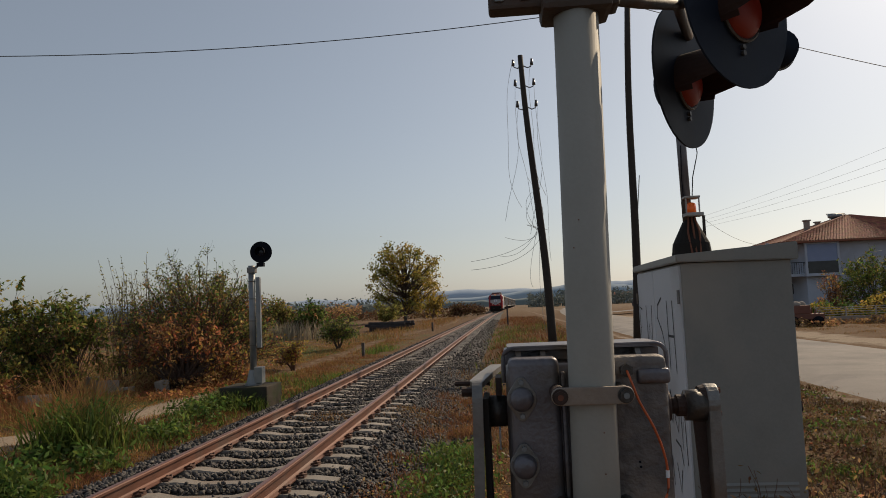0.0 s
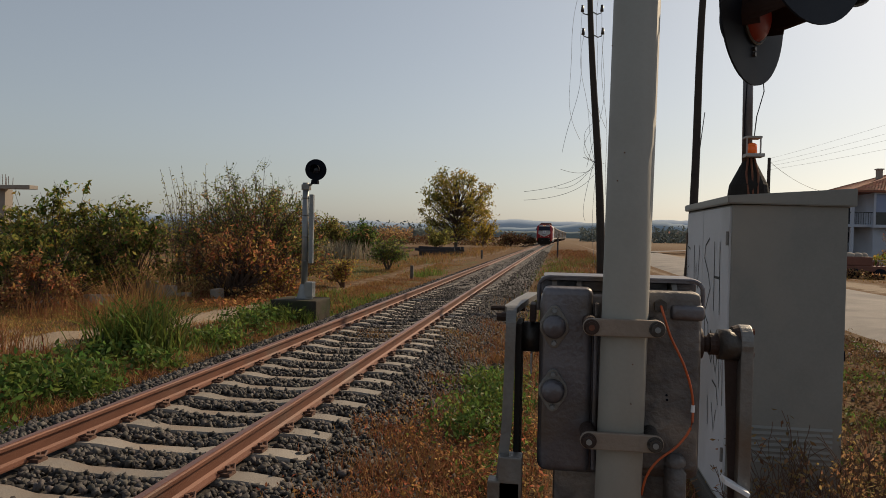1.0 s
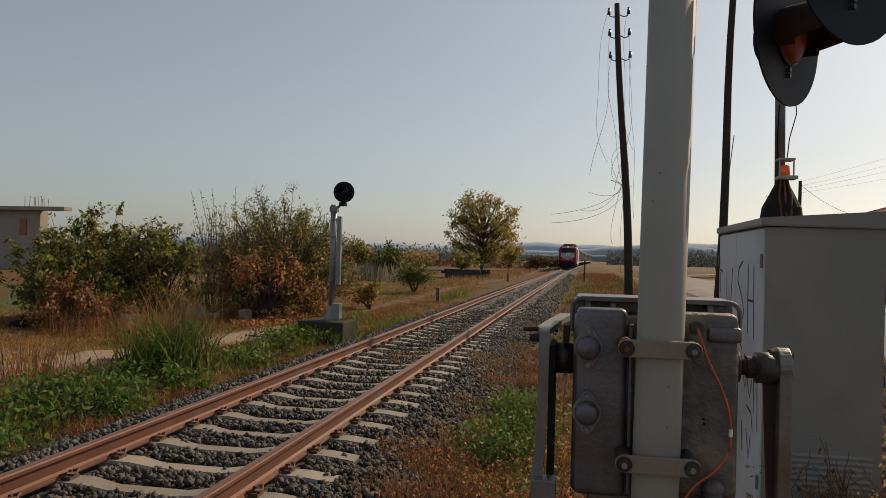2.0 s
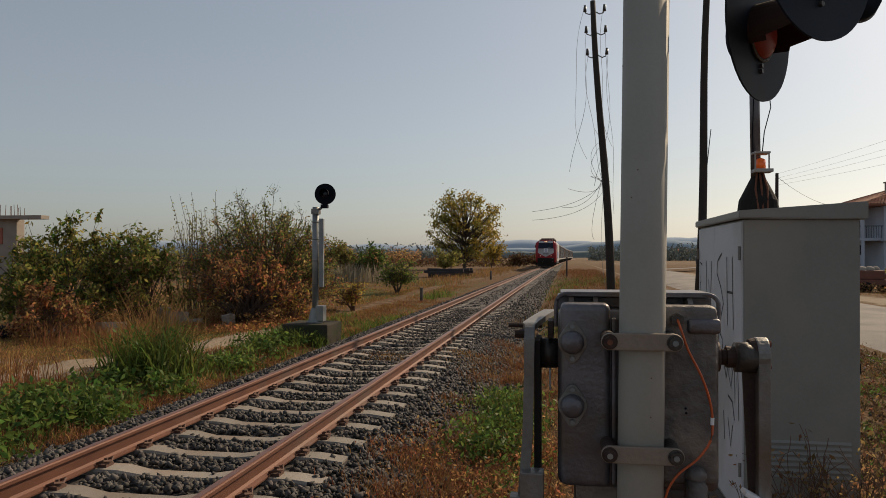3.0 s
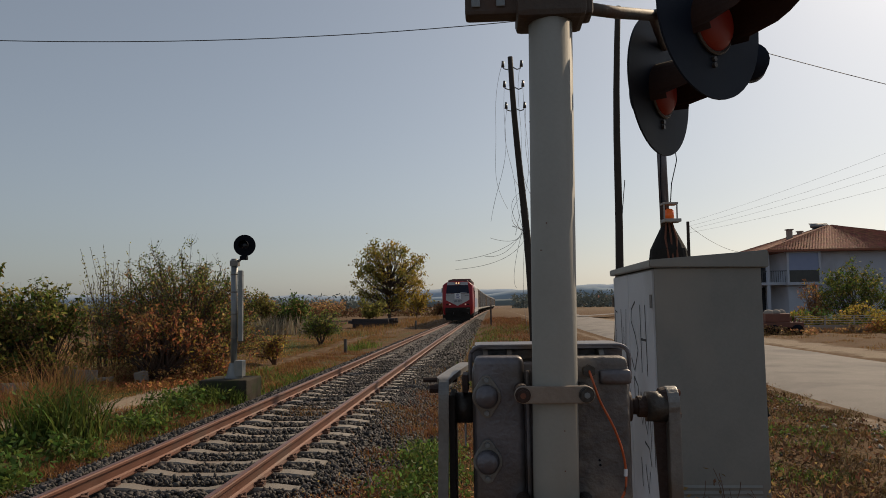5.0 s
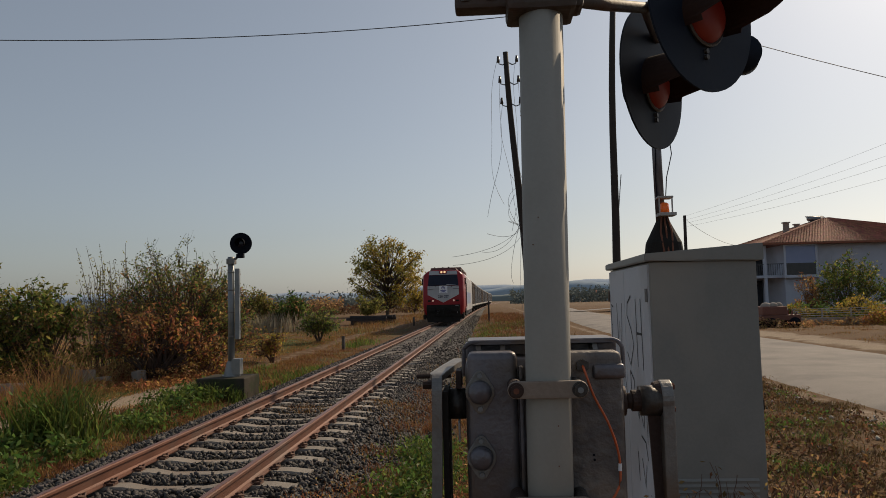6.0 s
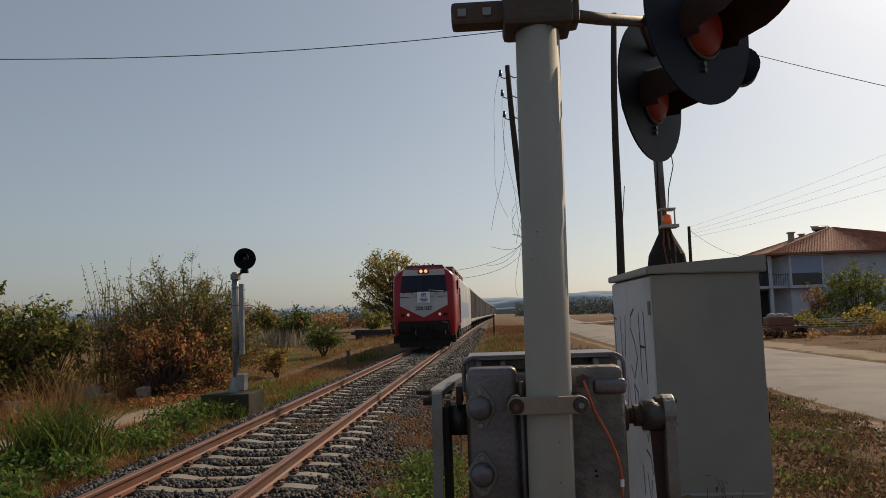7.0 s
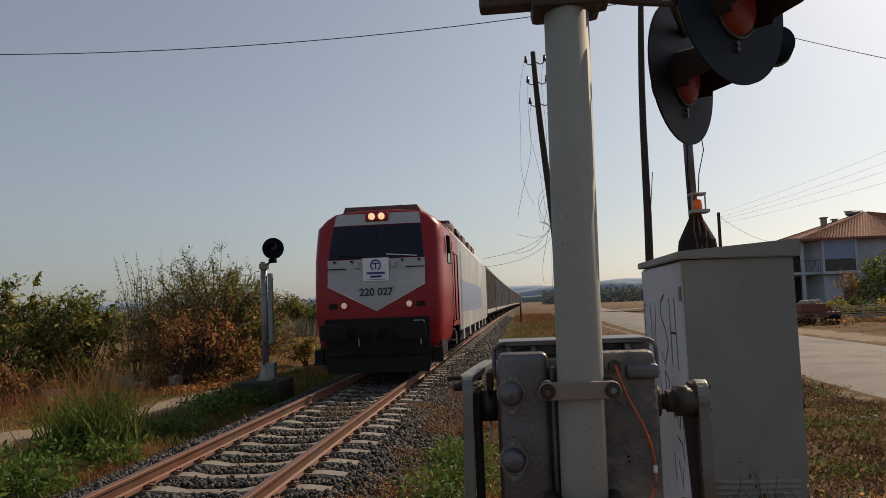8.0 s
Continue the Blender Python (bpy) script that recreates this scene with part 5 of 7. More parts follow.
    box(bm, -0.005, 0.025, -0.060, -0.051, 2.40, 2.52)
    part("emblem", bm, BLUE_INK, st, "blue round emblem")
    bm = B()
    box(bm, -0.20, 0.22, -0.058, -0.051, 2.29, 2.335)
    box(bm, -0.12, 0.14, -0.058, -0.051, 2.215, 2.26)
    box(bm, -0.20, 0.22, -0.058, -0.051, 2.168, 2.178)
    part("lettering_bar", bm, BLUE_INK, st)
    num = part("number", text_mesh("220 027", 0.235), INK, vp, "dark painted number")
    num.matrix_basis = pose(0.0, -0.044, 1.92, 90, 0, 0)
    # lamps
    bm = B()
    box(bm, -0.27, 0.27, loco_front_y(3.55) - 0.10, loco_front_y(3.55) + 0.1, 3.47, 3.69, 0.05, segs=3)
    lh = part("lamp_box", bm, LOCO_RED, t, "double headlamp box")
    for x in (-0.115, 0.115):
        bm = B()
        cyl(bm, (x, loco_front_y(3.55) - 0.09, 3.58), (x, loco_front_y(3.55) - 0.125, 3.58), 0.078, 0.078, 20)
        dome(bm, (x, loco_front_y(3.55) - 0.125, 3.58), (0, -1, 0), 0.075, 0.02)
        part("headlight", bm, LAMP_ON, lh, "lit headlamp", True)
    for x in (-0.745, 0.745):
        bm = B()
        cyl(bm, (x, 0.02, 1.63), (x, -0.035, 1.63), 0.10, 0.10, 20)
        rim = part("lamp_rim", bm, LOCO_RED, t)
        bm = B()
        dome(bm, (x, -0.035, 1.63), (0, -1, 0), 0.066, 0.025, 20, 4)
        part("headlight", bm, LAMP_LOW, rim, "lit lower headlamp", True)
        bm = B()
        s = 1 if x > 0 else -1
        box(bm, min(x + s * 0.16, x + s * 0.36), max(x + s * 0.16, x + s * 0.36), -0.0, 0.03, 1.56, 1.68, 0.01)
        part("tail_lamp", bm, UNDER, t)
    # buffer beam and below
    bm = B()
    box(bm, -1.19, 1.19, -0.10, 0.5, 0.50, 1.34, 0.02)
    part("buffer_beam", bm, UNDER, t, "black buffer beam")
    bm = B()
    box(bm, -1.42, 1.42, 0.35, 1.6, 0.42, 0.95, 0.03)
    part("front_frame", bm, UNDER, t)
    for x in (-0.875, 0.875):
        bm = B()
        cyl(bm, (x, -0.05, 1.05), (x, -0.50, 1.05), 0.11, 0.10, 18)
        bf = part("buffer", bm, UNDER, t, "black buffer", True)
        bm = B()
        box(bm, x - 0.30, x + 0.30, -0.58, -0.50, 0.87, 1.23, 0.03)
        part("buffer_plate", bm, UNDER, bf)
    bm = B()
    box(bm, -0.09, 0.09, -0.35, -0.05, 0.92, 1.10, 0.02)
    tube(bm, [(0, -0.3, 1.0), (0, -0.42, 0.9), (0, -0.42, 0.7), (0, -0.38, 0.62)], 0.035, 8)
    part("coupling", bm, UNDER, t)
    for x in (-0.45, -0.3, 0.35, 0.5):
        bm = B()
        tube(bm, [(x, -0.1, 0.95), (x, -0.25, 0.85), (x * 1.1, -0.25, 0.6), (x * 1.15, -0.15, 0.5)], 0.022, 6)
        part("brake_hose", bm, UNDER, t)
    bm = B()
    for x in (-0.40, 1.0):
        tube(bm, [(x, -0.13, 0.72), (x, -0.16, 0.74), (x, -0.16, 0.9)], 0.014, 5)
    tube(bm, [(0.85, -0.14, 1.26), (1.08, -0.16, 1.26), (1.1, -0.16, 0.9)], 0.014, 5)
    part("air_pipe", bm, LOCO_WHITE, t)
    bm = B()
    prism(bm, [(-1.15, 0.12), (1.15, 0.12), (1.25, 0.62), (-1.25, 0.62)], -0.05, 0.02)
    prism(bm, [(-1.1, 0.12), (1.1, 0.12), (1.2, 0.62), (-1.2, 0.62)], 0.02, 0.4)
    part("snow_plough", bm, UNDER, t, "black plough plate")
    for sx in (-1, 1):
        bm = B()
        box(bm, sx * 1.36 - 0.1, sx * 1.36 + 0.1, -0.02, 0.20, 0.32, 0.66, 0.01)
        tube(bm, [(sx * 1.22, 0.05, 0.42), (sx * 1.22, -0.03, 0.30), (sx * 1.05, -0.03, 0.30), (sx * 1.05, 0.05, 0.42)], 0.014, 5)
        part("shunter_step", bm, UNDER, t)
    # roof gear
    bm = B()
    prism(bm, [(-1.0, 3.68), (1.0, 3.68), (0.86, 3.90), (-0.9, 3.90)], 1.0, 6.0, bevel=0.02)
    hatch = part("roof_hatch", bm, LOCO_ROOF, t, "dark red roof hatch")
    for x, y, h in ((-0.7, 1.6, 0.07), (-0.1, 2.0, 0.08), (0.35, 1.7, 0.09)):
        bm = B()
        cyl(bm, (x, y, 3.89), (x, y, 3.90 + h), 0.06, 0.05, 10)
        part("roof_vent", bm, UNDER, hatch)
    for y in (7.5, 10.2, 13.0, 16.5, 19.0):
        bm = B()
        box(bm, -0.95, 1.05, y, y + 1.7, 3.70, 4.0, 0.05)
        part("roof_hatch", bm, LOCO_ROOF, t)
    for y in (5.0, 6.2, 9.8):
        bm = B()
        cyl(bm, (1.0, y, 3.76), (1.0, y + 0.9, 3.76), 0.16, None, 12)
        part("air_tank", bm, UNDER, t)
    # bogies
    for yb in (4.6, 18.3):
        bm = B()
        for sx in (-1, 1):
            box(bm, sx * 1.05 - 0.09, sx * 1.05 + 0.09, yb - 2.2, yb + 2.2, 0.48, 0.72, 0.02)
            for dy in (-1.4, 1.4):
                box(bm, sx * 1.10 - 0.12, sx * 1.10 + 0.12, yb + dy - 0.2, yb + dy + 0.2, 0.36, 0.62, 0.03)
                cyl(bm, (sx * 1.12, yb + dy - 0.3, 0.62), (sx * 1.12, yb + dy - 0.3, 0.88), 0.09, None, 10)
                cyl(bm, (sx * 1.12, yb + dy + 0.3, 0.62), (sx * 1.12, yb + dy + 0.3, 0.88), 0.09, None, 10)
        box(bm, -1.0, 1.0, yb - 0.4, yb + 0.4, 0.4, 0.8)
        part("bogie_frame", bm, UNDER, t, "black bogie frame")
        for dy in (-1.4, 1.4):
            WHEELS.append((wheelset(t, yb + dy, 0.5), yb + dy, 0.5))
    bm = B()
    box(bm, -1.2, 1.2, 8.2, 14.6, 0.32, 1.02, 0.06)
    part("fuel_tank", bm, UNDER, t, "black fuel tank")
    # full body height: upper works a little taller, roof gear highest
    for p in t.children_recursive:
        if p.data and p != num:
            for v in p.data.vertices:
                z = v.co.z
                if z > 1.5:
                    v.co.z = 1.5 + (z - 1.5) * 1.05 + (max(0.0, z - 3.7) * 0.7 if v.co.y > 6.5 else 0.0)


locomotive()


def wagon(mat, label):
    t = thing("freight_wagon", label, "freight wagon", (0, 90, 0), group="wagons of the train")
    L = 14.0
    bm = B()
    sec = [(-1.38, 1.18), (1.38, 1.18), (1.38, 3.55), (1.15, 3.85), (0.6, 4.0), (-0.6, 4.0), (-1.15, 3.85), (-1.38, 3.55)]
    prism(bm, sec, 0.4, L - 0.4)
    body = part("body", bm, mat, t)
    for sx in (-1, 1):
        for k in range(22):
            y = 0.55 + k * 0.605
            bm = B()
            box(bm, sx * 1.38 - 0.02, sx * 1.38 + 0.05, y, y + (0.16 if k % 7 else 0.3), 1.2, 3.5, 0.012)
            part("rib", bm, mat, body)
        bm = B()
        box(bm, sx * 1.38 - 0.06, sx * 1.38 + 0.07, 0.3, L - 0.3, 0.98, 1.2, 0.015)
        part("sill", bm, WAG_SILL, t, "pale worn sill")
        bm = B()
        box(bm, sx * 1.38 - 0.03, sx * 1.38 + 0.06, 0.35, L - 0.35, 3.46, 3.58, 0.01)
        part("top_rail", bm, mat, t)
    bm = B()
    box(bm, -1.2, 1.2, 0.2, L - 0.2, 0.78, 1.0)
    part("underframe", bm, UNDER, t)
    for y in (2.6, L - 2.6):
        bm = B()
        for sx in (-1, 1):
            cyl(bm, (sx * 0.68, y, 0.46), (sx * 0.82, y, 0.46), 0.46, None, 22)
        cyl(bm, (-0.9, y, 0.46), (0.9, y, 0.46), 0.08, None, 10)
        part("wheelset", bm, UNDER, t, "dark steel wheelset")
        for sx in (-1, 1):
            bm = B()
            box(bm, sx * 1.0 - 0.08, sx * 1.0 + 0.08, y - 0.35, y + 0.35, 0.4, 0.85, 0.02)
            part("axle_guard", bm, UNDER, t)
    for y, s in ((0.2, -1), (L - 0.2, 1)):
        for x in (-0.875, 0.875):
            bm = B()
            cyl(bm, (x, y, 1.05), (x, y + s * 0.30, 1.05), 0.1, None, 14)
            cyl(bm, (x, y + s * 0.30, 1.05), (x, y + s * 0.34, 1.05), 0.22, None, 18)
            part("buffer", bm, UNDER, t)
    return t


wag_a = wagon(WAG_BROWN, "brown-grey ribbed covered freight wagon with a pale sill")
wag_b = wagon(WAG_GREY, "blue-grey ribbed covered freight wagon with a pale sill")
TRAIN += [(wag_a, 23.7), (wag_b, 38.4)]
for k in range(2, 13):
    TRAIN.append((copy_thing(wag_b if k % 4 else wag_a, pose(0, 100 + k * 14.7, 0)), 23.7 + 14.7 * k))


# ---- house, wall and yard on the road side ----
def house():
    t = thing("house", "pale blue-grey two-storey house with a terracotta hip roof and a balcony", "house", (0, 0, 0))
    x0, x1, y0, y1 = 27.7, 45.0, 62.0, 73.0
    g = float(ground_z(30, 62)) - 0.3
    h1, h2 = 3.05, 5.65
    bm = B()
    box(bm, x0, x1, y0, y1, g, h1, 0.02)
    box(bm, x0 + 0.0, x1, y0, y1, h1, h2, 0.02)
    part("wall", bm, WALL_WHITE, t, "pale rendered wall")
    # balcony wing: slabs, columns, parapet
    bm = B()
    box(bm, 24.7, 27.7, y0, y1 - 3, h1 - 0.22, h1, 0.02)
    part("balcony_slab", bm, WALL_WHITE, t)
    bm = B()
    box(bm, 24.7, 27.7, y0 + 4.2, y1 - 3, g, h2, 0.02)
    part("recessed_wall", bm, WALL_WHITE, t)
    for x, y in ((24.85, y0 + 0.15), (26.2, y0 + 0.15), (24.85, y0 + 3.2)):
        bm = B()
        box(bm, x - 0.12, x + 0.12, y - 0.12, y + 0.12, g, h2, 0.01)
        part("column", bm, WALL_WHITE, t)
    bm = B()
    for k in range(16):
        cyl(bm, (24.85 + k * 0.18, y0 + 0.1, h1), (24.85 + k * 0.18, y0 + 0.1, h1 + 0.9), 0.018, None, 6)
    box(bm, 24.75, 27.7, y0 + 0.07, y0 + 0.13, h1 + 0.9, h1 + 0.96)
    part("railing", bm, WIN_DARK, t, "dark balcony railing")
    # windows and doors
    def window(xa, xb, za, zb, name="window"):
        bm = B()
        box(bm, xa - 0.08, xb + 0.08, y0 - 0.05, y0 + 0.05, za - 0.08, zb + 0.08, 0.01)
        f = part(name, bm, WALL_WHITE, t, "white framed window")
        bm = B()
        box(bm, xa, xb, y0 - 0.07, y0 - 0.045, za, zb)
        part("pane", bm, WIN_DARK, f, "dark pane")
        bm = B()
        box(bm, (xa + xb) / 2 - 0.03, (xa + xb) / 2 + 0.03, y0 - 0.085, y0 - 0.06, za, zb)
        box(bm, xa - 0.1, xb + 0.1, y0 - 0.14, y0 - 0.02, za - 0.12, za - 0.06)
        part("sill", bm, WALL_WHITE, f)
    # glazed veranda on the upper floor
    bm = B()
    box(bm, 27.5, 30.2, y0 - 0.55, y0 - 0.003, h1 - 0.25, h1 - 0.02, 0.01)
    box(bm, 27.5, 30.2, y0 - 0.55, y0 - 0.003, h2 - 0.25, h2, 0.01)
    for x in (27.58, 30.1):
        box(bm, x - 0.08, x + 0.08, y0 - 0.53, y0 - 0.40, h1 - 0.02, h2 - 0.25)
    ver = part("veranda", bm, WALL_WHITE, t, "white veranda frame")
    bm = B()
    box(bm, 27.66, 30.02, y0 - 0.47, y0 - 0.45, h1 + 0.95, h2 - 0.25)
    part("pane", bm, LOCO_BLUE, ver, "grey glazing")
    bm = B()
    box(bm, 27.66, 30.02, y0 - 0.49, y0 - 0.44, h1 - 0.02, h1 + 0.95)
    part("panel", bm, WIN_DARK, ver, "dark parapet panel")
    # entrance glazing, drawn oversize so its dark panes also stand for recess shade
    for k in range(3):
        bm = B()
        box(bm, 25.05 + k * 0.8, 25.78 + k * 0.8, y0 + 4.12, y0 + 4.197, g + 0.35, h1 - 0.35)
        part("window", bm, WIN_DARK, t, "dark ground floor glazing, oversized to stand for the recess shade")
    # dark sheet across the upper recess, standing in for the balcony's shade
    bm = B()
    box(bm, 24.95, 27.5, y0 + 4.12, y0 + 4.197, h1 + 0.05, h2 - 0.35)
    part("window", bm, WIN_DARK, t)
    window(38.0, 39.4, h1 + 0.9, h1 + 2.1)
    window(42.0, 43.2, h1 + 0.9, h1 + 2.1)
    window(38.0, 39.4, g + 1.3, g + 2.4)
    # hip roof
    ex0, ex1, ey0, ey1, ez = 25.6, 45.0, y0 - 0.9, y1 + 0.8, h2
    r0, r1, rz = Vector((33.7, 67.6, 8.2)), Vector((34.0, 67.6, 8.2)), 0
    c = [Vector((ex0, ey0, ez)), Vector((ex1, ey0, ez)), Vector((ex1, ey1, ez)), Vector((ex0, ey1, ez))]
    bm = B()
    v = [bm.verts.new(p) for p in c + [r0, r1]] + [bm.verts.new(p - Vector((0, 0, 0.14))) for p in c]
    for f in ((0, 1, 5, 4), (1, 2, 5), (2, 3, 4, 5), (3, 0, 4), (9, 8, 7, 6), (0, 6, 7, 1), (1, 7, 8, 2), (2, 8, 9, 3), (3, 9, 6, 0)):
        bm.faces.new([v[k] for k in f])
    bmesh.ops.recalc_face_normals(bm, faces=list(bm.faces))
    roof = part("roof", bm, TILE, t, "terracotta tiled hip roof")
    # tile rows on the two slopes that face the road
    vs, fs = [], []
    def tile_slope(a, b, top_a, top_b, n_rows, n_cols, seed):
        rng = random.Random(seed)
        nrm = (b - a).cross(top_a - a).normalized()
        if nrm.z < 0:
            nrm = -nrm
        for r in range(n_rows):
            u0, u1 = r / n_rows, (r + 1.15) / n_rows
            pa, pb, qa, qb = a.lerp(top_a, u0), b.lerp(top_b, u0), a.lerp(top_a, min(1, u1)), b.lerp(top_b, min(1, u1))
            k = max(2, int(n_cols * (pb - pa).length / (b - a).length))
            for i in range(k):
                s0, s1 = i / k, (i + 0.86) / k
                lift = nrm * (0.07 + rng.uniform(0, 0.015))
                low = nrm * 0.02
                i0 = len(vs)
                vs.extend([pa.lerp(pb, s0) + low, pa.lerp(pb, (s0 + s1) / 2) + lift, pa.lerp(pb, s1) + low, qa.lerp(qb, s0) + low, qa.lerp(qb, (s0 + s1) / 2) + lift * 0.8, qa.lerp(qb, s1) + low])
                fs.extend([(i0, i0 + 1, i0 + 4, i0 + 3), (i0 + 1, i0 + 2, i0 + 5, i0 + 4)])
    tile_slope(c[0], c[1], r0, r1, 22, 84, 1)
    tile_slope(c[3], c[0], r0, r0, 22, 50, 2)
    tagged(part("tile_course", raw("tile_course", vs, fs), TILE, roof, "curved clay tiles"), kind="stuff")
    for x, y, z0, z1, w in ((29.3, 65.2, 6.1, 7.6, 0.2), (31.0, 67.2, 6.7, 7.6, 0.17), (40.6, 67.2, 6.6, 7.7, 0.35)):
        bm = B()
        box(bm, x - w, x + w, y - w, y + w, z0, z1, 0.02)
        box(bm, x - w - 0.08, x + w + 0.08, y - w - 0.08, y + w + 0.08, z1, z1 + 0.1, 0.01)
        part("chimney", bm, RAW_CONC, roof, "brick chimney")
    bm = B()
    cyl(bm, (32.3, 67.9, 8.2), (33.4, 67.9, 8.2), 0.19, None, 16)
    tank = part("solar_water_tank", bm, GALV, roof, "silvery solar water tank", True)
    bm = B()
    for x in (32.4, 33.3):
        cyl(bm, (x, 67.9, 7.2), (x, 67.9, 8.1), 0.03, None, 6)
    prism(bm, [(67.4, 7.8), (68.6, 8.5), (68.6, 8.45), (67.4, 7.7)], 32.4, 34.0, "x")
    part("collector", bm, WIN_DARK, tank)
    bm = B()
    for x in (30.35,):
        cyl(bm, (x, y0 - 0.1, g), (x, y0 - 0.1, h2), 0.05, None, 8)
    part("drain_pipe", bm, WALL_WHITE, t)


house()


def yard_fence():
    t = thing("garden_fence", "low concrete garden wall with a pale metal railing", "fence")
    g = float(ground_z(25, 41.5)) - 0.1
    bm = B()
    box(bm, 19.8, 44, 41.4, 41.6, g, 0.21, 0.015)
    part("wall", bm, RAW_CONC, t, "low concrete wall")
    for k in range(16):
        bm = B()
        x = 19.9 + k * 1.55
        box(bm, x - 0.025, x + 0.025, 41.46, 41.54, 0.21, 0.70)
        part("post", bm, WAG_SILL, t)
    for z in (0.30, 0.43, 0.56, 0.675):
        bm = B()
        box(bm, 19.85, 44, 41.48, 41.52, z, z + 0.03)
        part("rail", bm, WAG_SILL, t)


yard_fence()


def farm_machine():
    t = thing("farm_trailer", "rusty red farm machine loaded with pale sacks by the road", "farm machine", (18.35, 39.6, float(ground_z(18.35, 39.6))))
    bm = B()
    box(bm, -1.0, 1.0, -0.5, 0.5, 0.38, 0.66, 0.03)
    box(bm, -0.9, 0.35, -0.45, 0.45, 0.66, 1.12, 0.06)
    part("bed", bm, RED_MACHINE, t, "rusty red sheet-metal bed")
    for x in (-0.55, 0.65):
        for y in (-0.55, 0.55):
            bm = B()
            cyl(bm, (x, y - 0.08, 0.27), (x, y + 0.08, 0.27), 0.27, None, 20)
            part("tyre", bm, BLACK, t, smooth=True)
    for k in range(4):
        bm = B()
        tube(bm, [(0.3 + 0.2 * k, -0.4, 0.6), (0.45 + 0.2 * k, -0.3, 0.95 - 0.08 * k), (0.6 + 0.2 * k, 0.1, 0.6)], 0.03, 6)
        part("tine", bm, RED_MACHINE, t)
    bm = B()
    tube(bm, [(-0.9, 0, 0.45), (-1.6, -0.1, 0.35)], 0.05, 8)
    part("drawbar", bm, RED_MACHINE, t)
    for x, y, q in ((-0.6, -0.1, 0.28), (-0.25, -0.15, 0.26), (0.05, -0.1, 0.2)):
        bm = B()
        dome(bm, (x, y, 1.12), (0, 0, 1), q, 0.2, 14, 5)
        part("sack", bm, RAW_CONC, t, "pale sack", True)


farm_machine()


def unfinished_building():
    t = thing("unfinished_building", "bare concrete building with rebar sticking out of its flat roof", "building")
    g = -1.2
    bm = B()
    box(bm, -60, -43.2, 59.5, 60.6, 4.85, 5.2, 0.03)
    part("roof_slab", bm, RAW_CONC, t, "overhanging concrete slab")
    bm = B()
    box(bm, -60, -46.2, 60.2, 61.2, g, 4.85, 0.02)
    part("wall", bm, RAW_CONC, t)
    bm = B()
    box(bm, -48.3, -47.6, 60.12, 60.2, 2.6, 4.1)
    part("window", bm, TILE, t, "brick-filled window")
    rng = random.Random(5)
    for k in range(9):
        bm = B()
        x, y = -47.0 + rng.uniform(-0.8, 1.6), 60.0 + rng.uniform(0, 0.5)
        cyl(bm, (x, y, 5.1), (x + rng.uniform(-0.06, 0.06), y, 5.25 + rng.uniform(0.6, 1.0)), 0.025, None, 5)
        part("rebar", bm, RUST, t)


unfinished_building()


def far_buildings():
    for x, y, w, h, m in ((66, 430, 16, 6, TILE), (88, 470, 14, 6, WALL_WHITE), (44, 400, 10, 4.5, WALL_WHITE)):
        t = thing("farmhouse", "small distant farmhouse with a reddish roof", "house", group="distant houses")
        bm = B()
        box(bm, x, x + w, y, y + 9, -1, h * 0.6)
        part("wall", bm, WALL_WHITE, t)
        bm = B()
        prism(bm, [(y - 0.6, h * 0.6), (y + 9.6, h * 0.6), (y + 4.5, h)], x - 0.6, x + w + 0.6, "x")
        part("roof", bm, TILE, t)
        for k in range(3):
            bm = B()
            xx = x + 1.5 + k * (w - 4) / 2.4
            box(bm, xx, xx + 1.2, y - 0.06, y + 0.01, 1.0, 2.4)
            part("window", bm, WIN_DARK, t)
    t = thing("farm_cart", "dark farm cart standing in a field by the side road", "cart", (24.5, 112, float(ground_z(24.5, 112))))
    bm = B()
    box(bm, -2.2, 2.4, -0.8, 0.8, 0.7, 1.3, 0.03)
    part("bed", bm, PLANK, t)
    for x in (-1.6, 1.7):
        bm = B()
        cyl(bm, (x, -0.9, 0.4), (x, 0.9, 0.4), 0.4, None, 14)
        part("axle", bm, BLACK, t)


far_buildings()


def log_pile():
    t = thing("timber_pile", "pile of dark old timbers in the field", "timber pile", (-8.6, 76, float(ground_z(-8.6, 76))))
    rng = random.Random(8)
    for k in range(16):
        bm = B()
        row = k // 6
        m = pose(rng.uniform(-0.4, 0.4), -1.2 + 0.45 * (k % 6) + 0.2 * row, 0.18 + 0.28 * row, 0, rng.uniform(-3, 3), rng.uniform(-8, 8))
        box(bm, -2.0 + rng.uniform(-0.4, 0.4), 2.0 + rng.uniform(-0.4, 0.4), -0.14, 0.14, -0.13, 0.13, 0.02, m)
        part("timber", bm, PLANK, t)


log_pile()


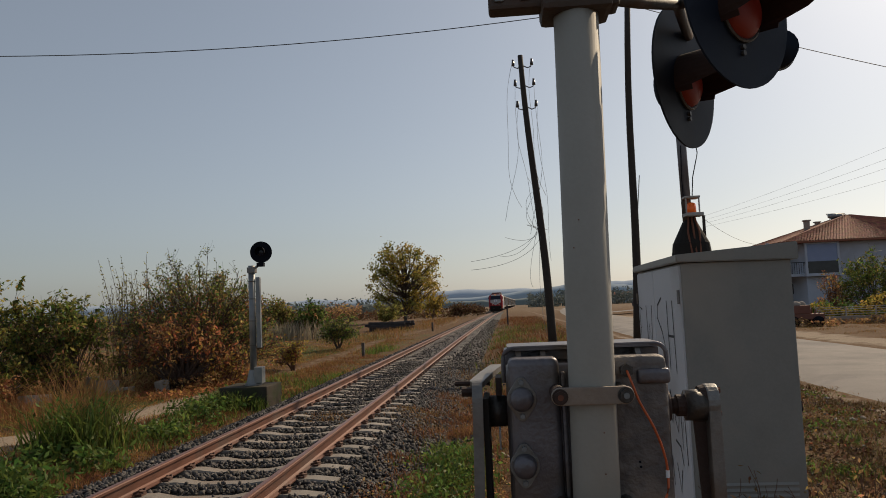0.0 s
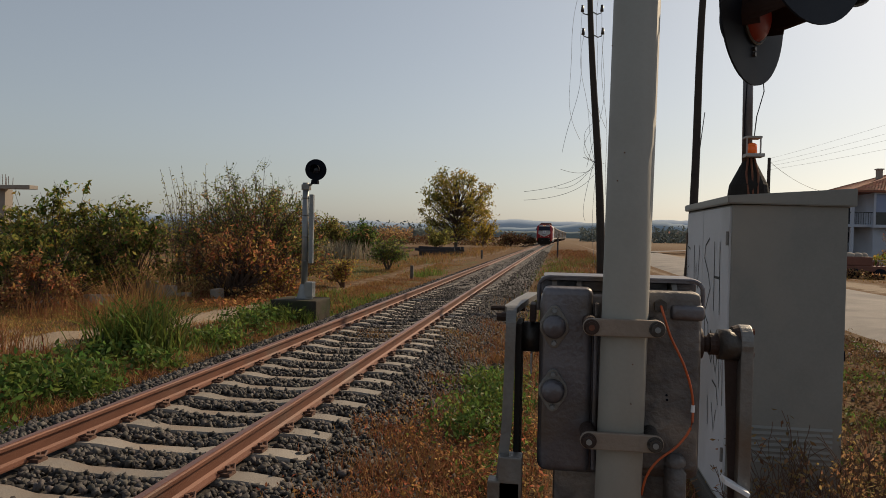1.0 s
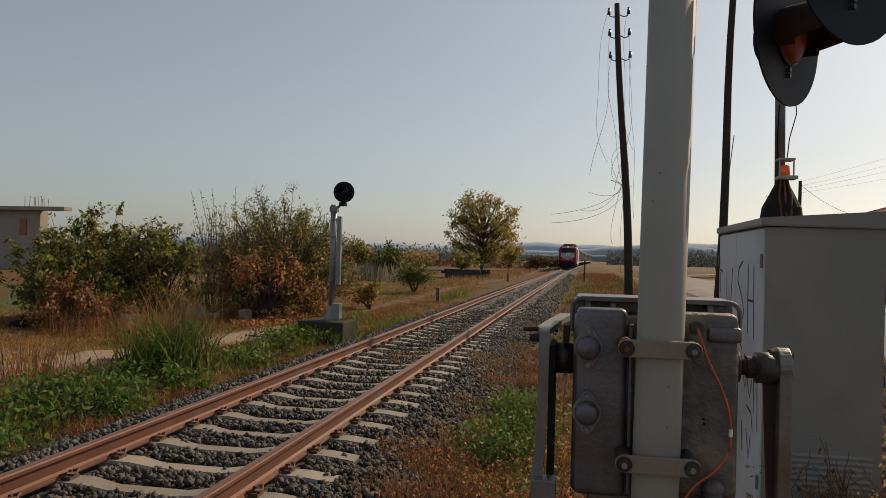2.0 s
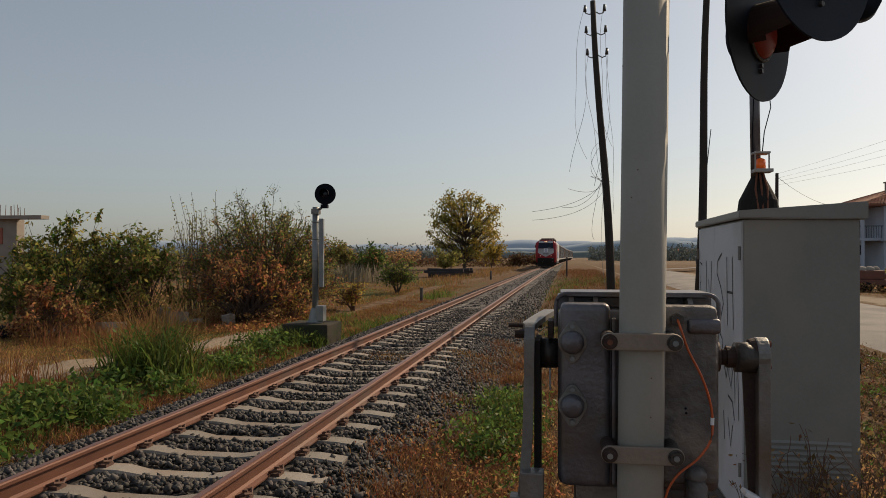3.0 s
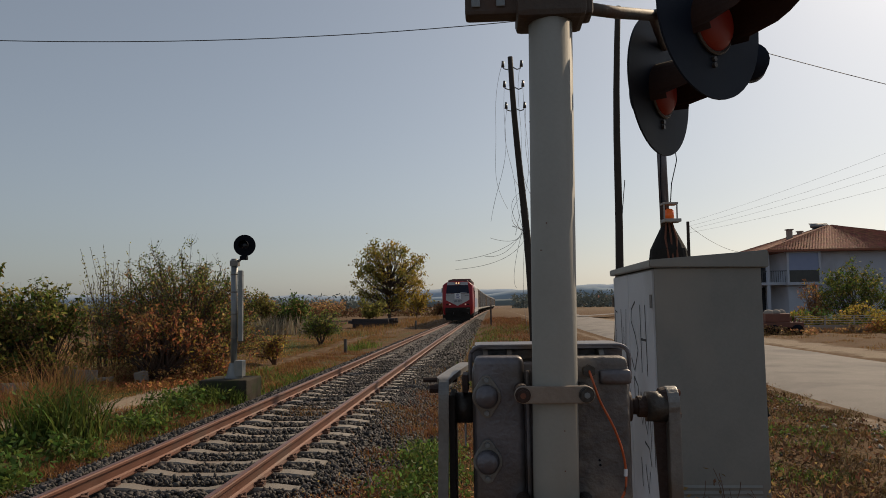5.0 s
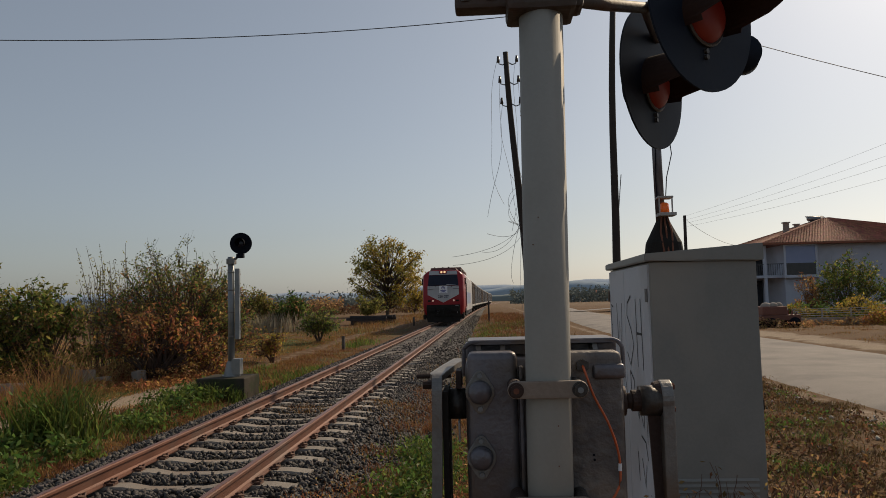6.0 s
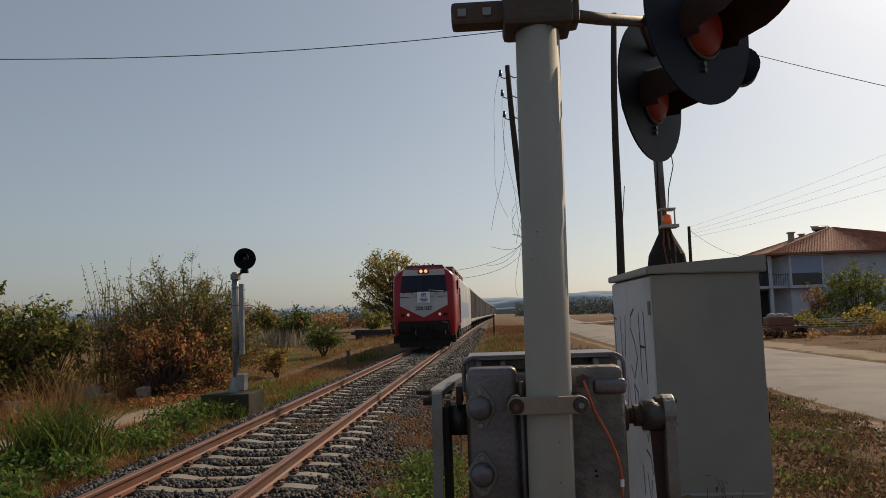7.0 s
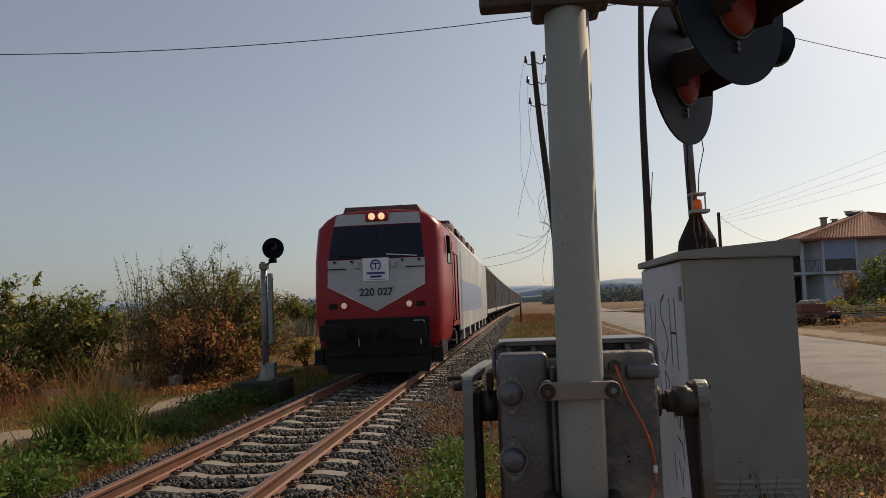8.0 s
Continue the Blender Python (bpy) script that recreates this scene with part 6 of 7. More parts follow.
def rubble():
    rng = random.Random(21)
    for x, y, w, h in ((-9.6, 19.2, 0.7, 0.35), (-8.3, 20.6, 0.5, 0.55), (-7.9, 20.8, 0.45, 0.30), (-6.9, 21.0, 0.35, 0.40), (-10.6, 18.2, 0.8, 0.22), (-9.0, 21.0, 0.35, 0.7)):
        bm = B()
        m = pose(x, y, float(ground_z(x, y)) + h * 0.4, rng.uniform(-8, 8), rng.uniform(-8, 8), rng.uniform(0, 90))
        box(bm, -w / 2, w / 2, -w / 3, w / 3, -h / 2, h / 2, 0.03, m)
        tagged(part("concrete_block", bm, RAW_CONC if rng.random() < 0.6 else WAG_SILL), "pale broken concrete block lying among weeds", "block", group="rubble in the weeds")
    for x, y in ((-11.9, 17.8), (-11.7, 18.0)):
        bm = B()
        ring = [(x + 0.26 * math.cos(a), y + 0.26 * math.sin(a), float(ground_z(x, y)) + 0.12 + (0.18 if x > -11.8 else 0)) for a in [2 * math.pi * k / 20 for k in range(21)]]
        tube(bm, ring, 0.09, 8)
        tagged(part("tyre", bm, BLACK, smooth=True), "old black tyre lying in weeds", "tyre")


rubble()


def field_wires():
    bm = B()
    tube(bm, [(15.5, 46, -0.3), (15.55, 46, 6.5)], [0.12, 0.09], 10)
    tagged(part("short_pole", bm, WOOD_POLE), "dark wooden pole beside the road", "utility pole")
    for a, b in (((15.55, 46, 6.45), (23.5, 20, 9.3)), ((15.55, 46, 6.2), (23.6, 20, 8.6)), ((15.55, 46, 6.0), (23.7, 20, 8.1)), ((15.55, 46, 5.8), (23.8, 20, 7.3))):
        bm = B()
        tube(bm, sag(a, b, 0.35, 16), 0.005, 4)
        tagged(part("overhead_line", bm, THIN_WIRE), "thin pale overhead line", "cable", group="thin overhead lines")
    bm = B()
    tube(bm, sag((15.55, 46, 6.3), (24.95, 61.1, 5.5), 0.6, 14), 0.012, 4)
    tagged(part("overhead_line", bm, WIRE), "thin line dropping towards the house", "cable")


field_wires()


# ---- plants ----
def leaf_cloud(name, P, size, mat, rng, parent=None, label="", droop=0.6):
    """Diamond leaves, folded a little, at the points P."""
    n = len(P)
    d = rng.normal(size=(n, 3))
    d[:, 2] -= droop
    d /= np.linalg.norm(d, axis=1)[:, None]
    s = np.cross(d, rng.normal(size=(n, 3)))
    s /= np.linalg.norm(s, axis=1)[:, None] + 1e-6
    nn = np.cross(d, s)
    L = size * (0.6 + 0.8 * rng.random((n, 1)))
    V = np.stack([P, P + d * L * 0.5 + s * L * 0.22 + nn * L * 0.08, P + d * L, P + d * L * 0.5 - s * L * 0.22 + nn * L * 0.08], 1)
    F = np.arange(4 * n).reshape(n, 4)
    return part(name, fast_mesh(name, V.reshape(-1, 3), F), mat, parent, label)


def grow(rng, base, height, spread, limbs, depth=3, upright=0.5, r0=0.06, trunk=0.25):
    """Branch polylines and the outer points where leaves sit."""
    lines_out, tips = [], []

    def branch(p, d, length, r, level):
        n = 5
        pts, rad = [p.copy()], [r]
        for i in range(n):
            d = d + rng.normal(0, 0.16, 3)
            d[2] += 0.05 * upright
            d /= np.linalg.norm(d)
            p = p + d * length / n
            pts.append(p.copy())
            rad.append(r * (1 - 0.75 * (i + 1) / n))
            if level > 0 and i >= 1:
                k = 2 if level > 1 else 3
                for _ in range(k if rng.random() < 0.85 else 1):
                    nd = d * (0.55 + 0.3 * upright) + rng.normal(0, 0.55, 3) * np.array([1, 1, 0.7])
                    nd[2] += 0.25 * upright
                    nd /= np.linalg.norm(nd)
                    branch(p.copy(), nd, length * rng.uniform(0.42, 0.62), r * 0.5, level - 1)
            if level <= 1:
                tips.append((p.copy(), level))
        lines_out.append((pts, rad))

    base = np.array(base, float)
    for k in range(limbs):
        a = 2 * math.pi * (k + rng.random()) / limbs
        out = spread / height
        d = np.array([math.cos(a) * out * rng.uniform(0.4, 1.1), math.sin(a) * out * rng.uniform(0.4, 1.1), 1.0])
        d /= np.linalg.norm(d)
        start = base + np.array([math.cos(a), math.sin(a), 0]) * r0 * 1.2 + np.array([0, 0, trunk * height])
        lines_out.append(([base + np.array([math.cos(a), math.sin(a), 0]) * r0 * 0.6, start], [r0, r0 * 0.8]))
        branch(start, d, height * (0.52 - trunk * 0.3) * rng.uniform(0.8, 1.15), r0 * 0.75, depth - 1)
    return lines_out, np.array([t[0] for t in tips])


def branches(lines_out, parent, mat, name="branchwork", label=""):
    bm = B()
    for pts, rad in lines_out:
        tube(bm, pts, [max(q, 0.0018) for q in rad], 4)
    return part(name, bm, mat, parent, label)


def shrub(name, label, category, at, height, spread, seed, leaves, limbs=7, depth=3, upright=0.5, r0=0.05, trunk=0.08, bark=BARK, group="", per=3, fill=0.12):
    """leaves: list of (share name, material, count, size, low, high) by relative height."""
    rng = np.random.default_rng(seed)
    x, y = at
    z = float(ground_z(x, y)) - 0.05
    t = thing(name, label, category, (0, 0, 0), group=group)
    ln, tips = grow(rng, (x, y, z), height, spread, limbs, depth, upright, r0, trunk)
    top = tips[:, 2].max()
    k = height / max(0.1, top - z)
    wide = np.percentile(np.hypot(tips[:, 0] - x, tips[:, 1] - y), 95)
    kx = spread / max(wide, 0.1)
    S = np.array([kx, kx, k])
    O = np.array([x, y, z])
    tips = O + (tips - O) * S
    ln = [([O + (np.array(p) - O) * S for p in pts], rad) for pts, rad in ln]
    branches(ln, t, bark, "trunk" if trunk > 0.12 else "branchwork", "bare brown branches")
    rel = (tips[:, 2] - z) / height
    for part_name, mat, count, size, lo, hi in leaves:
        sel = tips[(rel >= lo) & (rel <= hi)]
        if len(sel) == 0:
            continue
        P = sel[rng.integers(0, len(sel), count)] + rng.normal(0, fill, (count, 3)) * np.array([1, 1, 0.8])
        P[:, 2] = np.maximum(P[:, 2], z + 0.05)
        leaf_cloud(part_name, P, size, mat, rng, t)
    return t


def dome_bush(name, label, at, height, radius, seed, limbs, leaves, bark=DARK_TWIG, group="", low=0.12, twigs=7, stem=0.022, reach=0.5, wander=0.10, lift=0.35):
    """Stems that fan out of one stool into a rounded crown of fine twigs; leaves sit along the twigs."""
    rng = np.random.default_rng(seed)
    x, y = at
    z = float(ground_z(x, y)) - 0.05
    O = np.array([x, y, z])
    t = thing(name, label, "bush", (0, 0, 0), group=group)
    ln, P = [], []
    bulge = rng.uniform(0.86, 1.12, 12)
    for k in range(limbs):
        a, el = rng.uniform(0, 2 * math.pi), math.asin(rng.uniform(0.0, 1.0) ** 0.85)
        r = rng.uniform(0.35, 1.0) ** 0.55 * bulge[int(a / 0.5237) % 12]
        c = O + np.array([r * radius * math.cos(el) * math.cos(a), r * radius * math.cos(el) * math.sin(a), height * (low + (0.93 - low) * math.sin(el) * r)])
        s0 = O + np.array([rng.normal(0, 0.12 * radius), rng.normal(0, 0.12 * radius), 0])
        m = s0 * 0.45 + c * 0.55 + np.array([0, 0, 0.16 * (c[2] - z)]) + rng.normal(0, wander, 3)
        path = [s0 * (1 - u) ** 2 + m * 2 * u * (1 - u) + c * u * u for u in (0, 0.3, 0.55, 0.8, 1)]
        ln.append((path, [stem, stem * 0.75, stem * 0.55, stem * 0.36, stem * 0.2]))
        for j in range(twigs):
            b = path[3] + (path[4] - path[3]) * rng.uniform(-0.6, 1.0)
            d = (c - O) / (np.linalg.norm(c - O) + 1e-6) * 0.7 + rng.normal(0, 0.6, 3) + np.array([0, 0, lift])
            d *= reach * rng.uniform(0.5, 1.1) / np.linalg.norm(d)
            e = b + d
            if e[2] < z + 0.08:
                continue
            ln.append(([b, b + d * 0.5 + rng.normal(0, 0.03, 3), e], [0.006, 0.0045, 0.0025]))
            P += [b + d * u for u in rng.uniform(0.1, 1.0, 6)]
    P = np.array(P)
    branches(ln, t, bark, "branchwork", "fine dark branches")
    rel = (P[:, 2] - z) / height
    for part_name, mat, count, size, lo, hi in leaves:
        sel = P[(rel >= lo) & (rel <= hi)]
        Q = sel[rng.integers(0, len(sel), count)] + rng.normal(0, 0.045, (count, 3))
        Q[:, 2] = np.maximum(Q[:, 2], z + 0.06)
        leaf_cloud(part_name, Q, size, mat, rng, t)
    return t


# near orchard bushes on the field side
dome_bush("shrub", "olive-green fruit bush with drooping pointed leaves", (-11.6, 19.8), 3.75, 2.5, 41, 170, [("foliage", LEAF_OLIVE, 5200, 0.15, 0.0, 1), ("green_leaves", LEAF_GREEN, 2600, 0.15, 0.0, 1), ("yellowed_leaves", LEAF_GOLD, 1300, 0.13, 0.2, 1)], group="field bushes", reach=0.5, lift=0.3, twigs=5)
dome_bush("shrub", "upright green fruit bush with some browned leaves", (-9.6, 20.6), 3.7, 1.5, 42, 95, [("foliage", LEAF_OLIVE, 2400, 0.15, 0.12, 1), ("green_leaves", LEAF_GREEN, 1500, 0.15, 0.1, 1), ("dry_leaves", LEAF_BROWN, 700, 0.13, 0.0, 0.6)], group="field bushes", reach=0.45, lift=0.45, twigs=5)
dome_bush("shrub", "rust-red dying bush in front of green ones", (-10.5, 17.8), 1.7, 1.25, 43, 60, [("foliage", LEAF_RUST, 1000, 0.12, 0, 1), ("dry_leaves", LEAF_BROWN, 900, 0.11, 0, 1)], bark=TWIG, group="field bushes", reach=0.35)
dome_bush("large_bush", "large tangled bush of fine twigs, green above and rust-brown below", (-7.15, 24.4), 4.55, 3.15, 44, 400, [("foliage", LEAF_GREEN, 5000, 0.09, 0.3, 1), ("olive_leaves", LEAF_OLIVE, 9000, 0.09, 0.15, 1), ("dry_leaves", LEAF_BROWN, 3400, 0.09, 0.08, 0.8), ("rust_leaves", LEAF_RUST, 2200, 0.12, 0.08, 0.62)], low=0.16, twigs=8, reach=0.55, lift=0.2, stem=0.028)


def upright_shoots():
    rng = np.random.default_rng(45)
    t = thing("sapling_clump", "clump of upright grey shoots with sparse small leaves", "bush")
    P, ln = [], []
    for k in range(46):
        x, y = -9.55 + rng.normal(0, 0.5), 24.6 + rng.normal(0, 0.4)
        z = float(ground_z(x, y)) - 0.05
        h = rng.uniform(2.6, 4.75) * (1.0 if x > -9.7 else 0.78)
        a, b = rng.normal(-0.10, 0.10), rng.normal(0, 0.08)
        pts = [np.array([x + a * h * u + 0.05 * math.sin(k + 5 * u), y + b * h * u, z + h * u]) for u in np.linspace(0, 1, 7)]
        ln.append((pts, [0.016 - 0.0018 * q for q in range(7)]))
        for _ in range(60):
            u = rng.uniform(0.15, 1.0)
            P.append(pts[0] + (pts[-1] - pts[0]) * u + rng.normal(0, 0.05, 3))
    branches(ln, t, DARK_TWIG, "stem")
    leaf_cloud("foliage", np.array(P), 0.085, LEAF_OLIVE, rng, t, droop=-0.5)


upright_shoots()
dome_bush("shrub", "small fruit tree with curling rust-red leaves", (-6.7, 21.8), 2.6, 1.9, 46, 75, [("foliage", LEAF_RUST, 1500, 0.13, 0.2, 1), ("dry_leaves", LEAF_BROWN, 500, 0.12, 0.1, 1), ("yellowed_leaves", LEAF_GOLD, 160, 0.12, 0.15, 1)], group="field bushes", low=0.3, reach=0.45, stem=0.03)
dome_bush("shrub", "sprawling low bramble with rust and yellow leaves", (-5.6, 22.6), 1.3, 0.9, 146, 40, [("foliage", LEAF_RUST, 400, 0.11, 0, 1), ("yellowed_leaves", LEAF_GOLD, 350, 0.11, 0, 1)], bark=TWIG, group="field bushes", reach=0.3)
shrub("shrub", "small orange and yellow bush behind the signal", "bush", (-4.9, 27.5), 1.3, 0.7, 47, [("foliage", LEAF_GOLD, 500, 0.11, 0, 1), ("rust_leaves", LEAF_RUST, 350, 0.11, 0, 1)], 6, bark=TWIG, group="field bushes")
shrub("round_bush", "compact fresh green bush in the meadow", "bush", (-6.1, 40.5), 2.15, 1.25, 48, [("foliage", LEAF_GREEN, 1100, 0.15, 0.05, 1), ("pale_leaves", LEAF_OLIVE, 800, 0.15, 0.05, 1)], 8, bark=BARK)
shrub("round_bush", "small rounded green tree at the edge of a field", "bush", (-8.9, 78.0), 3.2, 1.35, 49, [("foliage", LEAF_OLIVE, 1800, 0.28, 0.2, 1)], 6, trunk=0.2)
for k, (x, y, h, s, m) in enumerate(((-18.8, 64, 3.7, 1.8, LEAF_BROWN), (-16.6, 62, 4.0, 1.6, LEAF_OLIVE), (-14.6, 63, 3.0, 1.5, LEAF_GREEN), (-13.2, 62, 3.6, 1.1, LEAF_GREEN), (-21.5, 66, 3.5, 2.0, LEAF_OLIVE), (-24.5, 64, 3.9, 2.2, LEAF_OLIVE))):
    shrub("hedge_tree", "shaggy small tree in a field hedge", "tree", (x, y), h, s, 60 + k, [("foliage", m, 1500, 0.26, 0.1, 1), ("dry_leaves", LEAF_BROWN, 400, 0.25, 0, 0.8)], 7, group="hedge trees")


def big_tree():
    """Round crown of leaf clumps on limbs that leave a short trunk."""
    rng = np.random.default_rng(77)
    x, y, H, W = -12.9, 120.0, 13.4, 6.0
    z = float(ground_z(x, y)) - 0.1
    t = thing("field_tree", "broad tree with a full crown of yellowing autumn leaves", "tree")
    stem = [np.array([x + 0.25 * math.sin(2.1 * u), y, z + H * 0.8 * u]) for u in np.linspace(0, 1, 9)]
    ln = [(stem, [0.34 - 0.034 * k for k in range(9)])]
    C, green, gold = 165, [], []
    for k in range(C):
        d = rng.normal(size=3)
        d /= np.linalg.norm(d)
        r = rng.uniform(0.35, 1.0) ** 0.6 * rng.uniform(0.85, 1.08)
        c = np.array([x, y, z + H * 0.53]) + d * r * np.array([W, W, H * 0.46])
        if c[2] < z + 1.9:
            continue
        a0 = stem[int(np.clip((c[2] - z) / H * 6.5, 1, 8))]
        mid = (a0 + c) / 2 + rng.normal(0, 0.25, 3) + np.array([0, 0, -0.4])
        ln.append(([a0, mid, c], [0.13, 0.075, 0.03]))
        n = int(rng.uniform(35, 75))
        pts = c + rng.normal(0, 1, (n, 3)) * np.array([0.46, 0.46, 0.38]) * rng.uniform(0.7, 1.25)
        (gold if rng.random() < 0.55 + 0.3 * d[0] else green).append(pts)
    branches(ln, t, BARK, "trunk", "brown trunk and limbs")
    leaf_cloud("foliage", np.concatenate(green), 0.42, LEAF_OLIVE, rng, t)
    leaf_cloud("yellowed_leaves", np.concatenate(gold), 0.42, LEAF_GOLD, rng, t)


big_tree()
for k, (x, y, h, s, m) in enumerate(((-9.2, 128, 5.5, 2.6, LEAF_GOLD), (-3.2, 150, 3.0, 3.2, LEAF_DULL), (-5.5, 146, 2.8, 2.6, LEAF_DULL), (-30, 150, 4, 4, LEAF_BROWN), (-40, 140, 4, 4, LEAF_OLIVE))):
    shrub("hedge_tree", "low brownish brush far along the track", "bush", (x, y), h, s, 90 + k, [("foliage", m, 1000, 0.5, 0.0, 1)], 7, group="hedge trees", fill=0.3)
dome_bush("garden_tree", "tall leafy shrub in front of the pale house", (27.8, 51.5), 4.7, 2.7, 101, 150, [("foliage", LEAF_GREEN, 3000, 0.20, 0.05, 1), ("pale_leaves", LEAF_OLIVE, 1500, 0.2, 0.2, 1), ("yellowed_leaves", LEAF_GOLD, 300, 0.2, 0.4, 1)], reach=0.8, lift=0.7)
dome_bush("garden_tree", "reddish half-bare garden tree by the house", (24.9, 51.0), 3.3, 1.25, 102, 60, [("foliage", LEAF_RUST, 350, 0.18, 0.1, 1), ("dry_leaves", LEAF_BROWN, 450, 0.18, 0.1, 1)], reach=0.5)


def hedge(name, label, mat, x0, x1, y0, y1, z0, z1, n, size, seed):
    rng = np.random.default_rng(seed)
    P = np.stack([rng.uniform(x0, x1, n), rng.uniform(y0, y1, n), np.zeros(n)], 1)
    top = z1 * (0.75 + 0.35 * np.sin(P[:, 0] * 1.3 + seed) * np.sin(P[:, 0] * 0.47))
    P[:, 2] = ground_z(P[:, 0], P[:, 1]) + z0 + (top - z0) * rng.random(n) ** 0.8
    tagged(leaf_cloud(name, P, size, mat, rng), label, "hedge", kind="stuff")


hedge("vine_hedge", "yellow-green vines behind a garden railing", LEAF_GOLD, 20.0, 34, 41.9, 42.8, 0.3, 1.45, 3400, 0.18, 5)
hedge("vine_hedge", "green vine leaves behind a garden railing", LEAF_GREEN, 20.0, 34, 42.0, 42.9, 0.2, 1.4, 2400, 0.18, 15)
hedge("weed_hedge", "brownish weeds along a roadside wall", LEAF_BROWN, 19, 33, 40.3, 41.3, 0.0, 0.42, 3000, 0.13, 6)
hedge("weed_hedge", "tall yellow weeds at the roadside", LEAF_GOLD, 23.3, 26.5, 39.6, 40.6, 0.0, 1.35, 1500, 0.15, 7)
hedge("weed_hedge", "brown weeds round a farm machine", LEAF_BROWN, 17.0, 19.8, 38.5, 39.1, 0.0, 0.5, 700, 0.12, 17)
hedge("weed_hedge", "rusty dock weeds at the roadside", LEAF_RUST, 23.0, 26.5, 39.6, 40.6, 0.0, 1.1, 900, 0.14, 16)
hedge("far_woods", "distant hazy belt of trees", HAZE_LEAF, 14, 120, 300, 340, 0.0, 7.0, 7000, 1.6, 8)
hedge("far_woods", "distant reddish-brown scrub beyond the meadow", LEAF_DULL, -60, -5, 150, 175, 0.0, 2.2, 6000, 0.55, 9)
hedge("far_woods", "distant brown scrub beyond the field bushes", LEAF_DULL, -75, -18, 75, 100, 0.0, 2.4, 7000, 0.4, 10)
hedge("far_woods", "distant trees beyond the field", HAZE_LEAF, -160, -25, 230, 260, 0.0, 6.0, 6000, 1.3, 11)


hedge("bramble_tangle", "low brown bramble tangle under the bushes", LEAF_BROWN, -13.5, -5.4, 20.8, 25.0, 0.0, 0.55, 6000, 0.11, 12)
hedge("bramble_tangle", "rust-coloured leaf litter under the bushes", LEAF_RUST, -12.5, -5.2, 18.6, 24.0, 0.0, 0.22, 6000, 0.11, 13)
hedge("bramble_tangle", "brown scrub behind the bushes", LEAF_BROWN, -16, -8, 26.5, 29, 0.0, 1.5, 3500, 0.13, 14)


def blades(name, label, P, height, width, mat, seed, lean=0.35, category="grass"):
    """Bent tapered blades rooted at P (n, 2)."""
    rng = np.random.default_rng(seed)
    n = len(P)
    z = surface_z(P[:, 0], P[:, 1]) - 0.01
    base = np.column_stack([P, z])
    a = rng.uniform(0, 2 * math.pi, n)
    h = height * (0.45 + 0.75 * rng.random(n))
    d = np.stack([np.cos(a), np.sin(a), np.zeros(n)], 1)
    s = np.stack([-np.sin(a + 0.6), np.cos(a + 0.6), np.zeros(n)], 1) * (width * (0.6 + 0.8 * rng.random(n)))[:, None]
    b = (lean * (0.3 + rng.random(n)))[:, None]
    up = np.array([0, 0, 1.0])
    m = base + d * b * 0.35 * h[:, None] + up * (0.55 * h)[:, None]
    e = base + d * b * 1.15 * h[:, None] + up * (h * (1 - 0.25 * b[:, 0]))[:, None]
    V = np.stack([base - s / 2, base + s / 2, m + s * 0.4, m - s * 0.4, e], 1)
    i = 5 * np.arange(n)
    F = np.concatenate([np.stack([i, i + 1, i + 2], 1), np.stack([i, i + 2, i + 3], 1), np.stack([i + 3, i + 2, i + 4], 1)])
    return tagged(part(name, fast_mesh(name, V.reshape(-1, 3), F), mat), label, category, kind="stuff")


def patches(seed, n, x0, x1, y0, y1, clump=0.0, count=40, power=1.0):
    rng = np.random.default_rng(seed)
    if clump:
        cx, cy = rng.uniform(x0, x1, count), y0 + (y1 - y0) * rng.random(count) ** power
        k = rng.integers(0, count, n)
        return np.column_stack([cx[k] + rng.normal(0, clump, n), cy[k] + rng.normal(0, clump, n)])
    return np.column_stack([rng.uniform(x0, x1, n), y0 + (y1 - y0) * rng.random(n) ** power])


def keep_off(P, *zones):
    k = np.ones(len(P), bool)
    for x0, x1, y0, y1 in zones:
        k &= ~((P[:, 0] > x0) & (P[:, 0] < x1) & (P[:, 1] > y0) & (P[:, 1] < y1))
    return P[k]


def off_path(P, half=0.6):
    """Keeps growth off the beaten dirt track."""
    return P[np.abs(P[:, 0] - path_x(P[:, 1])) > half]


CAB = (4.08, 4.86, 4.36, 5.86)
# road side of the track
blades("dry_weeds", "matted reddish-brown weeds beside the ballast", keep_off(patches(1, 15000, 1.75, 4.2, 2.2, 16, 0.16, 150, 1.3), (3.0, 3.8, 2.2, 2.8), CAB), 0.13, 0.010, GRASS_RED, 1, 0.9)
blades("dry_grass", "dry straw-coloured grass beside the ballast", keep_off(patches(2, 6000, 1.9, 4.6, 2.5, 26, 0.3, 80, 1.2), (3.0, 3.8, 2.2, 2.8), CAB), 0.17, 0.008, GRASS_DRY, 2, 0.9)
blades("green_grass", "green grass tufts beside the barrier machine", patches(3, 1900, 2.2, 2.8, 7.2, 10.2, 0.15, 14), 0.20, 0.010, GRASS_GREEN, 3, 0.6)
blades("dry_weeds", "tall orange-brown dry grass strip along the railway", patches(4, 7500, 2.9, 6.6, 17, 90, 0.4, 140, 1.4), 0.36, 0.022, GRASS_RED, 4, 0.95)
blades("dry_grass", "pale dry grass strip along the railway", patches(5, 5000, 2.9, 6.6, 17, 90, 0.4, 100, 1.4), 0.30, 0.02, GRASS_DULL, 5, 1.0)
blades("verge_grass", "short trampled dry grass on the road verge", keep_off(patches(6, 15000, 4.2, 8.8, 2.5, 22, 0.2, 240), CAB), 0.09, 0.010, GRASS_DRY, 6, 1.2)
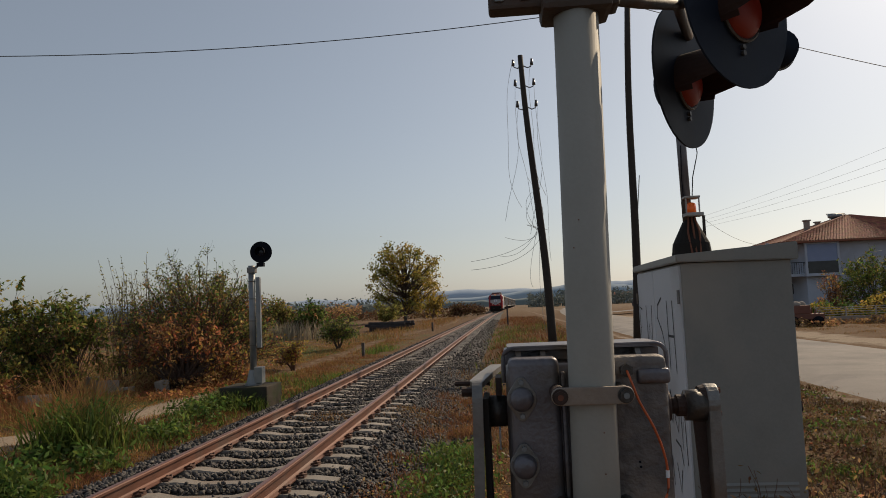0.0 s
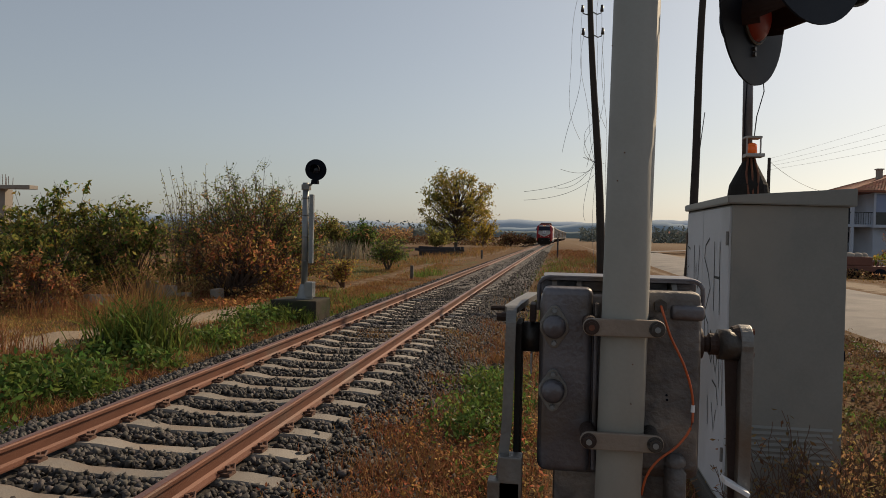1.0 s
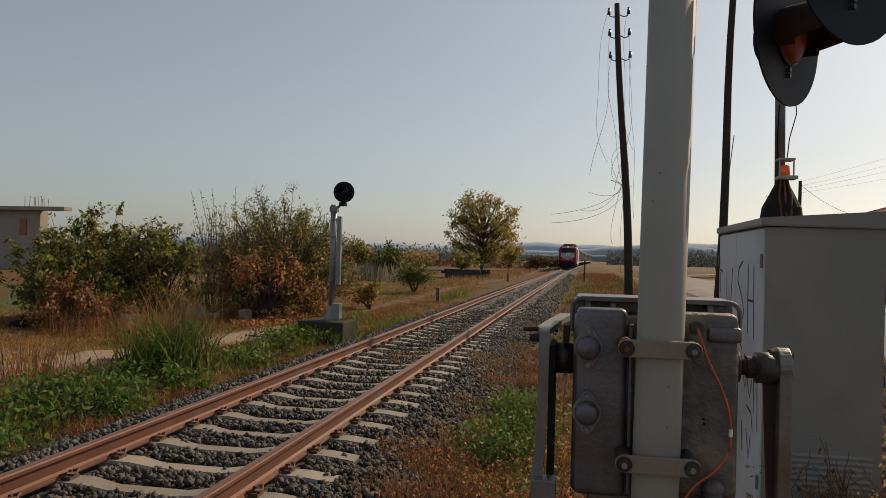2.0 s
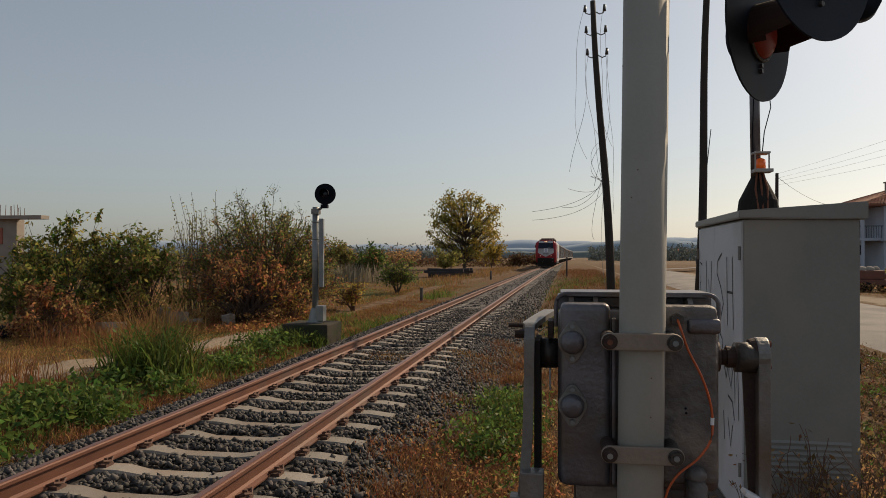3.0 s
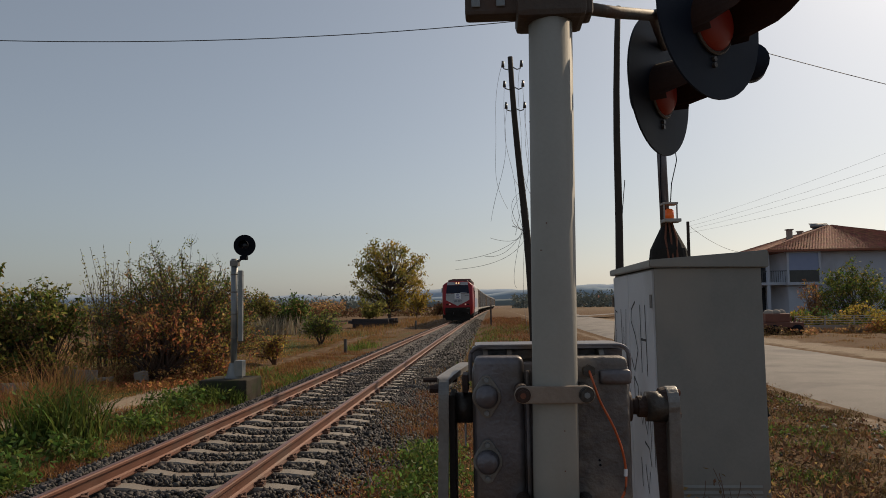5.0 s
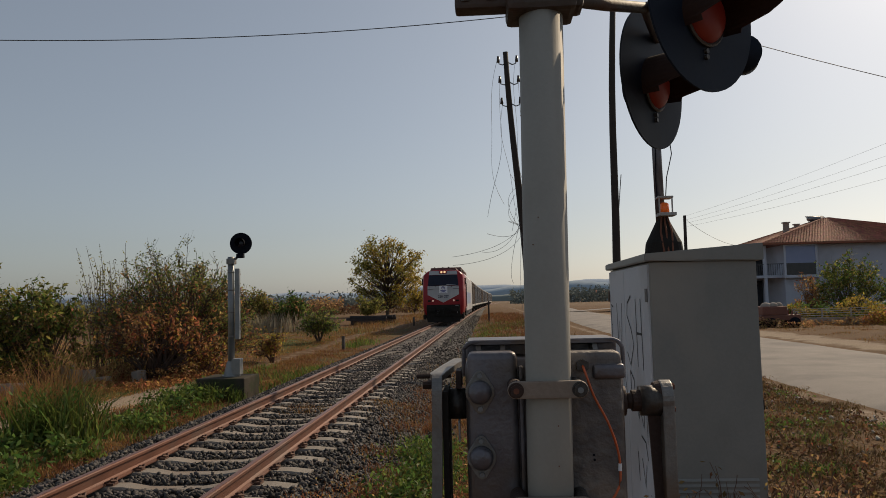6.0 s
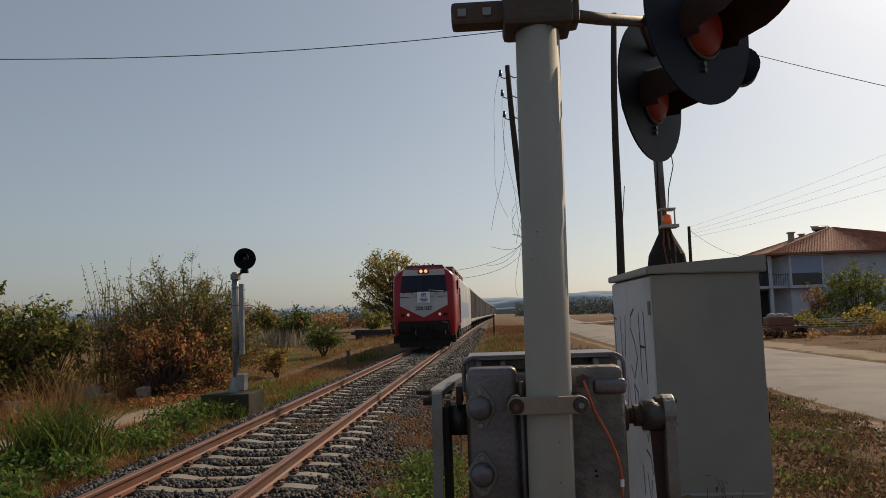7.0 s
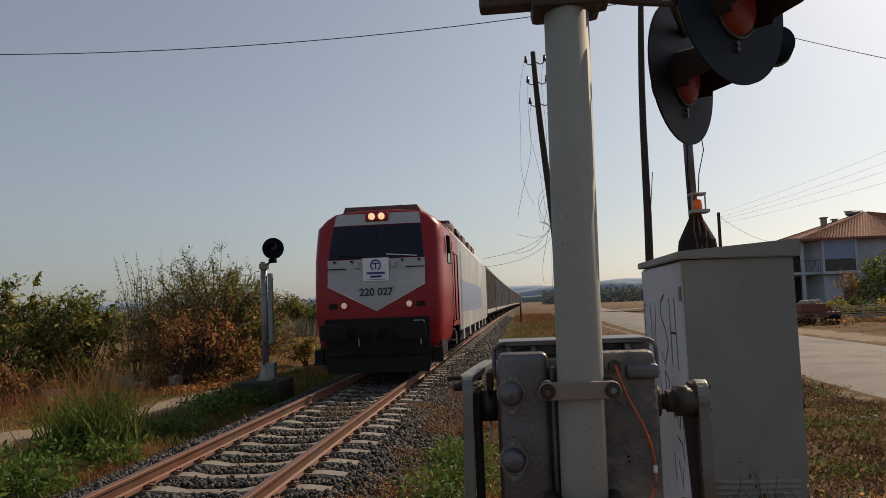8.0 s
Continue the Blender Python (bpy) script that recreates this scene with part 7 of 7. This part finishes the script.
blades("verge_weeds", "low brown weeds on the road verge", keep_off(patches(7, 22000, 4.2, 8.7, 2.5, 20, 0.2, 210), CAB), 0.10, 0.013, GRASS_DULL, 7, 1.2)
blades("verge_clover", "low green clover patches on the road verge", keep_off(patches(8, 5000, 4.9, 8.2, 3.5, 18, 0.16, 34), CAB), 0.10, 0.014, GRASS_GREEN, 8, 1.0)
blades("dry_grass", "dry grass at the far side of the road", patches(9, 6000, 16.6, 24, 15, 40.5, 0.3, 110), 0.11, 0.016, GRASS_DRY, 9, 0.7)
blades("green_grass", "green tufts among the dry grass along the railway", patches(54, 4200, 2.7, 6.6, 15, 60, 0.35, 70, 1.3), 0.30, 0.018, GRASS_GREEN, 54, 0.6)
# field side and odd tufts
blades("dry_grass", "dry brown grass round the signal plinth", keep_off(patches(55, 5000, -4.4, -2.2, 12.5, 30, 0.25, 70), (-3.25, -2.1, 15.9, 17.15)), 0.14, 0.014, GRASS_DRY, 55, 0.8)
blades("dry_weeds", "reddish weeds round the signal plinth", keep_off(patches(56, 3500, -4.6, -2.3, 12.5, 34, 0.25, 60), (-3.25, -2.1, 15.9, 17.15)), 0.15, 0.014, GRASS_RED, 56, 0.8)
blades("meadow_grass", "sunlit straw-coloured meadow grass before the bushes", off_path(patches(52, 26000, -14, -4.6, 9, 21, 0.45, 240)), 0.10, 0.014, GRASS_STRAW, 52, 1.0)
blades("meadow_grass", "patchy straw-coloured meadow grass", off_path(patches(53, 16000, -18, -4.0, 21, 70, 0.6, 260, 1.2)), 0.10, 0.022, GRASS_STRAW, 53, 1.0)
blades("dry_weeds", "withered reddish weeds mixed into the ballast edge", patches(51, 7000, -4.2, -2.4, 3.0, 15.5, 0.2, 90), 0.16, 0.010, GRASS_RED, 51, 0.9)
def clumps(seed, n, centers, spread):
    rng = np.random.default_rng(seed)
    c = np.array(centers)[rng.integers(0, len(centers), n)]
    return c + rng.normal(0, spread, (n, 2))


blades("dry_grass", "straw tufts growing through the ballast", clumps(40, 1500, [(1.5, 12.6), (1.7, 13.2), (1.3, 13.4), (0.4, 12.4), (-0.1, 12.8), (1.8, 11.9)], 0.24), 0.09, 0.008, GRASS_DRY, 40, 1.2)
PLINTH = (-3.25, -2.1, 15.9, 17.15)
blades("green_weeds", "lush green nettles and grass beside the ballast", patches(11, 1700, -3.5, -2.45, 3.5, 15.5, 0.14, 40), 0.24, 0.016, GRASS_GREEN, 11, 0.6)
blades("bank_grass", "short mixed grass at the foot of the ballast", patches(31, 9000, -3.3, -2.3, 2.5, 24), 0.10, 0.012, GRASS_DRY, 31, 0.9)
blades("tall_grass", "tall green grass clump by the track", clumps(12, 560, [(-3.6, 11.5), (-3.95, 11.9), (-3.4, 11.1), (-4.0, 11.4)], 0.26), 1.05, 0.023, GRASS_GREEN, 12, 0.8)
blades("tall_dry_grass", "tall straw-coloured seeding grass by the track", clumps(13, 420, [(-4.0, 12.1), (-4.6, 12.4), (-3.8, 11.9)], 0.28), 1.6, 0.011, GRASS_DRY, 13, 0.5)
blades("tall_dry_grass", "tall reddish seeding grass in the meadow", clumps(14, 900, [(-7.0, 15.7), (-8.2, 16.2), (-6.2, 15.2), (-9.5, 16.6), (-5.2, 10.0), (-4.6, 9.6)], 0.32), 0.8, 0.011, GRASS_RED, 14, 0.55)
blades("green_weeds", "green weeds round the signal plinth", keep_off(patches(15, 2000, -4.2, -2.1, 12.5, 24, 0.25, 46), PLINTH), 0.26, 0.02, GRASS_GREEN, 15, 0.6)
blades("green_weeds", "rank green weeds against the signal plinth", clumps(42, 800, [(-3.3, 15.75), (-3.0, 15.7), (-2.7, 15.75), (-3.45, 16.2), (-3.5, 16.8), (-2.3, 15.8)], 0.11), 0.36, 0.018, GRASS_GREEN, 42, 0.6)
blades("meadow_grass", "short dry meadow grass", off_path(keep_off(patches(16, 34000, -16, -3.0, 8, 50, 0.5, 500, 1.2), PLINTH)), 0.09, 0.014, GRASS_DRY, 16, 1.0)
blades("meadow_grass", "short green meadow grass", off_path(keep_off(patches(17, 13000, -16, -3.4, 8, 60, 0.6, 160, 1.2), PLINTH)), 0.09, 0.016, GRASS_GREEN, 17, 1.0)
blades("dry_weeds", "reddish dry weeds under the bushes", patches(18, 6500, -13, -5.2, 17.5, 25, 0.3, 110), 0.30, 0.014, GRASS_RED, 18, 0.7)
blades("green_weeds", "tall green weeds by the marker post", patches(19, 300, -3.6, -2.9, 33, 40, 0.25, 8), 0.4, 0.022, GRASS_GREEN, 19, 0.4)
blades("reeds", "pale dry reeds at the foot of a hedge", patches(20, 2600, -24, -12, 59, 62, 0.5, 60), 1.7, 0.05, REED, 20, 0.3)
blades("dry_weeds", "brown weeds along the distant track", patches(21, 3000, -9, -4.2, 50, 130, 0.8, 120), 0.5, 0.03, GRASS_DRY, 21, 0.5)
blades("dry_grass", "dry grass along the edge of the dirt track", off_path(patches(23, 5000, -6.5, -3.4, 17, 50, 0.35, 120), 0.4), 0.2, 0.016, GRASS_DRY, 23, 0.8)
blades("green_weeds", "weeds growing by the cabinet", patches(22, 60, 4.15, 5.1, 4.0, 4.32, 0.12, 9), 0.45, 0.008, GRASS_DRY, 22, 0.6)


def leafy_patch(name, label, mat, seed, n, x0, x1, y0, y1, h, size, clumps):
    rng = np.random.default_rng(seed)
    P2 = patches(seed, n, x0, x1, y0, y1, 0.2, clumps)
    z = surface_z(P2[:, 0], P2[:, 1]) + h * rng.random(n) ** 1.3
    tagged(leaf_cloud(name, np.column_stack([P2, z]), size, mat, rng, droop=-0.1), label, "weeds", kind="stuff")


leafy_patch("broadleaf_weeds", "green broad-leaved weeds beside the ballast", LEAF_GREEN, 31, 4600, -3.9, -2.6, 4.5, 10.6, 0.36, 0.105, 24)
leafy_patch("broadleaf_weeds", "low green weeds on the ballast edge", LEAF_GREEN, 36, 1100, -3.5, -2.6, 12.2, 14.6, 0.28, 0.09, 9)
leafy_patch("broadleaf_weeds", "tall leafy green weeds by the track", LEAF_GREEN, 35, 500, -4.1, -3.3, 11.0, 11.9, 0.85, 0.10, 7)
leafy_patch("broadleaf_weeds", "green creeping weeds round the signal plinth", LEAF_GREEN, 32, 1300, -4.3, -2.6, 14.5, 19, 0.35, 0.10, 14)
leafy_patch("broadleaf_weeds", "green weeds between track and barrier machine", LEAF_GREEN, 33, 2300, 2.15, 2.75, 7.0, 9.8, 0.28, 0.06, 11)
blades("dry_weeds", "dense reddish dry weeds at the edge of the ballast", clumps(41, 8000, [(1.98, 4.2), (2.18, 4.9), (2.48, 3.8), (2.58, 5.4), (2.28, 6.2), (2.03, 3.4), (2.78, 4.5), (2.88, 6.8), (2.48, 7.4), (2.98, 3.4), (1.83, 5.6), (1.78, 6.6), (1.98, 7.6), (2.18, 8.4), (1.88, 4.8), (2.58, 9.0), (2.38, 11.5), (2.48, 13.0)], 0.20), 0.14, 0.008, GRASS_RED, 41, 0.9)
leafy_patch("creeping_weeds", "reddish withered creepers beside the ballast", LEAF_RUST, 34, 6000, 1.6, 3.0, 2.6, 7.0, 0.12, 0.035, 40)


for seed, mat, n, label in ((71, LEAF_GREEN, 2600, "low green creeping weeds on the road verge"), (72, LEAF_RUST, 500, "fallen rust-coloured leaves on the road verge"), (73, LEAF_DULL, 15000, "withered brown leaves matted on the road verge")):
    leafy_patch("verge_leaves", label, mat, seed, n, 4.95, 8.5, 3.4, 16, 0.07, 0.055, 26 if mat is LEAF_GREEN else 150)
leafy_patch("broadleaf_weeds", "leafy green weeds beside the barrier arm", LEAF_GREEN, 74, 420, 2.4, 2.95, 4.2, 6.6, 0.2, 0.05, 6)
leafy_patch("creeping_weeds", "withered creepers over the ballast shoulder", LEAF_BROWN, 75, 4500, 1.7, 3.0, 2.6, 9.0, 0.10, 0.035, 60)


def pale_stray(rng, n):
    y = rng.uniform(5, 24, n)
    x = 8.55 - np.abs(rng.normal(0, 0.75, n))
    return np.stack([x, y, ground_z(x, y) + 0.02], 1)


def dark_stray(rng, n):
    y = rng.uniform(3, 20, n)
    x = rng.uniform(5.0, 8.6, n)
    return np.stack([x, y, ground_z(x, y) + 0.008], 1)


scatter_stones("loose_stones", 260, pale_stray, 0.026, 81, "pale stones and rubble strewn along the road edge", PALE_STONE)
scatter_stones("loose_stones", 900, dark_stray, 0.02, 82, "small clods and stones in the trampled verge")


def weed_sprays():
    rng = np.random.default_rng(50)
    for x, y, h in ((4.30, 4.22, 0.78), (4.46, 4.2, 0.92), (4.60, 4.15, 0.85), (4.74, 4.22, 0.95), (4.88, 4.2, 0.85), (5.0, 4.35, 0.98), (5.12, 4.2, 0.75), (5.22, 4.5, 0.8), (5.35, 4.3, 0.6)):
        z = float(ground_z(x, y))
        t = thing("weed_plant", "wiry brown weed with sparse small leaves beside the cabinet", "weed", group="weeds by the cabinet")
        ln, tips = grow(rng, (x, y, z), h, h * 0.45, 6, 2, 1.1, 0.0042, 0.05)
        branches(ln, t, TWIG, "stem")
        leaf_cloud("leaves", tips[rng.integers(0, len(tips), 210)] + rng.normal(0, 0.02, (210, 3)), 0.034, LEAF_BROWN, rng, t)


weed_sprays()


# ---- what moves ----
SPEED = 18.1


def train_y(t):
    return 16.5 + SPEED * (8.0 - t)


def rail_pose(y):
    return pose(float(bend(y)), y, 0, 0, 0, -math.degrees(math.atan(1.1e-4 * y)))


def motions():
    steps = [i * 0.5 for i in range(17)]
    for ob, off in TRAIN:
        walk(ob, [(t, rail_pose(train_y(t) + off)) for t in steps])
    frames = [i / FPS for i in range(241)]
    for w, y, r in WHEELS:
        walk(w, [(t, pose(0, y, r) @ pose(0, 0, 0, 0 - math.degrees(SPEED * t / r), 0, 0)) for t in frames])


motions()
